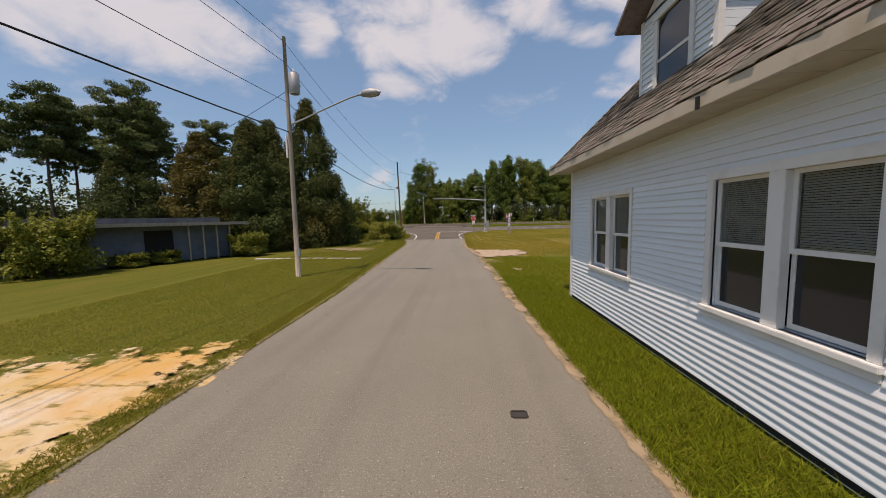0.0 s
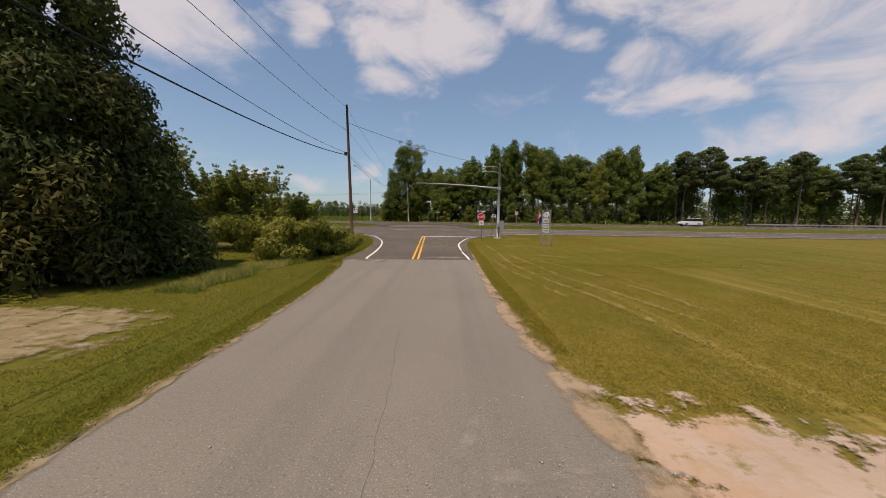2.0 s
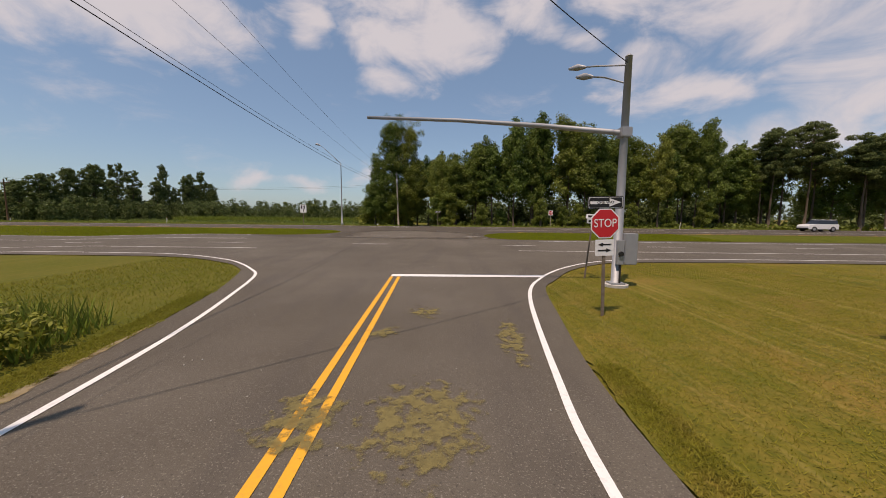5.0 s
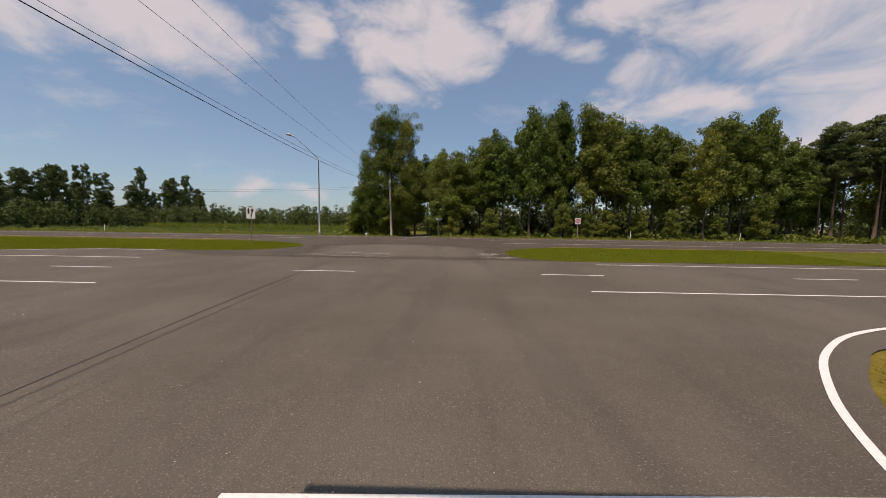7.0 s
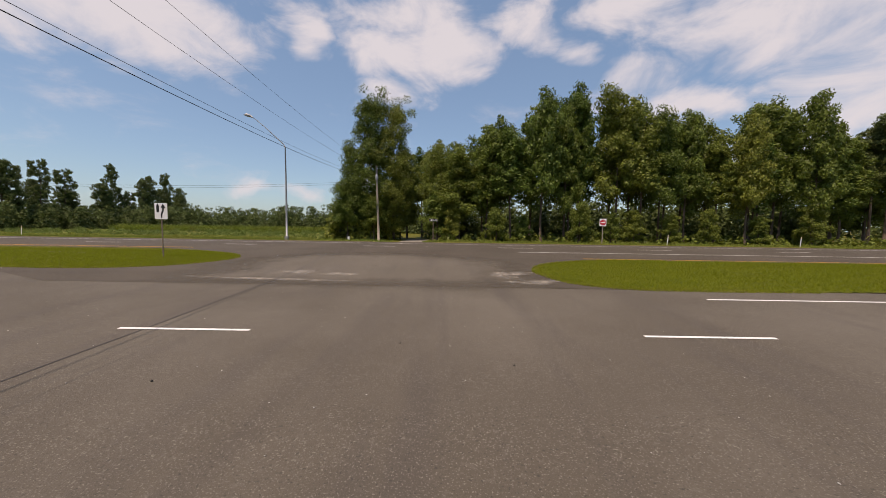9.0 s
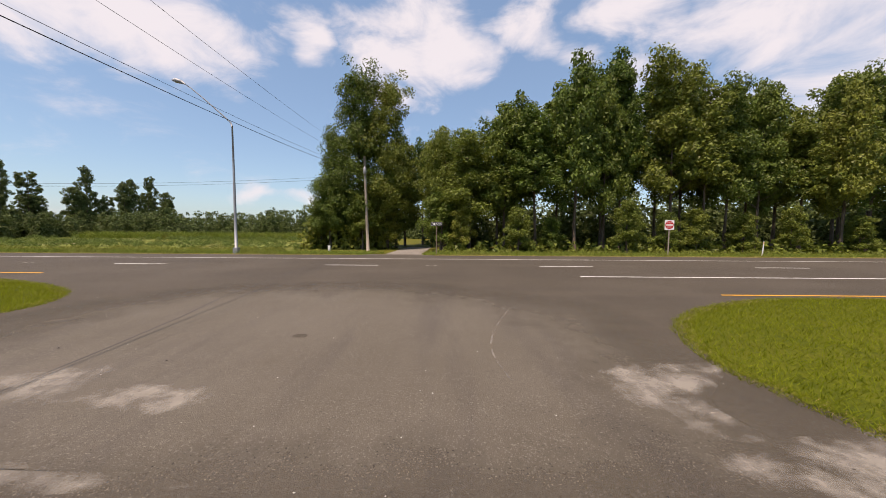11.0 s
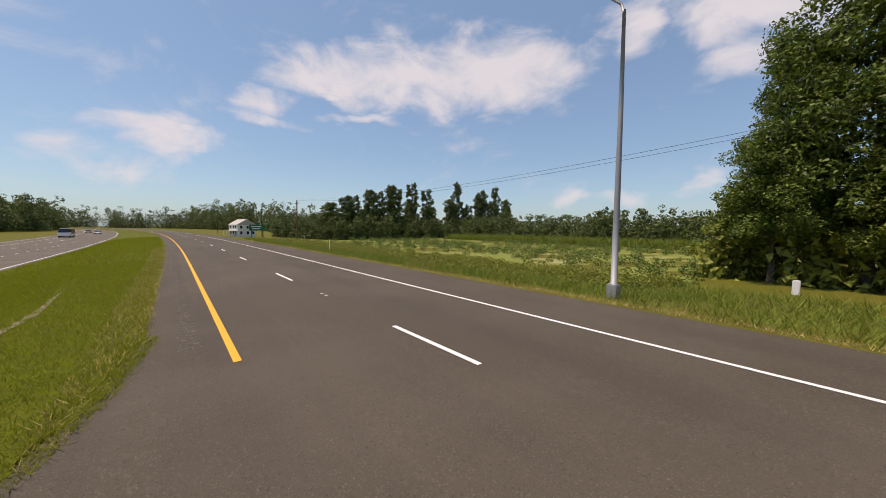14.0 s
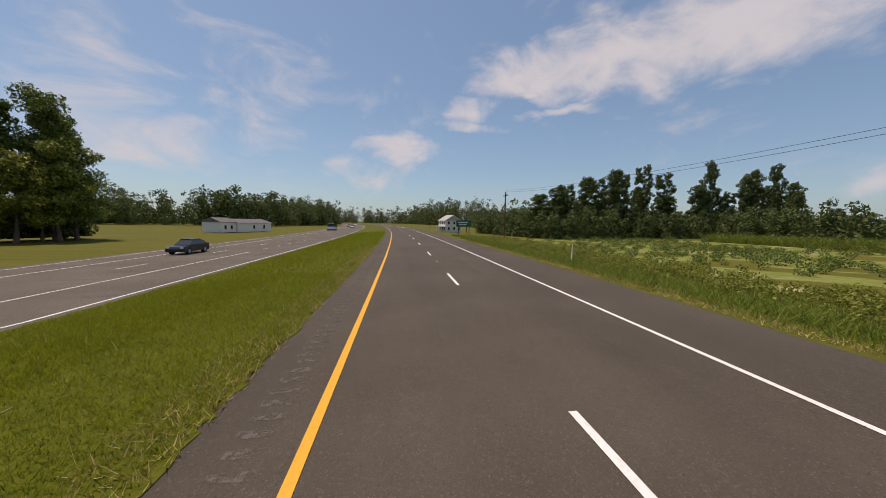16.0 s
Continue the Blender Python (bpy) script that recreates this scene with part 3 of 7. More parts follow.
def soft_strip(name, line, width, mat, label, category, seed, lift=0.05, kind="structure", on_turf=True):
    """A strip of loose stuff along a line, thinning out to both sides and ends."""
    p = smooth_line(line, max(4, int(12 / len(line)) + 4))
    rng = random.Random(seed)
    left, midl, midr, right = [], [], [], []
    for i, q in enumerate(p):
        q = Vector(q)
        d = (Vector(p[min(i + 1, len(p) - 1)]) - Vector(p[max(i - 1, 0)])).normalized()
        s = Vector((-d.y, d.x)) * width * rng.uniform(0.8, 1.2) * min(1.0, 0.15 + 2.5 * min(i, len(p) - 1 - i) / len(p))
        left.append(tuple(q + s))
        midl.append(tuple(q + 0.45 * s))
        midr.append(tuple(q - 0.45 * s))
        right.append(tuple(q - s))
    return tagged(soft_mesh(name, [(left, 0.0), (midl, 1.0), (midr, 1.0), (right, 0.0)], mat, lift, on_turf, False), label, category, kind=kind)
# ---- ground, roads and markings ----
def ground_sheet():
    xs = np.concatenate([np.linspace(-2600, -420, 12), np.linspace(-400, -60, 35), np.linspace(-57, 90, 74), np.linspace(100, 400, 20), np.linspace(500, 2600, 10)])
    ys = np.concatenate([np.linspace(-2600, -400, 10), np.linspace(-350, -150, 9), np.linspace(-140, -34, 54), np.array([-31, -30, -25, -22, -17.2, -16.4, -14.6, -13, -12, -11, -10, -9, -8, -7, -5.5, -4.9, -3.4, 0, 3.5, 6.6, 7.6, 9, 11, 14]),
                         np.linspace(17, 120, 30), np.linspace(140, 500, 12), np.linspace(700, 2600, 8)])
    verts, faces = [], []
    for y in ys:
        for x in xs:
            z = land(x, y) - 0.035
            if not (-31.1 < y < -13.2 or -7.8 < y < 6.8) and abs(x) < 300 and abs(y) < 300:
                side_road = 13 < x < 26 and y < -31
                if not side_road and not (1 < x < 28 and -18 < y < -4):
                    z += 0.07 * (noise.noise(Vector((x * 0.23, y * 0.23, 0))))
            verts.append((x, y + bend(x), z))
    nx = len(xs)
    for j in range(len(ys) - 1):
        for i in range(nx - 1):
            a = j * nx + i
            faces.append((a, a + 1, a + nx + 1, a + nx))
    me = raw_mesh("ground", np.array(verts), np.array(faces), GRASS)
    me.polygons.foreach_set("use_smooth", [True] * len(me.polygons))
    return tagged(new("ground", me), "mown green and straw coloured lawns and verges", "ground", kind="structure")


ground = ground_sheet()

# side road, old asphalt up to the seam
old_left = [(17.6, -140), (17.2, -98), (17.08, -90), (17.1, -86), (16.75, -79.5), (16.4, -72), (16.27, -68), (15.9, -63), (15.3, -58.5), (14.7, -56.65)]
old_right = [(22.2, -56.2), (22.05, -60), (22.04, -64.6), (22.1, -68), (22.3, -70.5), (22.45, -72.5), (22.7, -77), (22.95, -84), (23.0, -87), (23.15, -90), (23.4, -98), (24.0, -140)]
SEAM_LINE = [(15.3, -56.5), (15.89, -56.46), (16.4, -56.39), (17.47, -56.32), (18.6, -56.26), (19.74, -56.2), (20.73, -56.19), (21.81, -56.19)]
side_road = lay("road", [ragged_line(old_left, 0.05, 1, 0.4) + SEAM_LINE + old_right], ASPHALT, lift=0.0)
tagged(side_road, "worn pale grey asphalt side road", "road", kind="structure")

# newer asphalt: mouth of the side road, highway, median crossing
mouth_left = smooth_line([(14.6, -57.0), (14.72, -55.6), (14.75, -54.0), (14.6, -50.5), (14.1, -46.0), (13.3, -42.3), (12.2, -38.5), (10.8, -35.1), (10.0, -33.9), (8.6, -32.6), (5.4, -30.9), (2.0, -30.25)])
mouth_right = smooth_line([(36.4, -30.3), (29.9, -30.8), (27.6, -31.95), (25.8, -33.7), (24.35, -36.1), (23.5, -37.7), (22.9, -40.9), (22.35, -44.5), (22.2, -48.0), (22.15, -51.0), (22.1, -53.6), (22.2, -55.2), (22.2, -56.2)])
mouth = lay("road_mouth", [mouth_left + [(2, -30.1), (36.4, -30.1)] + mouth_right + [(x, y - 0.02) for x, y in SEAM_LINE[::-1]]], ASPHALT_NEW, lift=0.004)
tagged(mouth, "newer dark asphalt with a curved seam at the road mouth", "road", kind="structure")
near_way = lay("carriageway_near", [[(-1500, -30.3), (-1500, -13.6), (-3, -13.6), (4, -16.7), (1500, -16.7), (1500, -30.3)]], ASPHALT_NEW, lift=0.002)
tagged(near_way, "two-lane asphalt carriageway of a divided highway", "road", kind="structure")
nose_left = smooth_line([(-3, -4.85), (0.3, -5.35), (3.2, -6.25), (5.5, -7.45), (6.6, -8.7), (6.8, -9.9), (6.3, -11.3), (5.0, -12.7), (2.0, -13.6), (-3, -13.6)])
nose_right = smooth_line([(34, -16.65), (29.5, -16.75), (26.6, -16.5), (24.95, -15.5), (24.4, -13.9), (24.3, -12.7), (24.75, -11.3), (25.6, -10.1), (27.2, -8.95), (30.2, -7.85), (36, -7.6)])
crossing = lay("median_crossing", [[(-3, -4.8), *nose_left[1:], (4, -16.7), *nose_right, (36, -4.8)]], ASPHALT_FAR, lift=0.006)
tagged(crossing, "asphalt crossing through the grass median", "road", kind="structure")
far_way = lay("carriageway_far", [[(-1500, -4.85), (-1500, 6.6), (1500, 6.6), (1500, -7.6), (36, -7.6), (36, -4.85)]], ASPHALT_FAR, lift=0.004)
tagged(far_way, "banked two-lane asphalt carriageway of a divided highway", "road", kind="structure")


def marking(name, outlines, mat, label, lift=0.014):
    return tagged(lay(name, outlines, mat, lift=lift), label, "road marking", kind="structure")


# centre lines, stop line and edge lines of the side road
for dx in (-0.15, 0.15):
    marking("centre_line", stripe([(18.7 + dx, -56.27), (18.56 + dx, -53), (18.2 + dx, -45), (17.8 + dx, -35.77)], 0.13), YELLOW_LINE, "yellow centre line of the side road")
marking("stop_line", [[(17.6, -35.75), (24.03, -35.56), (24.3, -35.04), (17.58, -35.2)]], WHITE_LINE, "broad white stop line", 0.019)
EDGE_L = smooth_line([(15.95, -56.36), (15.84, -55.5), (15.77, -54.2), (15.62, -52.1), (15.17, -48.05), (14.26, -43.06), (12.93, -38.6), (11.9, -35.8), (10.89, -34.34), (9.42, -32.74), (7.6, -31.3), (3.9, -29.6), (-1.0, -29.1), (-20, -29.1)])
EDGE_R = smooth_line([(21.76, -56.15), (21.7, -54.5), (21.55, -52.1), (21.5, -46.8), (21.75, -44.2), (22.45, -39.8), (23.08, -37.4), (23.94, -35.6), (24.71, -34.3), (25.78, -32.93), (27.48, -31.33), (29.73, -30.0), (32.7, -29.3), (39, -29.1), (50, -29.1)])
marking("edge_line", stripe(EDGE_L, 0.12), WHITE_LINE, "white edge line curving round the road mouth")
marking("edge_line", stripe(EDGE_R, 0.12), WHITE_LINE, "worn white edge line curving round the road mouth")
marking("edge_line", stripe([(-500, -29.1), (-20, -29.1)], 0.12), WHITE_LINE, "white outer edge line of the highway")
marking("edge_line", stripe([(50, -29.1), (500, -29.1)], 0.12), WHITE_LINE, "white outer edge line of the highway")
# near carriageway
marking("lane_line", stripe([(-400, -25.68), (6.2, -25.68)], 0.12), WHITE_LINE, "solid white line beside the turning lane")
marking("lane_line", stripe([(25.1, -25.68), (300, -25.68)], 0.12), WHITE_LINE, "solid white line beside the turning lane")
marking("edge_line", stripe([(-400, -14.1), (-1.0, -14.1)], 0.12), WHITE_LINE, "pale inner edge line of the near carriageway")
marking("lane_line", stripe([(-46, -18.25), (1.0, -18.25)], 0.12), WHITE_LINE, "solid white line of the left-turn lane")
for i in range(12):
    marking("lane_dash", stripe([(-50 - 4.5 * i, -18.25), (-51 - 4.5 * i, -18.25)], 0.12), WHITE_LINE, "short white dash of the turning lane")
marking("edge_line", stripe([(28.6, -18.15), (300, -18.15)], 0.12), WHITE_LINE, "pale inner edge line of the near carriageway")
for i in range(-16, 12):
    x = 12.07 + 12.192 * i
    marking("lane_dash", stripe([(x, -21.87), (x + 3.05, -21.87)], 0.11), WHITE_LINE, "white lane dash on the near carriageway")
# far carriageway
for i in range(-22, 9):
    marking("lane_dash", stripe([(12.192 * i, 0), (12.192 * i + 3.05, 0)], 0.12), WHITE_LINE, "white lane dash on the far carriageway")
marking("edge_line", stripe([(-600, 3.5), (400, 3.5)], 0.12), WHITE_LINE, "white outer edge line of the far carriageway")
marking("yellow_line", stripe([(-600, -3.4), (-0.05, -3.4)], 0.14), YELLOW_LINE, "yellow inner edge line of the far carriageway")
marking("lane_line", stripe([(25.4, -3.4), (300, -3.4)], 0.12), WHITE_LINE, "solid white line beside the turning lane of the far carriageway")
marking("yellow_line", stripe([(28.9, -7.1), (300, -7.1)], 0.12), YELLOW_LINE, "yellow inner edge line of the far carriageway")
marking("pavement_joint", stripe([(11.15, 6.6), (11.4, 1.5), (11.5, -3), (11.65, -7.8), (12.1, -10.2), (12.35, -12.5), (12.6, -16), (12.68, -22), (12.75, -26), (12.95, -29.3), (13.4, -35)], 0.04), SEAM, "dark tar joint across the asphalt", 0.009)

# driveway on the far side, into the woods
drive = tagged(lay("driveway", [ragged([(12.5, 6.55), (17.3, 6.55), (16.7, 9.5), (16.6, 17), (16.9, 30), (13.4, 30), (12.7, 17), (12.9, 9.5)], 0.12, 5)], GRAVEL, lift=-0.02), "pale gravel driveway leading into the woods", "driveway", kind="structure")

tagged(lay("driveway_apron", [ragged([(11.9, 6.5), (18.2, 6.5), (17.2, 8.2), (16.75, 11.2), (12.85, 11.0), (12.7, 8.4)], 0.05, 6)], ASPHALT_NEW, lift=0.008), "asphalt apron of the driveway", "driveway", kind="structure")
soft_strip("ditch_bed", [(-2.4, -8.3), (-4.2, -7.9), (-6.2, -7.65), (-8.2, -7.55), (-10.8, -7.7), (-13.4, -7.8)], 0.14, SAND_DRAIN, "pale washed-out gravel in the median ditch", "ditch", 46, 0.035, on_turf=False)

# paler, worn middle of the crossing
soft_patch("worn_asphalt", [(7.9, -16.2), (15.5, -16.9), (23.6, -16.2), (24.2, -12.6), (23.2, -8.6), (18.0, -5.6), (12.0, -5.8), (8.2, -8.6), (7.6, -12.5)], ASPHALT_WORN, "paler worn asphalt in the median crossing", "road", 47, 0.0085, on_turf=False, grow=1.12)

# bare sand beside the side road
SAND_LABEL = "bare pale sand worn into the verge"
soft_patch("sand_apron", [(17.0, -96.5), (16.9, -92.6), (16.5, -91.2), (14.2, -91.7), (11.0, -92.5), (9.5, -95), (11, -99), (17.2, -100)], SAND_ORANGE, "bare orange and white sand beside the road", "sand", 7, grow=1.12)
soft_patch("sand_patch", [(22.55, -70.2), (24.2, -70.6), (26.2, -71.6), (26.3, -73.6), (25.6, -75.2), (24.2, -75.9), (23.1, -76.3), (22.7, -76.2), (22.5, -73.5)], SAND, SAND_LABEL, "sand", 8, grow=1.05)
soft_patch("sand_patch", [(23.0, -77.0), (23.9, -77.3), (24.0, -78.4), (23.4, -78.9), (23.0, -78.3)], SAND_RIM, SAND_LABEL, "sand", 9)
soft_patch("sand_patch", [(24.0, -80.8), (24.35, -80.7), (24.5, -81.1), (24.3, -81.5), (24.05, -81.3)], SAND_RIM, SAND_LABEL, "sand", 12)
soft_patch("sand_patch", [(8.7, -67.6), (9.6, -66.6), (13.2, -66.9), (13.9, -68.6), (13.6, -70.0), (11.6, -70.0)], SAND_DULL, "dull worn soil in the grass", "sand", 10)



verge_m = tagged(lay("median_verge", [[(-400, -13.65), (-400, -4.75), *ragged_line([(-55, -4.7), *nose_left[1:-1], (-55, -13.7)], 0.12, 14, 0.22)]], MEDIAN_GRASS, lift=0.016), "lush green grass median between the carriageways", "median", kind="structure")
verge_r = tagged(lay("median_verge", [[(400, -7.65), (400, -16.6), *ragged_line([(70, -16.6), *nose_right[:-1], (70, -7.65)], 0.12, 15, 0.22)]], MEDIAN_GRASS, lift=0.016), "lush green grass median between the carriageways", "median", kind="structure")


def verge_strip(line, out, seed):
    """A ragged lip of turf over the edge of the asphalt; out: the way from the road."""
    inner = ragged_line(line, 0.07, seed, 0.2)
    ends = (line[0], line[-1])
    outer = [(x + out * (0.1 if (x, y) in ends else 1.0), y) for x, y in line][::-1]
    return tagged(lay("grass_edge", [inner + outer], GRASS, lift=0.006), "ragged turf along the edge of the road", "verge", kind="structure")


verge_strip([(17.05, -90), (17.05, -86), (16.7, -79.5), (16.35, -72), (16.2, -68), (15.85, -63), (15.2, -58.5)], -0.3, 16)
verge_strip([(14.75, -55.6), (14.8, -53), (14.6, -50.5), (14.1, -46), (13.3, -42.3), (12.2, -38.5)], -0.4, 17)
verge_strip([(22.1, -60), (22.15, -55.2), (22.1, -51), (22.2, -47), (22.5, -43.5)], 0.3, 19)

# crack, chalky scuffs and tyre marks
marking("pavement_crack", stripe(ragged([(19.45, -67.92), (19.6, -70.19), (19.68, -71.48), (19.72, -72.78), (19.82, -73.77), (19.8, -75.18), (19.95, -77.95)], 0.035, 24, 0.3)[:-45], 0.006), CRACK, "thin wandering crack along the side road", 0.004)
for o, s in (([(20.5, -71.91), (20.7, -71.42), (20.85, -71.05)], 31), ([(20.8, -72.01), (21.2, -71.98), (21.6, -71.98)], 32), ([(21.6, -71.91), (22.2, -71.88), (22.8, -71.91)], 33)):
    soft_strip("chalky_scuff", o, 0.13, DUST, "pale chalky scuff on the asphalt", "road marking", s, 0.008, on_turf=False)
soft_strip("tyre_scuff", [(21.2, -8.9), (20.9, -9.5), (20.45, -10.7), (20.2, -11.6), (20.1, -12.5), (20.25, -13.6)], 0.035, DUST, "curved pale tyre scuff", "road marking", 34, 0.014, on_turf=False)
soft_strip("tyre_mark", [(16.75, -58.4), (16.95, -57.7), (17.04, -57.07), (17.1, -56.45)], 0.13, SMEAR, "dark smeared tyre mark on the old asphalt", "road marking", 48, 0.008, on_turf=False)
# crumbled pale rim along both edges of the side road
soft_strip("sand_rim", [(23.5, -98), (23.2, -92), (23.05, -87), (22.95, -82), (22.75, -76), (22.4, -71.5), (22.1, -68), (21.98, -62), (22.08, -57), (22.15, -53)], 0.32, SAND_RIM, "pale crumbled sand along the road edge", "sand", 41, 0.017, on_turf=False)
soft_strip("sand_rim", [(17.15, -97), (17.05, -89), (16.75, -79.5), (16.35, -71), (16.2, -67), (15.85, -62.5), (14.8, -57)], 0.17, SAND_DULL, "dull sandy soil along the road edge", "sand", 44, 0.016, on_turf=False)
soft_strip("sand_rim", [(14.7, -56.5), (14.75, -53.5), (14.6, -50), (14.1, -46), (13.2, -42)], 0.2, SAND_DULL, "dull sandy soil along the road edge", "sand", 45, 0.016, on_turf=False)


def pebbles(label, count, area, size, mat, seed, keep):
    """Loose stones on the asphalt."""
    rng = np.random.default_rng(seed)
    x, y = rng.uniform(area[0], area[2], count), rng.uniform(area[1], area[3], count)
    ok = keep(x, y)
    x, y = x[ok], y[ok]
    n = len(x)
    z = np.interp(y, LAND_Y, LAND_Z) + 0.006
    s = size * rng.uniform(0.4, 1.3, n) ** 1.5
    shape = np.array([(1, 0, 0), (0, 1, 0), (-1, 0, 0), (0, -1, 0), (0, 0, 0.7), (0, 0, -0.4)])
    v = shape[None] * s[:, None, None] * rng.uniform(0.6, 1.2, (n, 6, 1)) + np.stack([x, y, z + 0.2 * s], 1)[:, None]
    tri = np.array([(0, 1, 4), (1, 2, 4), (2, 3, 4), (3, 0, 4), (1, 0, 5), (2, 1, 5), (3, 2, 5), (0, 3, 5)])
    f = (tri[None] + 6 * np.arange(n)[:, None, None]).reshape(-1, 3)
    ob = new("pebbles", raw_mesh("pebbles", v.reshape(-1, 3), f, mat))
    return tagged(ob, label, "pebbles", kind="stuff")


pebbles("pale loose pebbles on the side road", 700, (16.3, -95, 23.0, -57), 0.013, CONCRETE, 81, lambda x, y: x > 16.4)
pebbles("pale loose pebbles on the road mouth and crossing", 900, (6, -57, 25, -5), 0.014, CONCRETE, 82, lambda x, y: ((y > -31) | ((x > 15.0) & (x < 21.6))) & ((y < -16.6) | (x < 24) & (x > 7)))
pebbles("dark leaf litter and grit on the asphalt", 160, (6, -93, 23, -5), 0.02, DARK, 83, lambda x, y: ((y > -31) | ((x > 17.5) & (x < 21.3))) & ((y < -16.6) | (x < 24) & (x > 7)))
pebbles("crumbled sand grains along the road edge", 1500, (22.0, -96, 24.4, -57), 0.016, SAND, 84, lambda x, y: np.abs(x - np.interp(y, [-96, -90, -84, -77, -71, -57], [23.3, 23.15, 23.0, 22.75, 22.4, 22.2])) < 0.25)
# ---- trees and bushes ----
def leaf_cloud(rng, centres, sizes, count, leaf, flat=0.75, droop=0.2, slim=0.55):
    """Leaves as small bent lozenges round the centres of clumps."""
    centres, sizes = np.asarray(centres), np.asarray(sizes)
    w = sizes ** 2
    pick = rng.choice(len(centres), count, p=w / w.sum())
    d = rng.normal(size=(count, 3))
    d /= np.linalg.norm(d, axis=1)[:, None]
    r = sizes[pick] * rng.uniform(0.55, 1.08, count)
    c = centres[pick] + d * r[:, None] * np.array([1, 1, flat])
    nrm = d + rng.normal(scale=0.7, size=(count, 3)) + np.array([0, 0, 0.35])
    nrm /= np.linalg.norm(nrm, axis=1)[:, None]
    a = np.cross(nrm, rng.normal(size=(count, 3)))
    a /= np.linalg.norm(a, axis=1)[:, None] + 1e-9
    b = np.cross(nrm, a)
    s = leaf * rng.uniform(0.6, 1.3, count)[:, None]
    if leaf < 0.1:
        v = np.stack([c - a * s, c + b * s * slim + nrm * s * droop, c + a * s, c - b * s * slim + nrm * s * droop], 1).reshape(-1, 3)
        f = np.arange(count * 4).reshape(-1, 4)
    else:
        v = np.stack([c - a * s, c + a * s * 0.8 + b * s * slim, c + a * s * 0.8 - b * s * slim], 1).reshape(-1, 3)
        f = np.arange(count * 3).reshape(-1, 3)
    return v, f


def limb_set(bm, rng, height, r0, crown_from, reach, limbs, lean=0.0):
    """A tapered trunk with limbs; returns the places of the limbs' ends."""
    pts, rad = [], []
    off = Vector((0, 0, 0))
    for k in range(7):
        t = k / 6
        off += Vector((rng.uniform(-1, 1), rng.uniform(-1, 1), 0)) * 0.02 * height * (0.3 + lean)
        pts.append(Vector((off.x if k else 0, off.y if k else 0, t * height * 0.92)))
        rad.append(r0 * (1 - 0.88 * t) * (1.35 if k == 0 else 1))
    tube(bm, pts, rad, 8)
    ends = []
    for k in range(limbs):
        t = crown_from + (0.95 - crown_from) * (k + rng.uniform(0, 0.8)) / limbs
        i = min(int(t * 6), 5)
        base = pts[i].lerp(pts[i + 1], t * 6 - i)
        a = k * 2.4 + rng.uniform(-0.5, 0.5)
        ln = reach * (1.05 - 0.6 * (t - crown_from) / (1 - crown_from)) * rng.uniform(0.7, 1.1)
        tip = base + Vector((math.cos(a) * ln, math.sin(a) * ln, ln * rng.uniform(0.25, 0.7)))
        mid = base.lerp(tip, 0.5) + Vector((0, 0, -0.08 * ln))
        tube(bm, [base, mid, tip], [r0 * 0.35 * (1.1 - t), r0 * 0.2 * (1.1 - t), r0 * 0.06], 5)
        ends += [tip, base.lerp(tip, 0.6)]
    ends.append(pts[-1])
    return ends


def tree(name, seed, height, width, mats, label, leaves=5000, leaf=0.28, crown_from=0.3, limbs=16, clump=0.16, kind="broad", trunk=0.2):
    rng = np.random.default_rng(seed)
    py = random.Random(seed)
    root = thing(name, (0, 0, 0), label, "tree")
    bm = bmesh.new()
    ends = limb_set(bm, py, height, trunk, crown_from, width * 0.42, limbs)
    part("trunk", bm, BARK, root, smooth=True)
    centres, sizes = [], []
    for e in ends:
        for _ in range(3 if kind == "broad" else 2):
            centres.append((e.x + py.gauss(0, width * 0.07), e.y + py.gauss(0, width * 0.07), e.z + py.gauss(0, height * 0.03)))
            sizes.append(width * clump * py.uniform(0.6, 1.25))
    flat = 0.8 if kind == "broad" else 0.5
    v, f = leaf_cloud(rng, centres, sizes, leaves, leaf, flat, slim=0.55 if kind == "broad" else 0.3)
    crown = new("crown", raw_mesh("crown", v, f, mats))
    crown.parent = root
    return root


def conifer(name, seed, height, width, mat, label, leaves, leaf, category="tree"):
    """Dense, pointed, branched to the ground."""
    rng = np.random.default_rng(seed)
    root = thing(name, (0, 0, 0), label, category)
    bm = bmesh.new()
    tube(bm, [(0, 0, 0), (0.05, 0, height * 0.5), (0, 0.05, height * 0.97)], [height * 0.025, height * 0.014, 0.02], 8)
    part("trunk", bm, BARK, root, smooth=True)
    cs, ss = [], []
    for k in range(230):
        t = rng.uniform(0, 1) ** 1.25
        z = height * (0.04 + 0.94 * t)
        r = width * 0.5 * (1 - t) ** 0.75 * rng.uniform(0.55, 1.05) * (1.0 if t > 0.12 else 0.85)
        a = rng.uniform(0, 6.283)
        cs.append((r * math.cos(a), r * math.sin(a), z))
        ss.append(width * 0.115 * (1.15 - 0.7 * t) * rng.uniform(0.7, 1.3))
    v, f = leaf_cloud(rng, cs, ss, leaves, leaf, 0.95, 0.1, 0.42)
    crown = new("crown", raw_mesh("crown", v, f, mat))
    crown.parent = root
    return root


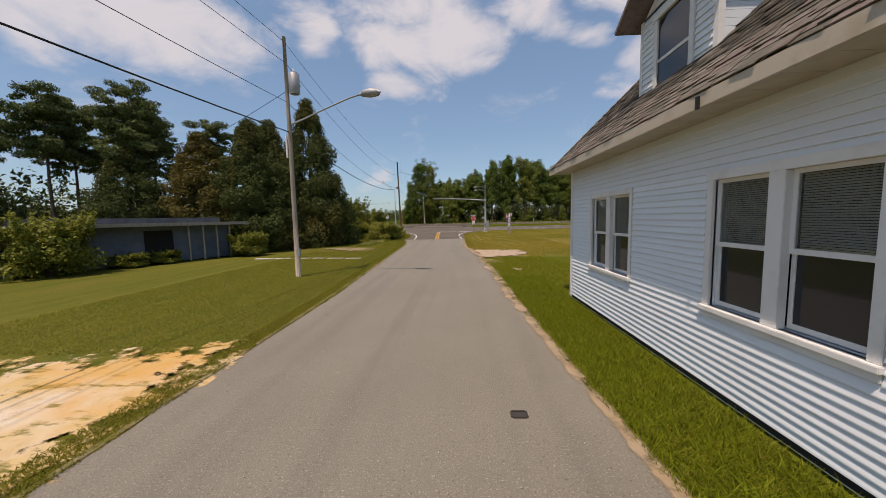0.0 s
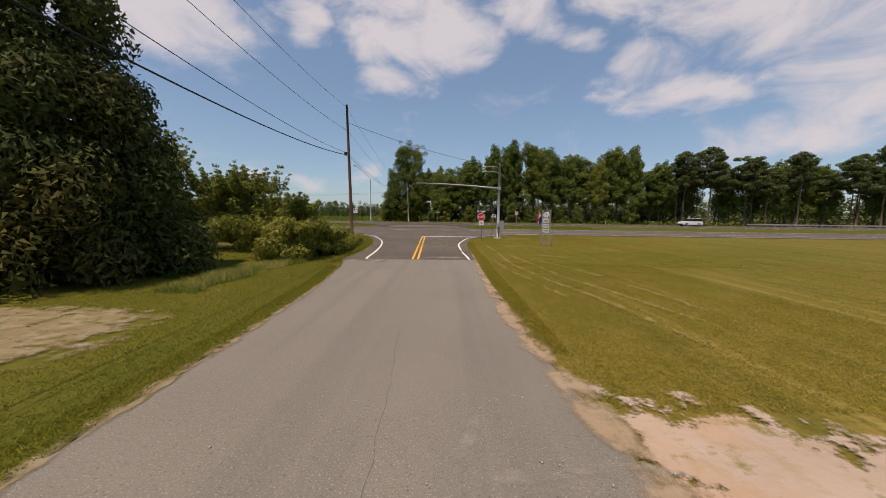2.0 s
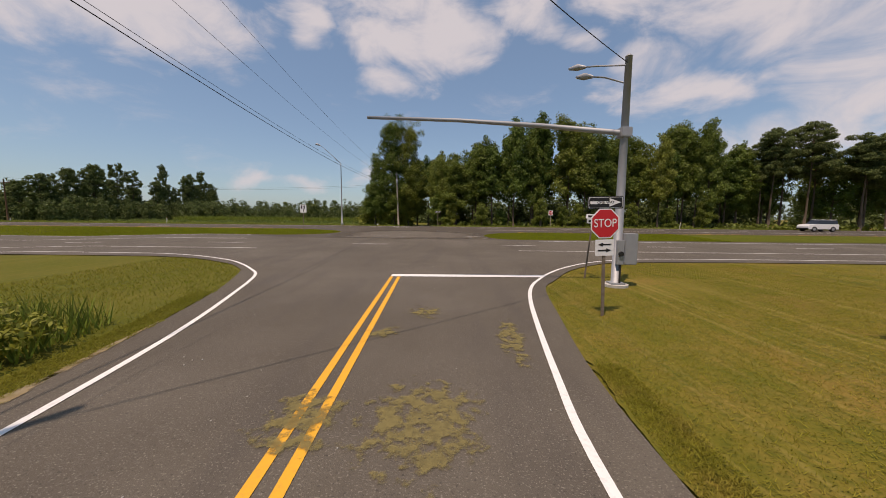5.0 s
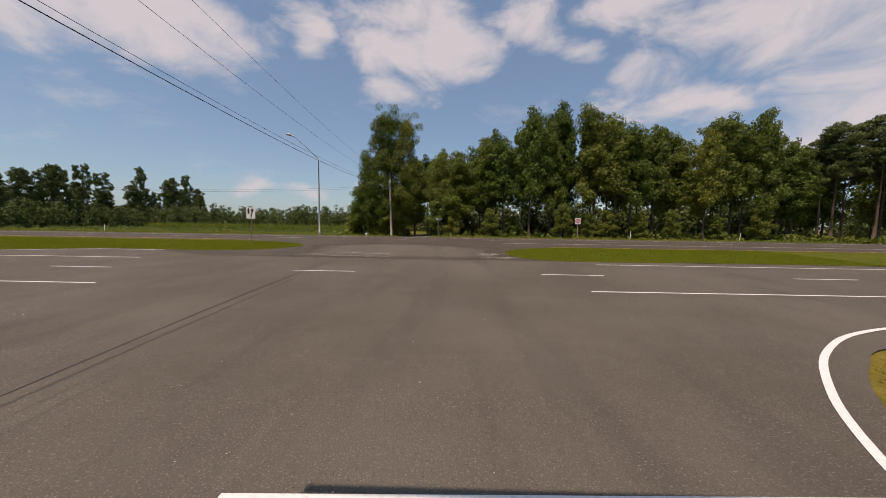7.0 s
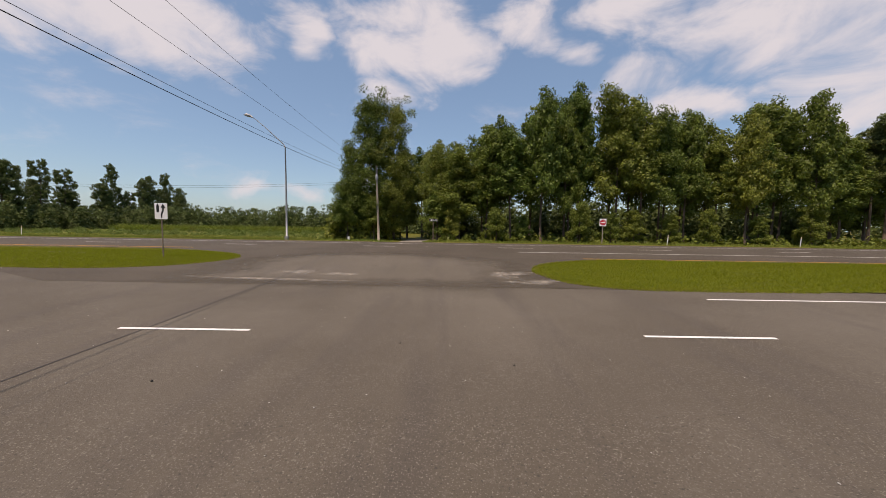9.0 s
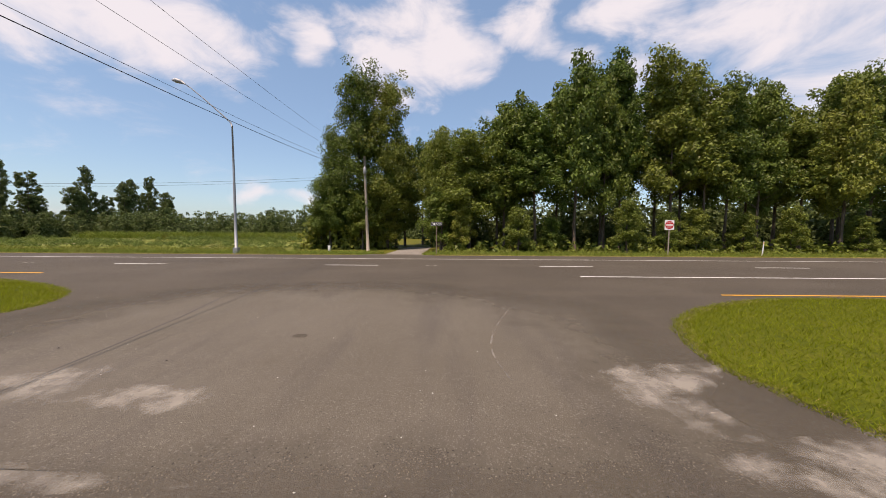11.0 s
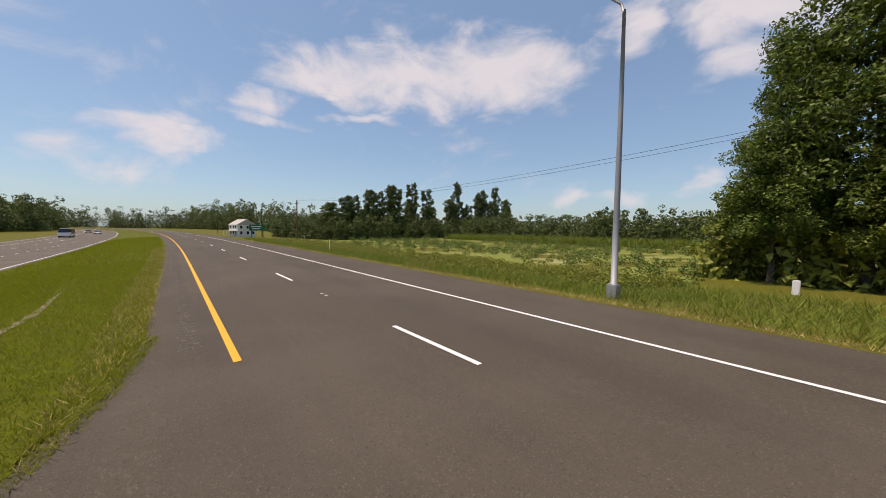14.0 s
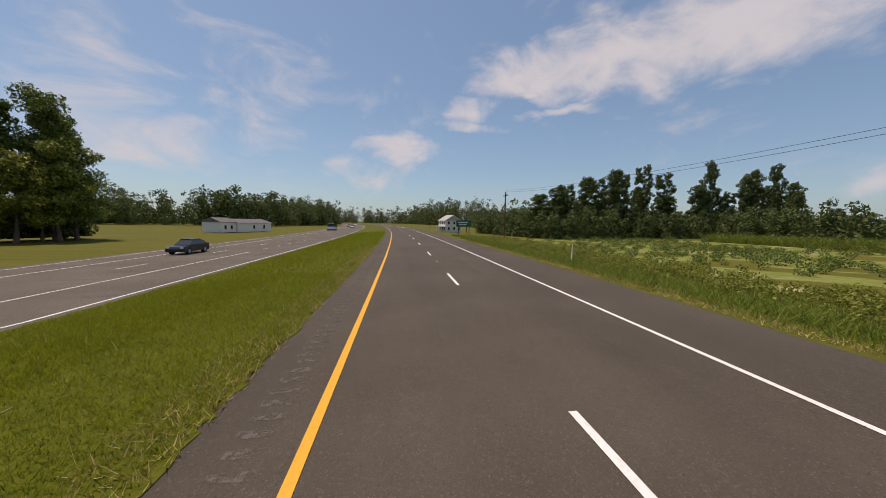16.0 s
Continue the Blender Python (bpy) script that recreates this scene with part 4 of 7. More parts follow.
def bush(name, seed, size, mat, label, leaves=2500, leaf=0.12):
    rng = np.random.default_rng(seed)
    root = thing(name, (0, 0, 0), label, "bush")
    bm = bmesh.new()
    for k in range(7):
        a = k * 0.9
        tube(bm, [(0, 0, 0), (0.2 * size[0] * math.cos(a), 0.2 * size[1] * math.sin(a), 0.45 * size[2]), (0.38 * size[0] * math.cos(a), 0.38 * size[1] * math.sin(a), 0.8 * size[2])], [0.03, 0.02, 0.008], 5)
    part("stem", bm, BARK, root)
    cs, ss = [], []
    big = (size[0] + size[1] + size[2]) / 12.0
    for k in range(int(34 * max(1.0, big) ** 2.2)):
        a, r, z = rng.uniform(0, 6.283), math.sqrt(rng.uniform(0, 1)), rng.uniform(0.1, 0.85)
        sh = math.sqrt(max(0.05, 1 - (z - 0.25) ** 2 * 1.6))
        cs.append((0.42 * size[0] * r * sh * math.cos(a), 0.42 * size[1] * r * sh * math.sin(a), size[2] * z))
        ss.append(0.16 * (size[0] + size[1]) * 0.5 / max(1.0, big) ** 0.8 * rng.uniform(0.5, 1.2))
    for k in range(int(26 * max(1.0, big) ** 1.6)):
        a, r = rng.uniform(0, 6.283), 0.42 * math.sqrt(rng.uniform(0, 1))
        x0, y0, z0 = size[0] * r * math.cos(a), size[1] * r * math.sin(a), size[2] * 0.78
        up = size[2] * rng.uniform(0.12, 0.34)
        for q in range(5):
            t = q / 4
            cs.append((x0 * (1 + 0.3 * t), y0 * (1 + 0.3 * t), z0 + up * t))
            ss.append(0.038 * (size[0] + size[1]) / max(1.0, big) * (1.1 - 0.7 * t))
    v, f = leaf_cloud(rng, cs, ss, leaves, leaf, 0.8)
    v[:, 2] = np.maximum(v[:, 2], 0.02)
    ob = new("foliage", raw_mesh("foliage", v, f, mat))
    ob.parent = root
    return root


def set_at(ob, x, y, turn=0.0, scale=1.0, tall=1.0, z=None):
    """The pose of a thing on the land."""
    return pose(x, y + bend(x), (land(x, y) - 0.05) if z is None else z, 0, 0, turn) @ Matrix.Diagonal((scale, scale, scale * tall, 1))


def scatter(kinds, places, group, plain=False):
    """The kinds stand at the places in turn; the first use of each kind moves the original. plain: sizes are those of the kinds as built."""
    used, size = set(), {}
    for k, x, y, turn, s, tall in places:
        if plain and k in size:
            s, tall = s / size[k][0], tall / size[k][1]
        elif plain:
            size[k] = (s, tall)
        m = set_at(None, x, y, turn, s, tall)
        if k not in used:
            used.add(k)
            kinds[k].matrix_basis = m
            tagged(kinds[k], group=group)
        else:
            copy_thing(kinds[k], m)["group"] = group


WOOD_LABEL = "tall leafy green broadleaf tree at the edge of the woods"
broad = [tree("tree", 11, 21, 8.0, LEAF, WOOD_LABEL, 15000, 0.21, 0.3, 26, 0.13), tree("tree", 12, 22, 7.2, LEAF, WOOD_LABEL, 14000, 0.22, 0.38, 24, 0.13),
         tree("tree", 13, 18, 7.2, LEAF_LIGHT, "lighter green broadleaf tree at the edge of the woods", 14000, 0.2, 0.25, 24, 0.13), tree("tree", 14, 23, 6.6, LEAF, WOOD_LABEL, 14000, 0.22, 0.4, 24, 0.13),
         tree("tree", 15, 11, 6.0, LEAF_LIGHT, "young leafy tree in the woods", 8000, 0.19, 0.15, 18, 0.14),
         tree("tree", 16, 14, 6.4, LEAF_DARK, "dark leafy tree in a row beyond the field", 12000, 0.18, 0.12, 26, 0.1), tree("tree", 17, 16, 5.6, LEAF_DARK, "slim dark tree in a row beyond the field", 9000, 0.18, 0.15, 26, 0.085),
         tree("tree", 18, 16, 7.0, LEAF, "leafy tree far along the highway", 9000, 0.22, 0.2, 22, 0.13),
         tree("tree", 19, 22, 8.6, LEAF, "tall dense green tree beside the leaning pole", 36000, 0.14, 0.12, 38, 0.12), tree("tree", 20, 14, 8.0, LEAF_LIGHT, "yellow-green tree beside the gravel driveway", 26000, 0.12, 0.2, 24, 0.12)]
pines = [tree("pine_tree", 21, 18, 6.5, NEEDLE, "tall dark pine with a bare trunk and high crown", 16000, 0.2, 0.55, 20, 0.115, "pine", 0.2),
         tree("pine_tree", 22, 19, 7.5, NEEDLE, "tall dark pine with a spreading flat-topped crown", 16000, 0.2, 0.5, 21, 0.115, "pine", 0.22),
         tree("pine_tree", 23, 18.5, 7.0, NEEDLE, "tall pine with a bare trunk beside the highway", 13000, 0.21, 0.5, 20, 0.115, "pine", 0.2)]
rng0 = random.Random(4)
spots = []
# the woods beyond the highway
spots += [(8, 7.8, 24.5, 0, 1.0, 1.08), (8, 11.2, 25.4, 80, 0.95, 1.1), (8, 4.8, 25.0, 150, 0.72, 1.0), (9, 4.2, 23.5, 40, 0.8, 0.85), (4, 2.6, 24.5, 90, 0.7, 0.8), (2, 8.5, 23.0, 200, 0.6, 0.8), (4, 10.8, 25, 200, 0.7, 0.8), (4, 11.5, 31, 10, 0.95, 1.1), (9, 18.8, 22.5, 10, 0.95, 1.1), (4, 18.4, 19.5, 10, 0.8, 0.8), (1, 15.0, 38, 10, 0.85, 0.95), (2, 12.6, 33, 10, 0.9, 1.0), (2, 21.5, 29, 10, 0.95, 1.0), (1, 17.8, 31, 120, 0.8, 1.0)]
TALL = [21.0, 22.0, 18.0, 23.0]


def wood_height(x):
    """How high the woods stand along the highway."""
    return float(np.interp(x, [17, 21, 24, 28, 33, 37, 40, 46, 52, 58, 65, 72, 80], [15, 16.5, 18, 20, 23.5, 22.5, 23.5, 23, 21, 18.5, 20, 22.5, 17]))


for i in range(15):
    x, k = 22.2 + 3.6 * i + rng0.uniform(-1, 1), rng0.choice((0, 1, 2, 3, 1))
    s = rng0.uniform(0.75, 1.0)
    spots.append((k, x, 18.8 + rng0.uniform(-1.2, 2.5), rng0.uniform(0, 360), s, wood_height(x) * rng0.uniform(0.78, 1.03) / TALL[k] / s))
for i in range(15):
    x, k = 24.5 + 4.2 * i + rng0.uniform(-1.5, 1.5), rng0.choice((0, 1, 3, 0))
    s = rng0.uniform(0.85, 1.05)
    spots.append((k, x, 25 + rng0.uniform(-2, 4), rng0.uniform(0, 360), s, wood_height(x) * rng0.uniform(0.92, 1.1) / TALL[k] / s))
for i in range(10):
    spots.append((4, 20 + 5.5 * i + rng0.uniform(-2, 2), 17 + rng0.uniform(-0.5, 1.0), rng0.uniform(0, 360), rng0.uniform(0.4, 0.6), rng0.uniform(0.8, 1.1)))
for i in range(14):
    spots.append((7, 86 + 5.5 * i + rng0.uniform(-1.5, 1.5), 27 + rng0.uniform(-2, 7), rng0.uniform(0, 360), rng0.uniform(1.0, 1.15), rng0.uniform(1.0, 1.2)))
spots += [(4, 42, -74.2, 0, 0.5, 0.9), (4, 44.5, -76.11, 0, 0.42, 0.9), (0, -68, -56, 30, 1.0, 1.15), (1, -64, -60, 100, 1.0, 1.05), (2, -72, -58, 200, 1.1, 1.1), (2, -65, -55, 10, 0.9, 0.7), (0, -60, -64, 10, 1.0, 0.95), (4, -66, -53.5, 10, 1.4, 1.0), (4, -70, -54.5, 80, 1.4, 1.0), (4, -62, -55.5, 200, 1.3, 0.9), (4, 86, -33.31, 30, 1.1, 1.1), (7, 92, -30, 70, 0.95, 1.0), (7, 100, -26, 10, 1.0, 1.0), (4, 108, -33.31, 50, 1.1, 1.0), (7, 118, -28, 10, 1.0, 1.1), (4, 79, -39.33, 0, 0.9, 0.9)]
# a row beyond the field
for i in range(26):
    spots.append((rng0.choice((5, 6)), -82 - 1.0 * i + rng0.uniform(-2, 2), 30 + 4.2 * i + rng0.uniform(-2, 2), rng0.uniform(0, 360), rng0.uniform(0.85, 1.15), rng0.choice((0.72, 0.85, 0.95, 1.15)) * (0.9 + 0.016 * i)))
scatter(broad, spots, "trees of the woods", True)
spots = []
for i in range(22):
    spots.append((2 if i % 3 else 0, 84 + 3.4 * i + rng0.uniform(-1.5, 1.5), 20 + rng0.uniform(-1, 9), rng0.uniform(0, 360), rng0.uniform(1.1, 1.3), rng0.uniform(0.8, 1.1)))
# pines behind the low building
for x, y, s in ((-11.5, -71.42, 0.85), (-9, -66.5, 0.85), (-6.5, -69.34, 0.85), (-17, -72.04, 0.85), (-22, -71.42, 0.9), (-27, -73.27, 0.95), (-4, -63.1, 0.8), (-15, -66.5, 0.9), (-33, -76.11, 0.95), (-20, -76.11, 0.8), (-38, -71.42, 1.0), (-30, -66.5, 1.0), (-12, -61.4, 0.85), (-1, -59.7, 0.8)):
    spots.append((rng0.choice((0, 1)), x, y, rng0.uniform(0, 360), s, 0.95))
scatter(pines, spots, "pines", True)

cedars = [conifer("cedar_tree", 31, 11.5, 8.0, CEDAR, "large dense dark cedar branched to the ground", 85000, 0.115), conifer("cedar_tree", 32, 10.0, 7.0, CEDAR_RUSTY, "broad rusty-brown cedar behind the low building", 60000, 0.115)]
scatter(cedars, [(0, 6.1, -62.8, 0, 1.05, 1.24), (0, 2.6, -67.3, 60, 1.05, 0.98), (1, -1.6, -68.2, 200, 1.2, 0.88), (0, 1.6, -62.0, 120, 1.05, 1.1), (0, -6.0, -70.5, 50, 0.9, 0.9)], "cedars", True)

shrubs = [bush("bush", 41, (4.2, 4.0, 3.6), BUSH_LEAF, "rounded leafy yellow-green bush", 22000, 0.06), bush("bush", 42, (3.0, 2.6, 2.0), BUSH_LEAF, "low overgrown green bush", 14000, 0.062), bush("bush", 43, (3.6, 3.4, 4.4), BUSH_LEAF, "tall loose green shrub", 20000, 0.062)]
for kind, x, y in ((bush("bush", 91, (6.4, 5.4, 5.3), BUSH_LEAF, "tall rounded leafy bush beside the lawn", 44000, 0.075), 6.3, -52.0), (bush("bush", 92, (4.2, 4.0, 3.6), BUSH_LEAF, "rounded leafy yellow-green bush", 26000, 0.072), 9.7, -52.4),
                   (bush("bush", 93, (4.0, 3.7, 2.1), BUSH_LEAF, "low bush overgrown with arching vines", 26000, 0.075), 11.6, -56.6), (bush("bush", 94, (2.7, 3.2, 1.7), BUSH_LEAF, "low bush overgrown with arching vines", 15000, 0.07), 12.9, -54.2),
                   (bush("bush", 95, (2.4, 3.2, 1.3), BUSH_LEAF, "low straggling bush beside the brown pole", 12000, 0.065), 12.7, -51.6), (bush("bush", 96, (7.0, 6.0, 7.2), LEAF_LIGHT, "tall bluish-green tree leafy down to the lawn", 48000, 0.1), 0.6, -53.2)):
    kind.matrix_basis = set_at(None, x, y, 0, 1.0, 1.0)
    tagged(kind, group="bushes")
scatter(shrubs, [(2, -4.5, -54.0, 50, 1.2, 1.4), (0, 9.5, -49.0, 150, 0.75, 0.7), (1, 11.3, -50.3, 200, 0.8, 0.7),
                 (1, 4.9, -72.1, 0, 1.0, 0.85), (1, 0.2, -81.28, 60, 1.5, 1.0), (1, -3.0, -82.94, 120, 1.5, 1.05), (1, 1.2, -78.14, 10, 0.7, 0.6), (1, 1.8, -76.29, 10, 0.7, 0.6), (1, -7.0, -83.95, 40, 1.5, 1.0), (1, -11, -84.41, 10, 1.1, 1.1), 
                 (1, 40.0, -74.81, 0, 1.2, 1.0), (1, 76, -35.26, 10, 1.5, 1.2), (1, 82, -32.34, 80, 1.5, 1.2)], "bushes", True)

# ---- far woods, field and grass ----
def woods(label, line, depth, height, clumps, leaf, mat, seed, per=26):
    """A far belt of trees along a line, as one mass of foliage with an uneven top."""
    rng = np.random.default_rng(seed)
    pts = [Vector(p).to_2d() for p in line]
    lens = [(b - a).length for a, b in zip(pts, pts[1:])]
    cs, ss = [], []
    for k in range(clumps):
        s = rng.uniform(0, sum(lens))
        i = 0
        while s > lens[i]:
            s -= lens[i]
            i += 1
        d = (pts[i + 1] - pts[i]) / lens[i]
        p = pts[i] + d * s + Vector((-d.y, d.x)) * depth * rng.uniform(0, 1)
        h = height * (0.72 + 0.25 * noise.noise(Vector((p.x * 0.06, p.y * 0.06, seed))) + 0.2 * rng.uniform(-1, 1))
        r = height * rng.uniform(0.1, 0.17)
        for lv in range(4):
            cs.append((p.x + rng.normal() * r * 0.5, p.y + rng.normal() * r * 0.5, h * (lv + 0.6) / 4))
            ss.append(r * (1.25 - 0.2 * lv))
    v, f = leaf_cloud(rng, cs, ss, clumps * per, leaf, 1.0)
    v[:, 2] = np.maximum(v[:, 2], 0.0)
    ob = new("woods", raw_mesh("woods", v, f, mat))
    return tagged(ob, label, "woods", kind="stuff")


woods("dark green woods beyond the crop field", [(20, 96), (-60, 92), (-105, 120)], 25, 9, 520, 0.34, LEAF_DARK, 51, 240)
woods("dense dark understorey under the row of trees", [(-73, 28), (-95, 125)], 9, 8.0, 380, 0.28, LEAF_DARK, 52, 260)
woods("dark pine woods beyond the highway", [(-330, 60), (-190, 42), (-120, 34), (-92, 40)], 40, 13, 420, 0.5, LEAF_DARK, 53, 260)
woods("dark green woods behind the white building", [(-230, -330), (-205, -82), (-300, -62), (-420, -75)], 40, 23, 520, 0.7, LEAF_DARK, 54, 300)
woods("far wooded skyline", [(-420, -75), (-640, -150), (-640, -20), (-330, 50)], 60, 34, 420, 1.0, NEEDLE, 55, 220)
woods("dense trees beside the farmhouse", [(-108, 21), (-84, 26)], 6, 7.5, 90, 0.3, LEAF_DARK, 83, 220)
woods("leafy growth below the tall trees", [(-56, -60), (-74, -55)], 6, 6.5, 70, 0.28, LEAF_DARK, 84, 220)
woods("woods behind the road", [(160, -60), (150, -250), (-150, -260), (-230, -330)], 40, 16, 500, 1.6, LEAF, 56)
woods("dark woods along the highway", [(85, 33), (190, 42), (420, 60)], 40, 15, 420, 0.7, LEAF_DARK, 57, 120)
woods("deep shade of the woods behind the first trees", [(18, 30), (90, 33)], 12, 10, 420, 0.42, LEAF_DARK, 58, 90)
woods("undergrowth of bushes at the foot of the woods", [(19, 15.5), (110, 18)], 5, 2.0, 420, 0.3, LEAF_LIGHT, 59, 30)
woods("overgrown thicket under the tall trees by the pole", [(1.2, 23), (11.5, 24)], 4, 4.8, 90, 0.3, LEAF_LIGHT, 60, 45)


woods("dense shade of the pines behind the low building", [(-45, -77), (-20, -73.5), (-8, -64.5), (-4, -61)], 12, 9, 260, 0.24, NEEDLE, 74, 130)


def blades(name, label, count, area, height, width, mat, seed, keep=None, lean=0.75, up=0.0):
    """Upright blades of grass strewn over an area (x0, y0, x1, y1)."""
    rng = np.random.default_rng(seed)
    x, y = rng.uniform(area[0], area[2], count), rng.uniform(area[1], area[3], count)
    if keep is not None:
        ok = keep(x, y)
        x, y = x[ok], y[ok]
    n = len(x)
    z = np.interp(y, LAND_Y, LAND_Z) - 0.02 + up - np.where((y < -9) & (x < -6), 0.42 * np.minimum(1, (-6 - x) / 14) * np.minimum(1, (-9 - y) / 4), 0)
    bx = np.where(x < -20, -((x + 20) ** 2) / 3700.0, 0)
    a = rng.uniform(0, 6.283, n)
    h = height * rng.uniform(0.5, 1.25, n)
    dx, dy = np.cos(a) * width, np.sin(a) * width
    t = rng.normal(scale=lean, size=(n, 2)) * h[:, None]
    v = np.stack([np.stack([x - dx, y + bx - dy, z], 1), np.stack([x + dx, y + bx + dy, z], 1), np.stack([x + t[:, 0], y + bx + t[:, 1], z + h], 1)], 1).reshape(-1, 3)
    ob = new(name, raw_mesh(name, v, np.arange(3 * n).reshape(-1, 3), mat))
    return tagged(ob, label, "grass", kind="stuff")


def road_left(y):
    return np.interp(y, [-98, -90, -86, -79.5, -72, -68, -63, -58.5, -55.6, -50.5, -46, -42.3, -38.5, -35.1, -32.6, -30.9], [17.2, 17.08, 17.1, 16.75, 16.4, 16.27, 15.9, 15.2, 14.72, 14.6, 14.1, 13.3, 12.2, 10.8, 8.6, 5.4])


def road_right(y):
    return np.interp(y, [-98, -90, -87, -84, -77, -72.5, -70.5, -68, -60, -51, -44.5, -40.9, -37.7, -36.1, -33.7, -31.95, -30.8], [23.4, 23.15, 23.0, 22.95, 22.7, 22.45, 22.3, 22.1, 22.1, 22.15, 22.35, 22.9, 23.5, 24.35, 25.8, 27.6, 29.9])


SANDY = [(11, -99, 17.3, -91.3), (22.6, -76.0, 26.0, -70.8), (9.2, -70, 13.8, -67)]


def lawn(x, y):
    ok = np.where(x < 20, x < road_left(y) + 0.02, x > road_right(y) + 0.05)
    for x0, y0, x1, y1 in SANDY:
        ok &= ~((x > x0) & (x < x1) & (y > y0) & (y < y1))
    return ok & ~((x > 24.8) & (y < -86.8)) & (y < -30.8)


blades("grass", "short mown grass of the verge", 200000, (9, -95, 17.5, -56), 0.045, 0.008, BLADE, 61, lawn, 1.1)
blades("grass", "short mown grass of the verge", 330000, (22.0, -98, 31, -57), 0.036, 0.007, BLADE, 62, lawn, 1.2)
blades("grass", "dry mown grass beside the road mouth", 210000, (21.8, -58, 36, -30.8), 0.036, 0.007, BLADE, 63, lawn, 1.2)
blades("grass", "mown grass beside the road mouth", 30000, (4, -58, 15, -30.8), 0.09, 0.013, BLADE, 64, lawn)
blades("grass", "mown grass of the wide lawn", 150000, (30.5, -84, 50, -31), 0.04, 0.012, BLADE, 85, lambda x, y: lawn(x, y) & (x > np.where(y < -57, 31, 36) - 0.5) & (np.sin(x * 991.0 + y * 577.0) > (x - 45) / 5), 1.2)
blades("grass", "lush grass north of the house", 60000, (22.7, -87, 36, -76), 0.09, 0.011, BLADE_LUSH, 64, lambda x, y: lawn(x, y) & (y < -76.2 + 0.5 * np.sin(x * 1.3)))
blades("grass", "lush grass beside the house", 45000, (23.2, -97, 24.85, -83), 0.1, 0.008, BLADE_LUSH, 65, lawn)
blades("tall_grass", "tall weedy grass round the brown pole", 9000, (7, -54, 14.2, -42), 0.75, 0.02, WEED, 66, lambda x, y: x < road_left(y) - 1.0, 0.3)


def along(line, reach):
    """Keeps what lies within reach of a line."""
    pts = np.array(line)
    return lambda x, y: np.min(np.hypot(x[:, None] - pts[None, :, 0], y[:, None] - pts[None, :, 1]), axis=1) < reach


def dense(line):
    return [(ax + (bx - ax) * i / 6, ay + (by - ay) * i / 6) for (ax, ay), (bx, by) in zip(line, line[1:]) for i in range(6)]


for lip, area, n, seed in (([(17.2, -97), (17.1, -90), (17.08, -86), (16.72, -79.5), (16.37, -72), (16.22, -68), (15.87, -63), (15.2, -58.5)], (14.8, -97, 17.5, -58), 260000, 91), ([(14.7, -57), (14.72, -53), (14.55, -50.5), (14.05, -46), (13.25, -42.3), (12.15, -38.5)], (11.8, -57.5, 15.2, -38), 150000, 92), ([(22.25, -69), (22.2, -60), (22.3, -55), (22.25, -51), (22.35, -47), (22.6, -43.5)], (21.9, -69, 23.0, -43), 90000, 93)):
    blades("grass", "ragged grass along the lip of the asphalt", n, area, 0.045, 0.008, BLADE, seed, lambda x, y, keep=along(dense(dense(lip)), 0.3), side=-0.27 if lip[0][0] < 20 else 0.2: keep(x - side, y), 1.0, 0.02)


def windrow(line, count, spread, seed, mat=STRAW, height=0.03, label="pale row of dry clippings left by the mower"):
    """Dry clippings lying in a row, thicker here and there."""
    rng = np.random.default_rng(seed)
    pts = np.array(smooth_line(line, 8))
    way = np.concatenate([[0], np.cumsum(np.hypot(*np.diff(pts, axis=0).T))])
    d = rng.uniform(0, way[-1], count)
    lump = np.sin(d * 2.1 + seed) + np.sin(d * 4.7 + 2 * seed) + np.sin(d * 0.8)
    d = d[lump + rng.normal(scale=0.9, size=count) > -0.4]
    n = len(d)
    x = np.interp(d, way, pts[:, 0]) + rng.normal(scale=spread, size=n)
    y = np.interp(d, way, pts[:, 1]) + rng.normal(scale=0.03, size=n)
    z = np.interp(y, LAND_Y, LAND_Z) + rng.uniform(-0.01, height, n)
    a = rng.normal(scale=0.9, size=n) + 1.57
    ln = rng.uniform(0.03, 0.09, n)
    ax = np.stack([np.cos(a) * ln, np.sin(a) * ln, rng.normal(scale=0.35, size=n) * ln], 1)
    side = np.stack([-np.sin(a), np.cos(a), rng.normal(scale=0.5, size=n)], 1) * 0.006
    c = np.stack([x, y, z], 1)
    v = np.stack([c - ax - side, c - ax + side, c + ax], 1).reshape(-1, 3)
    return tagged(new("grass_clippings", raw_mesh("grass_clippings", v, np.arange(3 * n).reshape(-1, 3), mat)), label, "grass", kind="stuff")


windrow([(23.9, -47), (23.95, -52), (23.9, -57), (24.2, -59.6), (24.5, -61.8), (25.1, -64.4), (25.45, -67), (25.7, -69.5)], 4200, 0.045, 1)
windrow([(24.6, -54), (24.95, -57), (25.2, -59.8), (25.5, -61.7), (26.1, -64.1), (26.8, -67.5)], 2800, 0.045, 2)
windrow([(23.2, -56), (23.3, -59.1), (23.5, -60.4), (23.75, -61.7), (24.2, -64.5)], 1100, 0.06, 3)
windrow([(25.4, -55.5), (26.6, -58.8), (27.2, -62.4), (27.6, -66)], 1700, 0.07, 4)
windrow([(25.3, -46.4), (25.8, -47.2), (27.0, -46.6), (28.2, -47.0)], 900, 0.1, 5)
windrow([(26.4, -53.2), (27.2, -53.8), (28.0, -54.4)], 500, 0.15, 6)
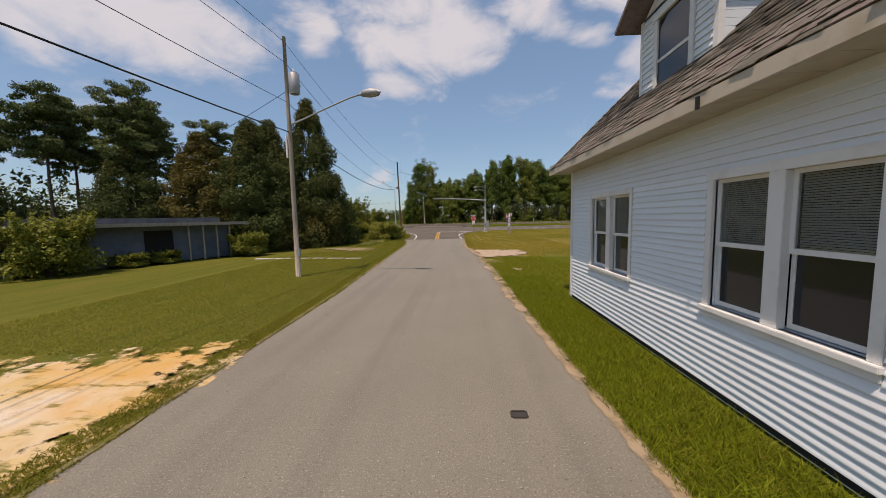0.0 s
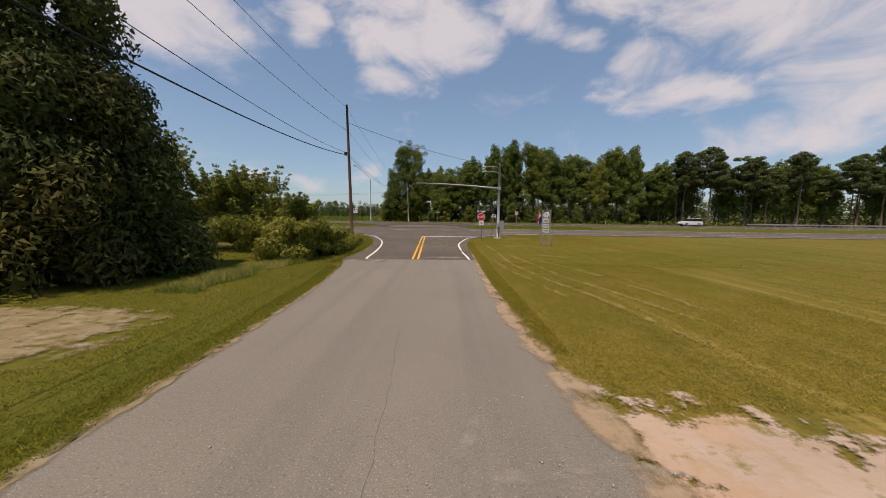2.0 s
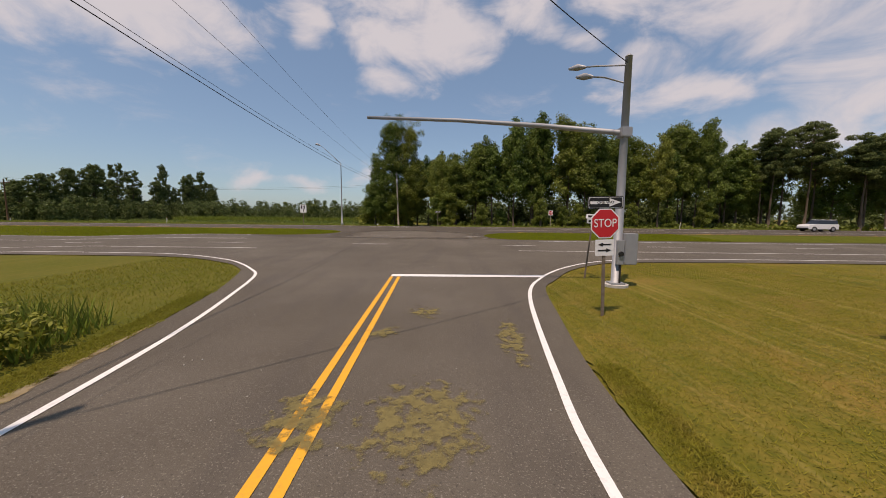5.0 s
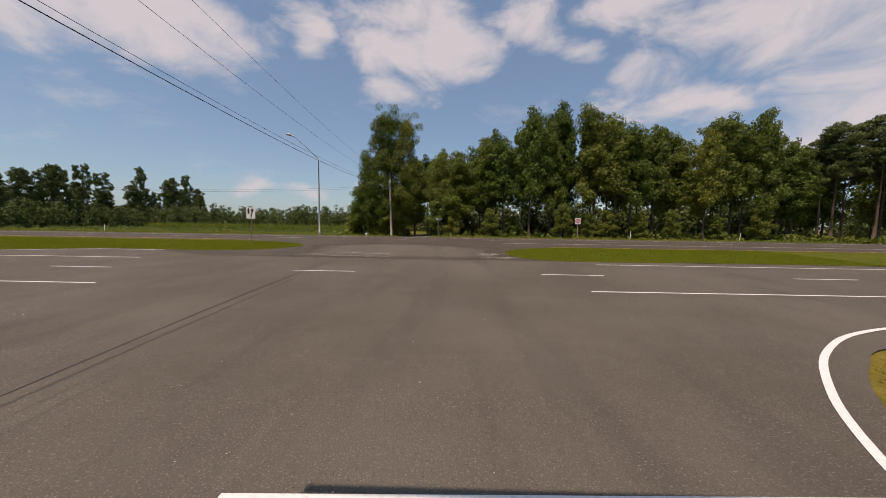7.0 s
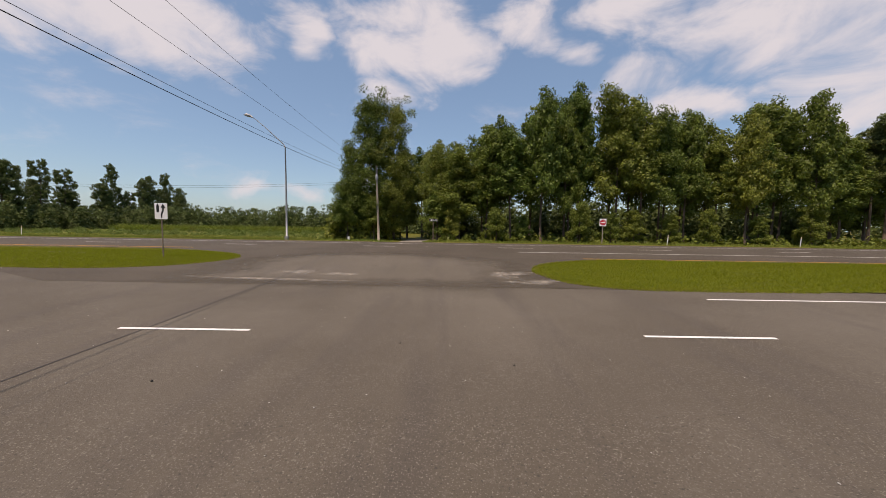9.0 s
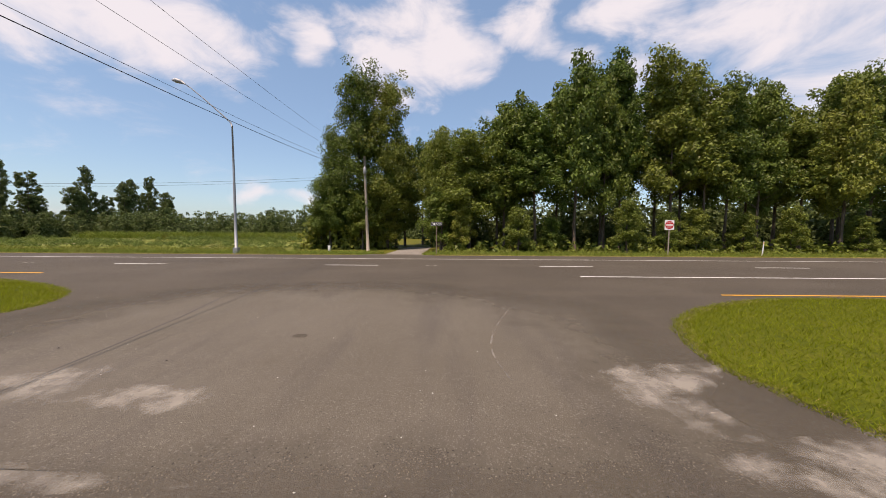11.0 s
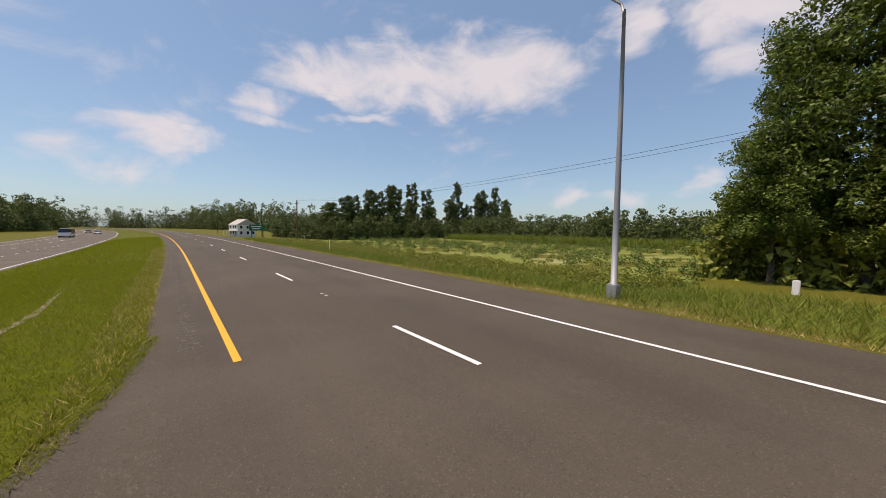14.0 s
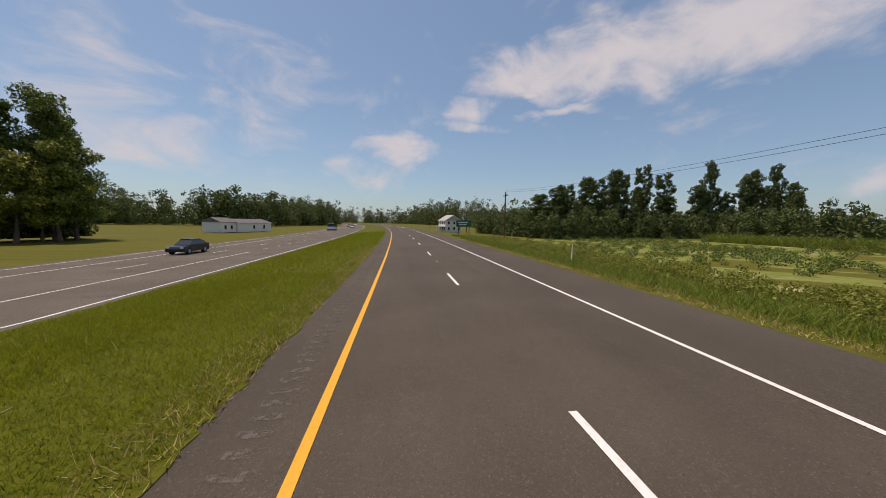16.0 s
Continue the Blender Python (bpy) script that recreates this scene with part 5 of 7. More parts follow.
blades("tall_grass", "rank browning grass in the shallow ditch beside the bushes", 9000, (10.8, -64.6, 13.0, -57.8), 0.24, 0.009, STRAW, 81, lambda x, y: np.abs(x - np.interp(y, [-64.6, -62.5, -60.5, -59.3, -57.8], [12.0, 11.95, 11.75, 12.1, 12.3])) < 0.55 + 0.2 * np.sin(y * 2.3), 0.5)
blades("tall_grass", "rank green grass in the shallow ditch beside the bushes", 9000, (10.6, -64.9, 13.2, -57.6), 0.24, 0.012, WEED, 82, lambda x, y: np.abs(x - np.interp(y, [-64.6, -62.5, -60.5, -59.3, -57.8], [12.0, 11.9, 11.7, 12.05, 12.3])) < 0.7 + 0.25 * np.sin(y * 1.7), 0.5)


def median(x, y):
    left = (x < np.interp(y, [-13.6, -13.6, -12.7, -11.3, -9.9, -8.7, -7.45, -6.25, -5.35, -4.85], [-3, 2.0, 5.0, 6.3, 6.8, 6.6, 5.5, 3.2, 0.3, -3]) - 0.12) & (y > -13.5) & (y < -4.9)
    right = (x > np.interp(y, [-16.75, -16.5, -15.5, -13.9, -12.7, -11.3, -10.1, -8.95, -7.85], [29.5, 26.6, 24.95, 24.4, 24.3, 24.75, 25.6, 27.2, 30.2]) + 0.12) & (y > -16.5) & (y < -7.7)
    return left | right


blades("grass", "lush green grass of the median", 190000, (-26, -13.6, 6.8, -4.85), 0.13, 0.009, BLADE_LUSH, 67, median)
blades("grass", "lush green grass of the median", 50000, (-100, -13.5, -26, -4.85), 0.16, 0.024, BLADE_LUSH, 79, lambda x, y: y < -4.95)
blades("grass", "lush green grass of the median", 90000, (24.3, -16.6, 48, -7.6), 0.13, 0.01, BLADE_LUSH, 68, median)
blades("tall_grass", "straw-tipped grass stalks in the median", 500, (-40, -13.5, 3, -5.4), 0.3, 0.008, STRAW, 69, median)
blades("dry_grass", "dry straw-coloured rim of the median along the shoulder", 16000, (-45, -5.75, 4.7, -4.78), 0.13, 0.012, STRAW, 75, lambda x, y: x < np.interp(y, [-7.45, -6.25, -5.35, -4.85], [5.5, 3.2, 0.3, -3]))


for rim, area, seed in ((nose_left, (-3, -13.9, 7.2, -4.6), 76), (nose_right, (24.0, -17.0, 34, -7.5), 78)):
    blades("dry_grass", "dry straw-coloured rim of the median nose", 60000, area, 0.07, 0.008, STRAW, seed, along(dense(rim), 0.17), 1.0)
    blades("grass", "lush grass hanging over the rim of the median nose", 110000, area, 0.1, 0.009, BLADE_LUSH, seed + 20, along(dense(rim), 0.24), 0.9)
blades("dry_grass", "thin dry grass along the far shoulder", 16000, (-60, 6.9, 60, 7.7), 0.1, 0.012, STRAW, 77, lambda x, y: ~((x > 12.0) & (x < 17.6)))
blades("tall_grass", "rank green weeds before the crop field", 60000, (-75, 8.4, 3.0, 15.2), 0.36, 0.014, WEED, 80)
blades("tall_grass", "unmown grass along the far shoulder", 60000, (-60, 7.3, 75, 14.8), 0.34, 0.014, WEED, 70, lambda x, y: ~((x > 12.4) & (x < 17.2)))
blades("tall_grass", "unmown grass under the trees", 16000, (-10, 13, 75, 17.5), 0.45, 0.02, WEED, 71, lambda x, y: ~((x > 12.4) & (x < 17.2)))

# the crop field
field = tagged(lay("field", [ragged([(-74, 15.0), (-30, 14.2), (1.5, 14.5), (1.0, 40), (6, 88), (-60, 88), (-74, 60)], 0.3, 21, 2.0)], FIELD_SOIL, lift=-0.03), "crop field with green rows on pale soil", "field", kind="structure")


def clumps_of(name, label, category, rng, places, leaves, leaf, mat):
    v, f = leaf_cloud(rng, [p[:3] for p in places], [p[3] for p in places], leaves, leaf, 0.8)
    return tagged(new(name, raw_mesh(name, v, f, mat)), label, category, kind="stuff")


def crops():
    """Bushy plants in loose rows on the pale field, and the rank weeds along its edge."""
    rng = np.random.default_rng(72)
    ps = []
    for row in range(30):
        y = 17.0 + 2.2 * row
        x = -72.0
        while x < 1.0:
            x += rng.uniform(1.0, 3.2)
            if noise.noise(Vector((x * 0.06, y * 0.09, 3.3))) > -0.05 + 0.2 * rng.uniform(-1, 1):
                r = rng.uniform(0.3, 0.75)
                ps.append((x, y + bend(x) + rng.uniform(-0.7, 0.7), 0.2 + 0.5 * r, r))
    clumps_of("crop_plants", "rows of bushy green crop plants", "crops", rng, ps, 100000, 0.085, CROP)
    ps = []
    for k in range(1700):
        x, y = rng.uniform(-75, 1.5), rng.uniform(9.6, 17.5)
        r = rng.uniform(0.15, 0.42) * (0.55 + 0.5 * min(1, (y - 10) / 3))
        ps.append((x, y + bend(x), land(x, y) + 0.6 * r + rng.uniform(0, 0.25), r))
    clumps_of("weeds", "rank leafy weeds along the edge of the field", "weeds", rng, ps, 80000, 0.065, BUSH_LEAF)
    ps = []
    for k in range(240):
        x, y = rng.uniform(7.5, 13.6), rng.uniform(-54, -43)
        if x < road_left(y) - 1.0:
            r = rng.uniform(0.15, 0.42)
            ps.append((x, y, r + rng.uniform(0, 0.35), r))
    clumps_of("weeds", "rank leafy weeds round the brown pole", "weeds", rng, ps, 22000, 0.06, BUSH_LEAF)
    ps = []
    for k in range(260):
        x, y = rng.uniform(18, 80), rng.uniform(12.5, 16.5)
        r = rng.uniform(0.15, 0.5)
        ps.append((x, y, land(x, y) + 0.7 * r, r))
    clumps_of("weeds", "leafy weeds along the foot of the woods", "weeds", rng, ps, 14000, 0.1, BUSH_LEAF)


crops()
blades("tall_grass", "tall tasselled row of maize beyond the crops", 16000, (-70, 60, 0, 66), 1.6, 0.05, WEED, 73)

# ---- poles, signs and lamps ----
def utility_pole(x, y, height, mat, label, lean=(0.0, 0.0), r=0.14, arm=False):
    z = land(x, y)
    root = thing("utility_pole", (x, y + bend(x), z - 0.05), label, "utility pole")
    pts = [(lean[0] * t, lean[1] * t, height * t) for t in (0, 0.25, 0.5, 0.75, 1)]
    part("pole", tubed(pts, [r * (1.15 - 0.45 * k / 4) for k in range(5)], 12), mat, root, smooth=True)
    if arm:
        part("crossarm", boxed((-1.2, -0.06, height - 0.75), (1.2, 0.06, height - 0.62), bevel=0.01), mat, root)
        for dx in (-1.1, -0.5, 0.5, 1.1):
            part("insulator", tubed([(dx, 0, height - 0.62), (dx, 0, height - 0.5), (dx, 0, height - 0.42)], [0.03, 0.05, 0.03], 8), WHITE, root)
    return root


def transformer(root, x, y, z, s=1.0):
    bm = tubed([(x, y, z), (x, y, z + 0.04), (x, y, z + 0.85 * s), (x, y, z + 0.92 * s)], [0.2 * s, 0.23 * s, 0.23 * s, 0.15 * s], 16)
    t = part("transformer", bm, GALV, root, "grey pole-mounted transformer can", True)
    part("bushing", tubed([(x, y, z + 0.9 * s), (x, y, z + 1.1 * s)], [0.05, 0.03], 8), WHITE, t)
    part("bracket", boxed((x - 0.05, y - 0.02, z + 0.3 * s), (x + 0.3, y + 0.02, z + 0.36 * s)), GALV, t)


pole_a = utility_pole(13.8, -82.2, 10.75, GREY_WOOD, "weathered grey wooden utility pole with a street lamp", (0.0, 0.0), 0.105)
transformer(pole_a, 0.35, 0.0, 8.3)
part("lamp_arm", tubed([(0.1, 0, 7.0), (0.7, -0.12, 7.15), (1.8, -0.36, 7.48), (3.0, -0.62, 7.82), (3.6, -0.75, 7.92)], 0.035, 8), GALV, pole_a, "slim grey lamp bracket", True)
head = part("lamp_head", tubed([(3.5, -0.73, 7.9), (3.65, -0.76, 7.93), (3.98, -0.83, 7.92), (4.3, -0.9, 7.9), (4.42, -0.92, 7.9)], [0.04, 0.14, 0.19, 0.15, 0.04], 12), GALV, pole_a, "grey cobra-head street lamp", True)
part("meter_box", boxed((0.1, -0.22, 1.0), (0.24, -0.1, 1.35), bevel=0.01), GALV, pole_a)
part("conduit", tubed([(0.17, -0.13, 0), (0.17, -0.13, 1.0)], 0.03, 8), GALV, pole_a)
part("guard", tubed([(-0.12, -0.1, 5.5), (-0.12, -0.1, 6.5)], 0.04, 8), WHITE, pole_a)
pole_b = utility_pole(13.1, -48.9, 10.75, BROWN_WOOD, "dark brown wooden utility pole in tall grass", (-0.3, 0.0), 0.115)
part("splice_box", boxed((-0.5, -0.2, 7.0), (-0.3, -0.02, 7.25), bevel=0.02), BLACK, pole_b)
pole_c = utility_pole(9.7, 20.9, 11.3, GREY_WOOD, "pale grey leaning utility pole before the woods", (-0.45, 0.4), 0.17)
transformer(pole_c, -0.35, 0.1, 9.2, 0.8)
for x, y, h in ((-68.4, 17.4, 8.9), (-108, 19.5, 9.2), (-150, 21, 9.4), (-195, 22, 9.6)):
    utility_pole(x, y, h, BROWN_WOOD, "distant wooden utility pole with a crossarm", arm=True)


def cable(a, b, sag, r, label, group="overhead cables"):
    a, b = Vector(a), Vector(b)
    pts = []
    for k in range(25):
        t = k / 24
        p = a.lerp(b, t)
        p.z -= sag * 4 * t * (1 - t)
        pts.append(p)
    bm = tubed([p - a for p in pts], r, 6)
    ob = new("cable", mesh_of("cable", bm, CABLE))
    ob.matrix_basis = pose(*a)
    return tagged(ob, label, "cable", group)


ta, tb, tc = (13.8, -82.2), (12.85, -48.9), (9.3, 21.3)
for z0, z1, r in ((6.6, 7.0, 0.024), (7.9, 7.15, 0.012), (9.6, 8.8, 0.01), (10.5, 10.5, 0.009)):
    cable((ta[0], ta[1], z0), (tb[0], tb[1], z1), 1.0, r, "black cable between the utility poles")
    cable((ta[0] - 1.5, -132, z0 + 0.2), (ta[0], ta[1], z0), 0.9, r, "black cable along the side road")
for z0, z1, r in ((6.95, 9.6, 0.012), (7.1, 9.9, 0.007), (8.8, 10.6, 0.006), (10.4, 11.1, 0.006)):
    cable((tb[0], tb[1], z0), (tc[0], tc[1], z1), 1.6, r, "black cable across the highway")
cable((tb[0], tb[1], 9.4), (26.3, -37.05, 8.0), 0.4, 0.014, "thin cable to the traffic mast")
cable((13.8, -82.2, 8.4), (-10, -69, 6.0), 0.5, 0.012, "thin black service cable to the building")
cable((9.3, 21.3, 9.3), (-68.4, 17.4 + bend(-68.4), 9.4), 1.5, 0.011, "thin cable along the field")
cable((9.3, 21.3, 9.0), (-68.4, 17.4 + bend(-68.4), 9.1), 1.5, 0.011, "thin cable along the field")
cable((9.3, 21.3, 9.3), (24, 33, 8.5), 0.4, 0.02, "thin cable into the woods")

# davit lamp beside the far carriageway
lamp = thing("street_lamp", (1.62, 8.6, land(0, 8.6) - 0.05), "tall grey steel street lamp on a bent arm", "street lamp")
part("base", boxed((-0.2, -0.2, 0), (0.2, 0.2, 0.55), bevel=0.04), GALV, lamp)
part("pole", tubed([(0, 0, 0.5), (0, 0, 3), (0, 0, 7), (-0.02, 0, 10.5)], [0.12, 0.11, 0.085, 0.06], 12), GALV, lamp, smooth=True)
part("arm", tubed([(-0.02, 0, 10.4), (-0.12, -0.03, 10.75), (-0.95, -0.25, 11.55), (-1.9, -0.5, 12.45), (-2.75, -0.75, 13.2), (-3.2, -0.87, 13.5)], [0.06, 0.055, 0.05, 0.045, 0.04, 0.035], 8), GALV, lamp, smooth=True)
part("lamp_head", tubed([(-3.1, -0.85, 13.44), (-3.35, -0.92, 13.58), (-3.7, -1.02, 13.66), (-3.95, -1.08, 13.66)], [0.05, 0.15, 0.17, 0.05], 12), GALV, lamp, smooth=True)

# traffic mast with a bare arm
mast = thing("traffic_mast", (26.3, -37.05, -0.02), "grey galvanised traffic mast with a bare arm and cabinet", "mast")
part("footing", tubed([(0, 0, -0.05), (0, 0, 0.1)], 0.45, 18), CONCRETE, mast, "round concrete footing")
part("base_plate", boxed((-0.25, -0.25, 0.1), (0.25, 0.25, 0.16), bevel=0.01), GALV, mast)
part("pole", tubed([(0, 0, 0.15), (0, 0, 4), (0, 0, 8.25)], [0.165, 0.145, 0.115], 16), GALV, mast, smooth=True)
part("cap", tubed([(0, 0, 8.25), (0, 0, 8.33)], [0.13, 0.05], 12), GALV, mast)
part("arm", tubed([(-0.1, 0, 5.62), (-3, 0, 5.85), (-6, 0, 6.02), (-9.3, 0, 6.1)], [0.1, 0.085, 0.07, 0.055], 12), GALV, mast, "long tapered steel arm", True)
part("clamp", boxed((-0.2, -0.2, 5.45), (0.2, 0.2, 5.8), bevel=0.03), GALV, mast)
for dz in (7.35, 7.95):
    part("lamp_arm", tubed([(-0.1, 0, dz), (-0.9, -0.2 if dz < 7.5 else 0.3, dz + 0.1), (-1.5, -0.4 if dz < 7.5 else 0.3, dz + 0.05)], 0.03, 8), GALV, mast, smooth=True)
    part("lamp_head", tubed([(-1.4, -0.38 if dz < 7.5 else 0.3, dz + 0.05), (-1.7, -0.42 if dz < 7.5 else 0.3, dz + 0.04), (-2.0, -0.48 if dz < 7.5 else 0.3, dz - 0.02)], [0.05, 0.12, 0.04], 10), GALV, mast, smooth=True)
part("cabinet", boxed((0.16, -0.25, 0.85), (0.62, 0.2, 2.0), bevel=0.02), GALV, mast, "grey steel control cabinet")
part("meter", tubed([(0.02, -0.16, 1.25), (0.02, -0.3, 1.25)], [0.1, 0.09], 14), BLACK, mast)
part("meter_box", boxed((-0.12, -0.24, 0.85), (0.14, -0.13, 1.75), bevel=0.01), GALV, mast)
part("conduit", tubed([(0.05, -0.19, 0.1), (0.05, -0.19, 0.9)], 0.035, 8), BLACK, mast)

OCT = [(math.cos(radians(22.5 + 45 * k)), math.sin(radians(22.5 + 45 * k))) for k in range(8)]


def arrow(length, h, x=0.0, z=0.0, flip=1):
    return [(x + flip * a * length, z + b * h) for a, b in ((-0.5, -0.17), (0.12, -0.17), (0.12, -0.5), (0.5, 0), (0.12, 0.5), (0.12, 0.17), (-0.5, 0.17))][::flip]


def sign_post(root, h, mat=STEEL_POST, lean=0.0, w=0.04):
    part("post", boxed((-w, -0.02, -0.1), (w, 0.02, h), pose(0, 0, 0, 0, lean, 0), 0.005), mat, root)


def at_front(m, y):
    return m @ Matrix.Translation((0, y, 0))


def one_way(root, z, flip, m=Matrix()):
    b = part("sign_panel", plate(rect(0.95, 0.32, 0, z, 0.03), 0.006, at_front(m, -0.03)), BLACK, root, "black one-way sign with white arrow")
    part("sign_border", plate(rect(0.90, 0.27, 0, z, 0.03), 0.004, at_front(m, -0.036)), WHITE, b)
    part("sign_field", plate(rect(0.88, 0.25, 0, z, 0.03), 0.004, at_front(m, -0.039)), BLACK, b)
    part("arrow", plate(arrow(0.82, 0.21, 0, z, flip), 0.004, at_front(m, -0.043)), WHITE, b)
    t = words("lettering", "ONE WAY", 0.1, BLACK, b, (0, -0.047, z), 0.002)
    t.matrix_basis = m


stop = thing("stop_sign", (24.05, -40.9, -0.02), "red octagonal stop sign on a leaning rusty post", "sign", turn=6)
sign_post(stop, 2.95, lean=-2.0)
lean_m = pose(0, 0, 0, 0, -2.0, 0)
panel = part("sign_panel", plate([(0.41 * x, 2.42 + 0.41 * z) for x, z in OCT], 0.006, at_front(lean_m, -0.03)), WHITE, stop)
part("sign_face", plate([(0.375 * x, 2.42 + 0.375 * z) for x, z in OCT], 0.006, at_front(lean_m, -0.035)), RED, panel, "red stop face")
words("lettering", "STOP", 0.30, WHITE, panel, (0, -0.042, 2.42), 0.002, stretch=0.85).matrix_basis = lean_m
one_way(stop, 2.95, 1, lean_m)
small = part("sign_panel", plate(rect(0.5, 0.42, 0, 1.8, 0.03), 0.006, at_front(lean_m, -0.03)), WHITE, stop, "small white plate with dark arrows")
for dz, fl in ((1.88, -1), (1.73, 1)):
    part("arrow", plate(arrow(0.36, 0.1, 0, dz, fl), 0.004, at_front(lean_m, -0.036)), BLACK, small)

street = thing("street_name_sign", (25.8, -35.45, -0.02), "street name blades on a leaning post", "sign", turn=0)
sign_post(street, 2.6, lean=5.0, w=0.03)
lm = pose(0, 0, 0, 0, 5.0, 0)
for z, w, ry in ((2.42, 0.62, 25), (2.62, 0.6, -50)):
    bl = part("sign_panel", plate(rect(w, 0.2, 0, z, 0.02), 0.006, lm @ pose(0, 0, 0, 0, 0, ry)), WHITE, street, "faded pale name blade")
    part("lettering_bar", plate(rect(w * 0.7, 0.09, 0, z), 0.003, lm @ pose(0, 0, 0, 0, 0, ry) @ Matrix.Translation((0, -0.006, 0))), BLACK, bl)

ows = thing("one_way_sign", (18.3, 8.6, land(0, 8.6) - 0.05), "black and white one-way sign on a thin post", "sign")
sign_post(ows, 2.75)
one_way(ows, 2.6, -1)
dne = thing("do_not_enter_sign", (38.2, 10.0, land(0, 10.0) - 0.05), "square do not enter sign on a wooden post", "sign", turn=-6)
sign_post(dne, 3.1, GREY_WOOD, w=0.05)
p = part("sign_panel", plate(rect(0.76, 0.85, 0, 2.75, 0.04), 0.006, at_front(Matrix(), -0.03)), WHITE, dne)
part("disc", plate([(0.34 * math.cos(k * 0.2618), 2.75 + 0.34 * math.sin(k * 0.2618)) for k in range(24)], 0.004, at_front(Matrix(), -0.036)), RED, p, "red disc")
part("bar", plate(rect(0.5, 0.12, 0, 2.75), 0.004, at_front(Matrix(), -0.041)), WHITE, p)
words("lettering", "DO NOT", 0.11, WHITE, p, (0, -0.043, 2.93), 0.002)
words("lettering", "ENTER", 0.11, WHITE, p, (0, -0.043, 2.57), 0.002)
keep = thing("median_sign", (2.7, -9.5, land(0, -9.5) - 0.05), "white traffic sign with a black arrow in the median", "sign")
sign_post(keep, 3.3, STEEL_POST, w=0.035)
p = part("sign_panel", plate(rect(0.76, 0.95, 0, 2.82, 0.04), 0.006, at_front(Matrix(), -0.03)), WHITE, keep)
part("arrow", plate([(-0.02, 2.42), (0.06, 2.42), (0.07, 2.6), (0.17, 2.85), (0.18, 3.0), (0.29, 3.0), (0.12, 3.25), (-0.03, 3.0), (0.08, 3.0), (0.06, 2.85), (-0.02, 2.65)], 0.004, at_front(Matrix(), -0.036)), BLACK, p)
part("island_mark", plate([(-0.26, 2.75), (-0.12, 2.75), (-0.1, 3.1), (-0.19, 3.28), (-0.28, 3.1)], 0.004, at_front(Matrix(), -0.036)), BLACK, p)

back_sign = thing("traffic_sign", (-5.8, -31.2, -0.03), "grey back of a traffic sign on a thin steel post", "sign", turn=75)
sign_post(back_sign, 3.2, STEEL_POST, w=0.035)
part("sign_panel", plate(rect(0.6, 0.75, 0, 2.75, 0.04), 0.006, at_front(Matrix(), -0.03)), GALV, back_sign)

# ---- the clapboard house ----
HX, HN, HS, EAVE, RIDGE = 24.9, -86.9, -105.0, 3.92, 8.9
house = thing("house", (HX, HN, 0), "pale clapboard house with a shingled roof and dormer", "house")
LEN = HN - HS
OPEN = [(1.6, 3.5, 1.25, 2.98), (5.75, 7.6, 1.25, 3.0)]


def wall_x():
    """The wall along the road, with its two window openings."""
    ys = [0, 1.6, 3.5, 5.75, 7.6, LEN]
    for i, (a, b) in enumerate(zip(ys, ys[1:])):
        if i in (1, 3):
            z0, z1 = (1.25, 2.98) if i == 1 else (1.25, 3.0)
            part("wall", boxed((0, -b, 0.0), (0.16, -a, z0)), SIDING, house)
            part("wall", boxed((0, -b, z1), (0.16, -a, 3.96)), SIDING, house)
        else:
            part("wall", boxed((0, -b, 0.0), (0.16, -a, 3.96)), SIDING, house)


wall_x()
part("wall", boxed((0.16, -0.16, 0), (9.0, 0, 3.96)), SIDING, house)
part("wall", boxed((0.16, -LEN, 0), (9.0, -LEN + 0.16, 3.96)), SIDING, house)
part("wall", boxed((8.84, -LEN + 0.16, 0), (9.0, -0.16, 3.96)), SIDING, house)
for y0 in (-0.14, -LEN + 0.02):
    bm = bmesh.new()
    tri = [(0.0, 3.96), (9.0, 3.96), (4.5, 8.2)]
    a = [bm.verts.new((x, y0, z)) for x, z in tri]
    b = [bm.verts.new((x, y0 + 0.12, z)) for x, z in tri]
    bm.faces.new(a)
    bm.faces.new(b[::-1])
    for i in range(3):
        bm.faces.new((a[i], b[i], b[(i + 1) % 3], a[(i + 1) % 3]))
    bmesh.ops.recalc_face_normals(bm, faces=bm.faces)
    part("gable", bm, SIDING, house)
# unseen floor and wall added, their near-black colour standing in for room shade
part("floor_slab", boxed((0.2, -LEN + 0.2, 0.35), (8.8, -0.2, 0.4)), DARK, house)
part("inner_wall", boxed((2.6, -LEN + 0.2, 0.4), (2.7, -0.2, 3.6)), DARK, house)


def board(y0, y1, h):
    """A clapboard from y0 to y1 along the wall, thick at its lower edge."""
    bm = bmesh.new()
    v = [bm.verts.new((x, y, z)) for y in (y0, y1) for x, z in ((0, 0), (-0.04, 0.0), (-0.04, 0.014), (-0.012, h + 0.012), (0, h + 0.012))]
    for i in range(5):
        bm.faces.new((v[i], v[(i + 1) % 5], v[5 + (i + 1) % 5], v[5 + i]))
    bm.faces.new(v[:5][::-1])
    bm.faces.new(v[5:])
    bmesh.ops.recalc_face_normals(bm, faces=bm.faces)
    return mesh_of("siding_board", bm, SIDING)


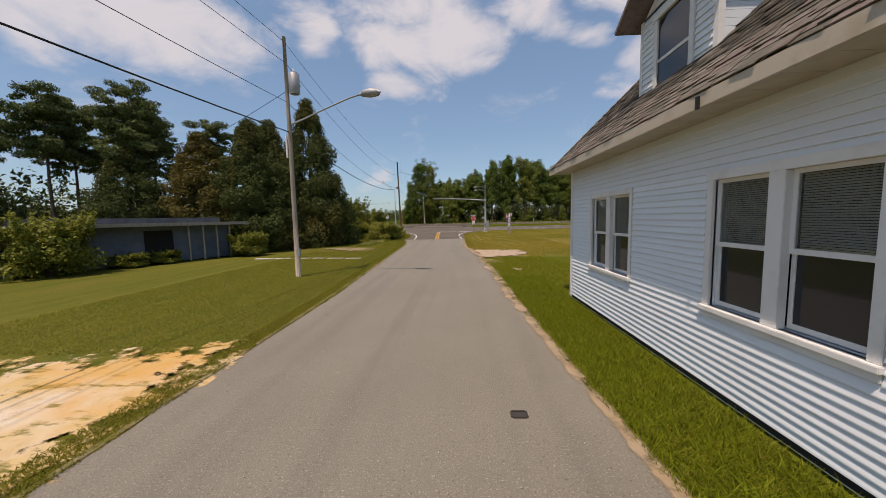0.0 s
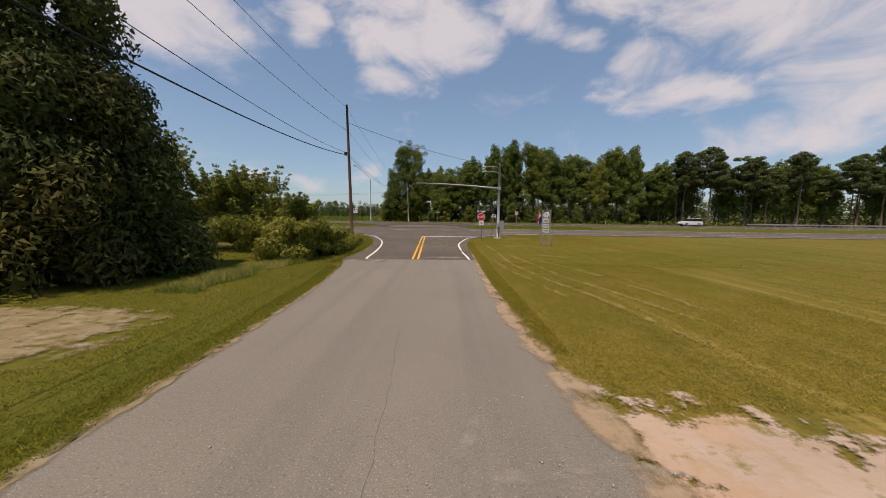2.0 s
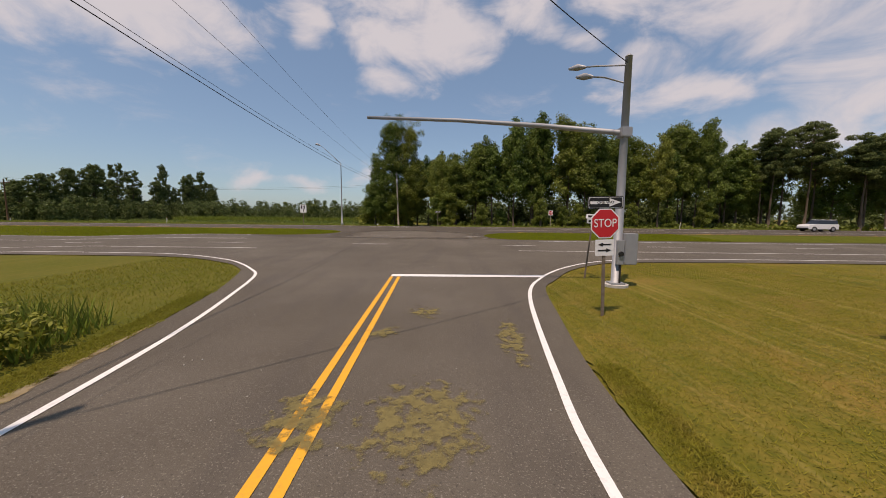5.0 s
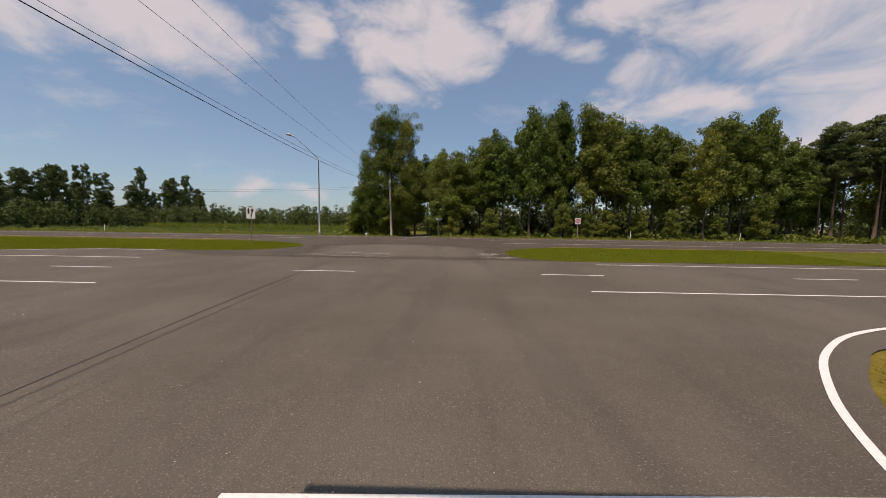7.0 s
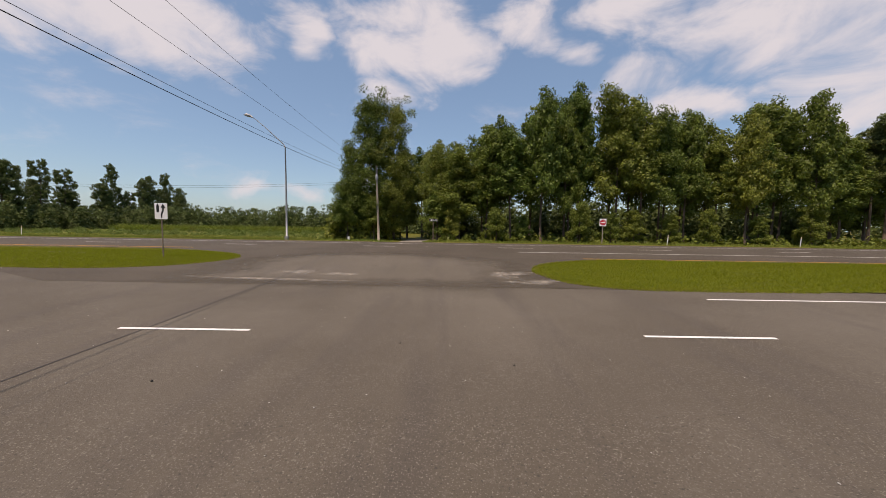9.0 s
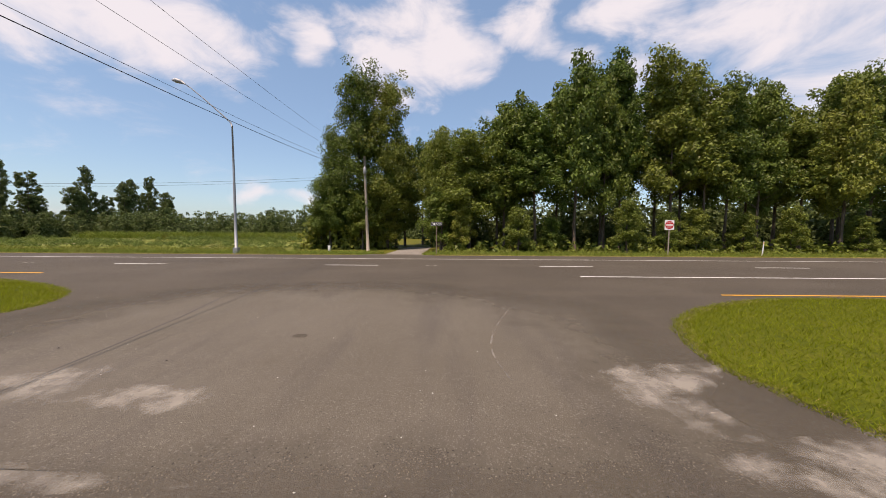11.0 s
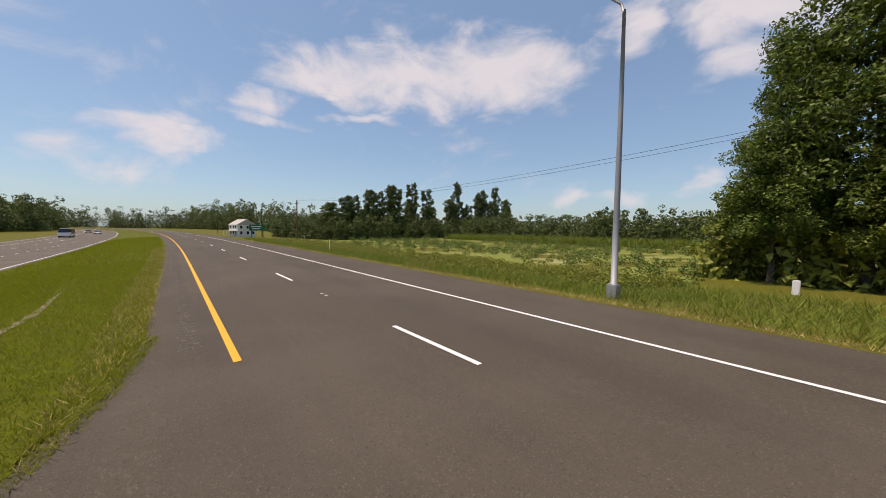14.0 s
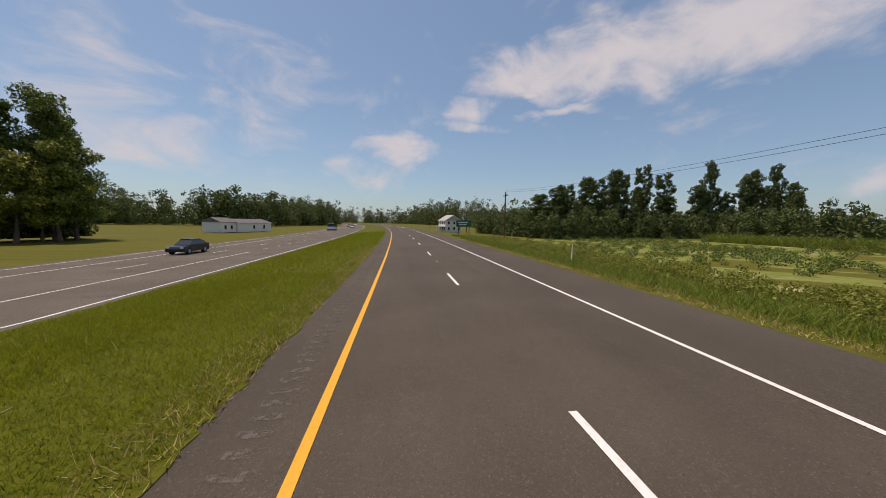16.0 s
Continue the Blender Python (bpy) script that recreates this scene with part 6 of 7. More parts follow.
EXPOSE = 0.106
shared = {}
z = 0.12
while z < 3.75:
    spans, start_y = [], 0.13
    for a, b, z0, z1 in OPEN:
        if z0 - 0.18 < z < z1 + 0.06:
            spans.append((start_y, a - 0.12))
            start_y = b + 0.12
    spans.append((start_y, LEN))
    for a, b in spans:
        key = (a, b)
        if key not in shared:
            shared[key] = board(-b, -a, EXPOSE)
        ob = new("siding_board", shared[key])
        ob.parent = house
        ob.matrix_basis = pose(0, 0, z)
    z += EXPOSE
part("corner_board", boxed((-0.045, -0.12, 0.05), (0.06, 0.04, 3.93), bevel=0.006), TRIM, house, "white corner board")
# dark strip painting the shaded gap under the lowest clapboard
part("sill_board", boxed((-0.02, -LEN, 0.03), (0.0, -0.13, 0.115)), DARK, house)


def double_window(a, b, z0, z1):
    w = part("window", boxed((-0.05, -b - 0.11, z1), (0.02, -a + 0.11, z1 + 0.12), bevel=0.006), TRIM, house, "white double window with blinds")
    part("sill", boxed((-0.09, -b - 0.13, z0 - 0.07), (0.05, -a + 0.13, z0), bevel=0.008), TRIM, w)
    part("apron", boxed((-0.045, -b - 0.11, z0 - 0.16), (0.0, -a + 0.11, z0 - 0.07), bevel=0.006), TRIM, w)
    for y in (-a, -b - 0.11):
        part("casing", boxed((-0.045, y, z0), (0.03, y + 0.11, z1), bevel=0.006), TRIM, w)
    mid = -(a + b) / 2
    part("mullion", boxed((-0.045, mid - 0.1, z0), (0.06, mid + 0.1, z1), bevel=0.006), TRIM, w)
    for lo, hi in ((-b, mid - 0.1), (mid + 0.1, -a)):
        for k, (s0, s1, x) in enumerate(((z0 + 0.02, (z0 + z1) / 2 + 0.03, 0.075), ((z0 + z1) / 2 - 0.03, z1, 0.04))):
            bm = bmesh.new()
            for q in ((lo, s0, lo + 0.05, s1), (hi - 0.05, s0, hi, s1), (lo + 0.05, s0, hi - 0.05, s0 + 0.06), (lo + 0.05, s1 - 0.05, hi - 0.05, s1)):
                box(bm, (x, q[0], q[1]), (x + 0.035, q[2], q[3]))
            sash = part("sash", bm, TRIM, w)
            part("pane", boxed((x + 0.012, lo + 0.05, s0 + 0.06), (x + 0.018, hi - 0.05, s1 - 0.05)), GLASS if k == 0 else GLASS_THIN, w)
        bm = bmesh.new()
        zz = z1 - 0.05
        while zz > (z0 + z1) / 2 + 0.03:
            box(bm, (0.1, lo + 0.05, zz - 0.022), (0.112, hi - 0.05, zz - 0.002))
            zz -= 0.026
        part("blind", bm, BLIND, w, "closed slatted blind")


for o in OPEN:
    double_window(*o)

# roof: x = -0.56 at the eave, slope to the ridge at 4.5
SLOPE = (RIDGE - EAVE) / 5.06
PITCH = math.degrees(math.atan(SLOPE))
ROOF_L = 5.06 / math.cos(math.radians(PITCH))
for side in (0, 1):
    bm = boxed((0, -LEN - 0.45, -0.12), (ROOF_L, 0.45, 0.0))
    m = pose(-0.56, 0, EAVE + 0.1, 0, -PITCH, 0) if side == 0 else pose(9.56, 0, EAVE + 0.1, 0, 0, 180) @ pose(0, LEN, 0, 0, -PITCH, 0)
    bmesh.ops.transform(bm, matrix=m, verts=bm.verts)
    roof = part("roof", bm, SHINGLE, house, "weathered grey-brown shingle roof")
    if side == 0:
        roof_front, roof_m = roof, m
part("fascia", boxed((-0.60, -LEN - 0.45, EAVE - 0.1), (-0.56, 0.45, EAVE + 0.08), bevel=0.008), CREAM, house, "peeling cream fascia board")
part("rake_board", boxed((0, 0.45, -0.2), (ROOF_L, 0.49, 0.03), pose(-0.56, 0, EAVE + 0.1, 0, -PITCH, 0)), CREAM, house)
for k in range(int((LEN + 0.9) / 0.42)):
    y = 0.45 - 0.42 * k
    ob = part("soffit_panel", boxed((-0.56, y - 0.412, EAVE - 0.06), (0.0, y, EAVE - 0.045)), CREAM, house)
part("gutter_bracket", boxed((-0.64, -6.24, EAVE - 0.11), (-0.60, -6.2, EAVE + 0.04), bevel=0.004), BLACK, house, "broken dark gutter bracket")


def shingles():
    rng = random.Random(9)
    bm = bmesh.new()
    box(bm, (0, -0.15, 0), (0.32, 0.15, 0.012))
    for v in bm.verts:
        if v.co.x > 0.2:
            v.co.z -= 0.012
    one = mesh_of("shingle", bm, SHINGLE)
    rest_v, rest_f = [], []
    made = 0
    row = 0
    s = -0.03
    while s < ROOF_L - 0.2:
        y = 0.44 - (0.15 if row % 2 else 0)
        while y > -LEN - 0.4:
            x_here, y_w = s, y - 0.15
            wx = -0.56 + s * math.cos(math.radians(PITCH))
            if not (0.62 < wx < 3.0 and -4.9 < y_w < -2.6):
                tilt, dz = rng.uniform(-3, 3), rng.uniform(0.012, 0.03)
                ragged_bit = rng.uniform(-0.03, 0.02)
                m = roof_m @ pose(s + ragged_bit, y_w, dz, 0, rng.uniform(0.5, 3.5), tilt)
                if made < 290 and row < 7 and -13 < y_w < -0.3:
                    ob = new("shingle", one)
                    ob.parent = roof_front
                    ob.matrix_basis = m
                    made += 1
                else:
                    k = len(rest_v)
                    for vv in one.vertices:
                        rest_v.append(m @ vv.co)
                    for p in one.polygons:
                        rest_f.append([k + i for i in p.vertices])
            y -= 0.305 + rng.uniform(0, 0.01)
        s += 0.145
        row += 1
    me = raw_mesh("shingle_field", np.array([tuple(v) for v in rest_v]), np.array(rest_f), SHINGLE)
    ob = new("shingle_field", me)
    ob.parent = roof_front
    tagged(ob, kind="stuff")


# dormer
dorm = part("dormer", boxed((0.6, -5.3, 4.6), (0.7, -3.15, 6.75)), SIDING, house, "small clapboard dormer with a sash window")
for y in (-5.3, -3.25):
    part("cheek", boxed((0.7, y, 4.6), (3.2, y + 0.1, 6.75)), SIDING, dorm)
zz = 4.75
one_board = board(-5.28, -4.83, 0.12)
two_board = board(-3.62, -3.17, 0.12)
while zz < 6.6:
    for me in (one_board, two_board):
        ob = new("siding_board", me)
        ob.parent = dorm
        ob.matrix_basis = pose(0.6, 0, zz)
    bm = bmesh.new()
    box(bm, (0.62, -5.325, zz), (3.0, -5.3, zz + 0.115))
    part("siding_board", bm, SIDING, dorm)
    zz += 0.12
for lo, hi in (((0.54, -4.82, 4.85), (0.62, -4.7, 6.45)), ((0.54, -3.75, 4.85), (0.62, -3.63, 6.45)), ((0.52, -4.85, 6.45), (0.62, -3.6, 6.58)), ((0.5, -4.88, 4.76), (0.62, -3.57, 4.85))):
    part("window_casing", boxed(lo, hi, bevel=0.006), TRIM, dorm)
part("window_frame", boxed((0.56, -4.7, 5.6), (0.6, -3.75, 5.66)), TRIM, dorm)
part("window_frame", boxed((0.56, -4.7, 4.85), (0.6, -3.75, 4.92)), TRIM, dorm)
part("pane", boxed((0.575, -4.7, 4.92), (0.585, -3.75, 6.45)), GLASS, dorm)
part("corner_board", boxed((0.56, -5.36, 4.62), (0.66, -5.26, 6.7)), TRIM, dorm)
part("corner_board", boxed((0.56, -3.19, 4.62), (0.66, -3.09, 6.7)), TRIM, dorm)
for sgn in (-1, 1):
    bm = boxed((0.1, 0, -0.08), (4.4, 1.65, 0.0))
    bmesh.ops.transform(bm, matrix=pose(0, -4.225, 7.55, -32 * sgn, 0, 0) if sgn > 0 else pose(0, -4.225, 7.55) @ Matrix.Diagonal((1, -1, 1, 1)) @ pose(0, 0, 0, -32, 0, 0), verts=bm.verts)
    bmesh.ops.recalc_face_normals(bm, faces=bm.faces)
    part("dormer_roof", bm, SHINGLE, dorm)
bm = bmesh.new()
tri = [(-5.35, 6.7), (-3.1, 6.7), (-4.225, 7.42)]
a = [bm.verts.new((0.6, y, z)) for y, z in tri]
b = [bm.verts.new((0.7, y, z)) for y, z in tri]
bm.faces.new(a)
bm.faces.new(b[::-1])
for i in range(3):
    bm.faces.new((a[i], b[i], b[(i + 1) % 3], a[(i + 1) % 3]))
bmesh.ops.recalc_face_normals(bm, faces=bm.faces)
part("dormer_gable", bm, SIDING, dorm)
dorm.matrix_basis = pose(0, 0.5, 0.0)
shingles()

# ---- the low derelict building ----
low = thing("shed", (3.2, -71.9, 0), "low derelict blue-grey building with a sagging tar roof", "building", turn=math.degrees(math.atan2(-10.5, -5.4)))
# local x runs along its front, local y to the back
part("wall", boxed((0, -0.15, 0), (3.6, 0, 2.5)), BLUE_WALL, low)
part("wall", boxed((5.2, -0.15, 0), (11.8, 0, 2.5)), BLUE_WALL, low)
part("wall", boxed((3.6, -0.15, 2.15), (5.2, 0, 2.5)), BLUE_WALL, low)
for lo, hi in (((0, -7, 0), (0.15, -0.15, 2.5)), ((11.65, -7, 0), (11.8, -0.15, 2.5)), ((0.15, -7, 0), (11.65, -6.85, 2.5))):
    part("wall", boxed(lo, hi), BLUE_WALL, low)
# solid panel closes the opening; its black paints the shade inside
part("door", boxed((3.62, -0.12, 0.02), (5.18, -0.06, 2.14), bevel=0.01), DARK, low, "near-black panel standing in for the shaded open doorway")
part("roof", boxed((-0.8, -7.6, 2.5), (12.4, 1.3, 2.62), bevel=0.02), TAR_ROOF, low, "flat tar roof with a worn edge")
part("roof_edge", boxed((-0.85, 1.3, 2.44), (12.45, 1.36, 2.66)), GREY_WOOD, low, "weathered grey fascia")
part("roof", boxed((0.2, -6.8, 2.62), (11.6, -0.5, 3.0), bevel=0.05), TAR_ROOF, low)
for x in (0.3, 1.2, 2.1, 3.0):
    part("post", boxed((x, 0.9, 0), (x + 0.1, 1.0, 2.46)), GREY_WOOD, low)
for x in (12.8, 14.2, 15.6, 17.0, 18.4, 20, 21.5):
    part("post", boxed((x, -0.6, 0), (x + 0.22, -0.38, 2.2 + 0.2 * math.sin(x)), bevel=0.02), TRIM, low, "pale peeling post")
part("beam", boxed((12.4, -0.6, 2.25), (22, -0.4, 2.4)), TRIM, low)

# ---- roadside sign and flag ----
board_sign = thing("roadside_sign", (29.33, -45.05, -0.03), "white wooden shop sign on two grey posts", "sign", turn=-88)
for x in (-0.98, 0.98):
    p = part("post", boxed((x - 0.06, -0.06, -0.1), (x + 0.06, 0.06, 3.0), bevel=0.01), GREY_WOOD, board_sign)
    part("post_cap", tubed([(x, 0, 3.0), (x, 0, 3.06), (x, 0, 3.12)], [0.09, 0.09, 0.02], 4), GREY_WOOD, p)
    part("stake", boxed((x - 0.1, -0.1, -0.1), (x + 0.0, -0.06, 0.95)), GREY_WOOD, p)
arch = [(-0.9, 2.0), (0.9, 2.0), (0.9, 2.75)] + [(0.65 * math.cos(radians(a)), 2.75 + 0.24 * math.sin(radians(a))) for a in range(10, 180, 20)] + [(-0.9, 2.75)]
top_board = part("sign_board", plate(arch, 0.04), WHITE, board_sign, "arched white board with two dark stars")
for z, w in ((2.76, 0.55), (2.46, 0.75), (2.16, 1.2)):
    for k in range(int(w / 0.14)):
        part("lettering_bar", plate(rect(0.07, 0.12, -w / 2 + 0.07 + 0.14 * k, z), 0.01, Matrix.Translation((0, -0.022, 0))), BLACK, top_board)
for x in (-0.65, 0.65):
    star = [((0.2 if k % 2 == 0 else 0.085) * math.sin(k * math.pi / 5) + x, 2.48 + (0.2 if k % 2 == 0 else 0.085) * math.cos(k * math.pi / 5)) for k in range(10)][::-1]
    part("star", plate(star, 0.02, Matrix.Translation((0, -0.028, 0))), BLACK, top_board, "dark metal star")
for z, text in ((1.72, "ANTIQUES - COLLECTIBLES"), (1.3, "COUNTRY - PRIMITIVES")):
    b = part("sign_board", plate(rect(1.82, 0.32, 0, z), 0.03), WHITE, board_sign)
    words("lettering", text, 0.17, BLACK, b, (0, -0.019, z), 0.002, stretch=0.7)
part("ground_rail", boxed((-0.95, -0.04, 0.05), (0.95, 0.04, 0.14)), GREY_WOOD, board_sign)

flag = thing("flag", (29.4, -43.95, 0), "faded red, white and blue flag hanging from a slanted staff", "flag", turn=-88)
part("staff", tubed([(0.12, 0.06, 1.95), (-0.95, -0.2, 3.05)], 0.014, 8), WHITE, flag)


def cloth(u0, u1, mat):
    bm = bmesh.new()
    grid = []
    for i in range(9):
        t = i / 8
        row = []
        for j in range(5):
            u = u0 + (u1 - u0) * j / 4
            top = Vector((-0.3 - 0.62 * u, -0.1 - 0.1 * u, 2.38 + 0.62 * u))
            row.append(bm.verts.new(top + Vector((-0.28 * t + 0.09 * math.sin(7 * t + 5 * u), 0.1 * math.sin(9 * u + 4 * t), -0.95 * t * (0.75 + 0.25 * u)))))
        grid.append(row)
    for i in range(8):
        for j in range(4):
            bm.faces.new((grid[i][j], grid[i][j + 1], grid[i + 1][j + 1], grid[i + 1][j]))
    return part("stripe", bm, mat, flag, smooth=True)


cloth(0.0, 0.32, CLOTH_BLUE)
cloth(0.32, 0.68, CLOTH_WHITE)
cloth(0.68, 1.0, CLOTH_RED)


# ---- vehicles ----
def vehicle(name, place, turn, paint, label, length, width, profile, cabin, wheel=0.34, category="car"):
    """profile: side outline of the body from front to back; cabin: that of the glasshouse."""
    root = thing(name, place, label, category, turn=turn)

    def hull(outline, w0, w1, inset=0.0):
        bm = bmesh.new()
        zs = [z for _, z in outline]
        lo, hi = min(zs), max(zs)
        rows = []
        for s in (-1, 1):
            rows.append([bm.verts.new((x, s * (w0 + (w1 - w0) * ((z - lo) / (hi - lo)) ** 2) / 2, z)) for x, z in outline])
        a, b = rows
        bm.faces.new(a)
        bm.faces.new(b[::-1])
        n = len(a)
        for i in range(n):
            bm.faces.new((a[i], b[i], b[(i + 1) % n], a[(i + 1) % n]))
        bmesh.ops.recalc_face_normals(bm, faces=bm.faces)
        bmesh.ops.bevel(bm, geom=[e for e in bm.edges if e.calc_face_angle(0) > 0.5], offset=0.04, segments=2, affect="EDGES")
        return bm
    part("body", hull(profile, width, width * 0.97), paint, root, smooth=False)
    part("glasshouse", hull(cabin, width * 0.9, width * 0.76), GLASS, root)
    top = max(z for _, z in cabin)
    xs = [x for x, z in cabin if z > top - 0.05]
    part("roof", boxed((min(xs) - 0.05, -width * 0.385, top - 0.03), (max(xs) + 0.05, width * 0.385, top + 0.05), bevel=0.02), paint, root)
    lo_x, hi_x = min(x for x, _ in cabin), max(x for x, _ in cabin)
    base = min(z for _, z in cabin)
    for s in (-1, 1):
        for fr in (0.36, 0.66):
            x = lo_x + (hi_x - lo_x) * fr
            part("pillar", boxed((x - 0.05, s * width * 0.45 - 0.03, base), (x + 0.05, s * width * 0.45 + 0.03, top), pose(0, -s * 0.075 * width * 0.5, 0, s * 6, 0, 0)), paint, root)
        for x in (-length * 0.31, length * 0.3):
            w = part("wheel", tubed([(x, s * width * 0.36, wheel), (x, s * (width * 0.5 + 0.01), wheel)], wheel, 18), TYRE, root)
            part("rim", tubed([(x, s * (width * 0.5 + 0.005), wheel), (x, s * (width * 0.5 + 0.025), wheel)], wheel * 0.62, 14), GALV, w)
        part("headlight", boxed((-length / 2 - 0.01, s * width * 0.36 - 0.14, 0.62), (-length / 2 + 0.1, s * width * 0.36 + 0.14, 0.8), bevel=0.02), WHITE, root)
        part("tail_light", boxed((length / 2 - 0.1, s * width * 0.42 - 0.1, 0.75), (length / 2 + 0.01, s * width * 0.42 + 0.1, 1.0), bevel=0.02), LAMP_RED, root)
    part("bumper", boxed((-length / 2 - 0.06, -width * 0.47, 0.32), (-length / 2 + 0.12, width * 0.47, 0.55), bevel=0.03), BLACK, root)
    part("bumper", boxed((length / 2 - 0.12, -width * 0.47, 0.32), (length / 2 + 0.06, width * 0.47, 0.55), bevel=0.03), BLACK, root)
    return root


SUV_BODY = [(-2.25, 0.35), (2.2, 0.35), (2.25, 0.95), (2.2, 1.12), (-1.0, 1.12), (-2.1, 1.0), (-2.25, 0.8)]
SUV_CAB = [(-1.05, 1.1), (2.2, 1.1), (2.05, 1.68), (1.9, 1.74), (-0.35, 1.74)]
CAR_BODY = [(-2.2, 0.28), (2.2, 0.28), (2.25, 0.75), (2.15, 0.95), (-0.9, 0.93), (-2.05, 0.78), (-2.2, 0.6)]
CAR_CAB = [(-1.1, 0.92), (2.0, 0.93), (1.5, 1.3), (0.9, 1.44), (-0.2, 1.42)]


def on_road(x, y):
    return (x, y + bend(x), land(x, y) + 0.01)


vehicle("sport_utility_car", on_road(76, 1.8), 0, CAR_WHITE, "white boxy sport utility car on the highway", 4.5, 1.8, SUV_BODY, SUV_CAB, 0.38)
vehicle("car", on_road(-46, -24.2), 180, CAR_DARK, "dark hatchback car on the near carriageway", 4.4, 1.75, CAR_BODY, CAR_CAB)
vehicle("car", on_road(-190, -20), 180, CAR_WHITE, "white car far down the highway", 4.4, 1.75, CAR_BODY, CAR_CAB)
vehicle("car", on_road(-235, -24), 180, CAR_GREY, "grey car far down the highway", 4.4, 1.75, CAR_BODY, CAR_CAB)
vehicle("car", on_road(-300, -20), 180, CAR_WHITE, "small pale car near the bend", 4.4, 1.75, CAR_BODY, CAR_CAB)
truck = vehicle("truck", on_road(-139, -24.4), 180, CAR_WHITE, "white-cabbed lorry coming along the highway", 7.0, 2.4,
                [(-3.5, 0.5), (3.4, 0.5), (3.4, 1.05), (-1.3, 1.05), (-1.4, 1.5), (-3.4, 1.5), (-3.5, 1.2)], [(-3.45, 1.48), (-1.5, 1.48), (-1.5, 2.6), (-3.1, 2.6)], 0.5, "truck")
part("load", boxed((-1.2, -1.2, 1.05), (3.5, 1.2, 2.4), bevel=0.03), CAR_DARK, truck, "dark loaded truck bed")

# ---- far buildings ----
farm = thing("farmhouse", (-117, 13.5, 0.2), "white two-storey farmhouse with a porch", "house", turn=15)
farm.matrix_basis = farm.matrix_basis @ Matrix.Scale(0.68, 4)
part("wall", boxed((-4.5, -4, 0), (4.5, 4, 5.6)), TRIM, farm)
bm = bmesh.new()
pts = [(-4.8, -4.4, 5.5), (-4.8, 4.4, 5.5), (-4.8, 0, 8.2), (4.8, -4.4, 5.5), (4.8, 4.4, 5.5), (4.8, 0, 8.2)]
vs = [bm.verts.new(p) for p in pts]
for f in ((0, 1, 2), (3, 5, 4), (0, 2, 5, 3), (2, 1, 4, 5), (0, 3, 4, 1)):
    bm.faces.new([vs[i] for i in f])
bmesh.ops.recalc_face_normals(bm, faces=bm.faces)
part("roof", bm, CONCRETE, farm, "pale metal roof")
for y in (-2.4, 0.4, 2.8):
    for z in (1.2, 3.8):
        part("window", boxed((4.5, y - 0.45, z), (4.54, y + 0.45, z + 1.3)), GLASS, farm)
for x in (-2.4, 0.4, 2.8):
    for z in (1.2, 3.8):
        part("window", boxed((x - 0.45, -4.04, z), (x + 0.45, -4.0, z + 1.3)), GLASS, farm)
part("porch_roof", boxed((-4.5, -6.4, 2.6), (4.5, -4, 2.75)), CONCRETE, farm)
for x in (-4.3, -1.5, 1.5, 4.3):
    part("porch_post", boxed((x - 0.08, -6.3, 0), (x + 0.08, -6.14, 2.6)), TRIM, farm)
long_house = thing("long_building", (-116, -51, -0.3), "long low white building with a grey roof", "building", turn=-19)
long_house.matrix_basis = long_house.matrix_basis @ Matrix.Diagonal((0.52, 0.9, 0.9, 1))
part("wall", boxed((-18, -4, 0), (8, 4, 3.0)), TRIM, long_house)
part("wall", boxed((8, -3.4, 0), (18, 3.4, 3.2)), TRIM, long_house)
for x0, x1, w, z0, z1 in ((-18.4, 8.2, 4.4, 3.0, 4.3), (8.2, 18.4, 3.8, 3.2, 4.6)):
    bm = bmesh.new()
    vs = [bm.verts.new(p) for p in ((x0, -w, z0), (x0, w, z0), (x0, 0, z1), (x1, -w, z0), (x1, w, z0), (x1, 0, z1))]
    for f in ((0, 1, 2), (3, 5, 4), (0, 2, 5, 3), (2, 1, 4, 5), (0, 3, 4, 1)):
        bm.faces.new([vs[i] for i in f])
    bmesh.ops.recalc_face_normals(bm, faces=bm.faces)
    part("roof", bm, TAR_ROOF, long_house)
for x in (-12, -4, 11, 15):
    part("window", boxed((x - 0.6, 4.0 if x < 8 else 3.4, 1.0), (x + 0.6, 4.05 if x < 8 else 3.45, 2.2)), GLASS, long_house)

guide = thing("guide_sign", (-74.5, 10.2, 0.4), "green highway guide sign on two wooden posts", "sign", turn=90)
for x in (-1.1, 1.1):
    part("post", boxed((x - 0.07, -0.07, -0.2), (x + 0.07, 0.07, 3.3)), BROWN_WOOD, guide)
gp = part("sign_panel", plate(rect(3.1, 1.3, 0, 2.75, 0.08), 0.02, Matrix.Translation((0, -0.09, 0))), GREEN, guide)
for z, w in ((3.0, 1.9), (2.55, 1.5)):
    part("lettering_bar", plate(rect(w, 0.18, -0.2, z), 0.004, Matrix.Translation((0, -0.103, 0))), WHITE, gp)

for x, y in ((-71.1, 19.8), (-30, 9.5), (60, 8.6), (45, 8.7)):
    d = thing("delineator", (x, y + bend(x), land(x, y) - 0.04), "slim white roadside marker post", "marker post", "marker posts")
    part("post", boxed((-0.045, -0.01, 0), (0.045, 0.01, 1.3), pose(0, 0, 0, 0, 4, 0)), WHITE, d)
    part("reflector", boxed((-0.035, -0.016, 1.12), (0.035, -0.01, 1.24), pose(0, 0, 0, 0, 4, 0)), YELLOW_LINE, d)
box_m = thing("marker_box", (5.6, 19.3, 0.15), "small white cable marker box in the grass", "box")
part("box", boxed((-0.14, -0.1, 0), (0.14, 0.1, 0.75), bevel=0.02), WHITE, box_m)

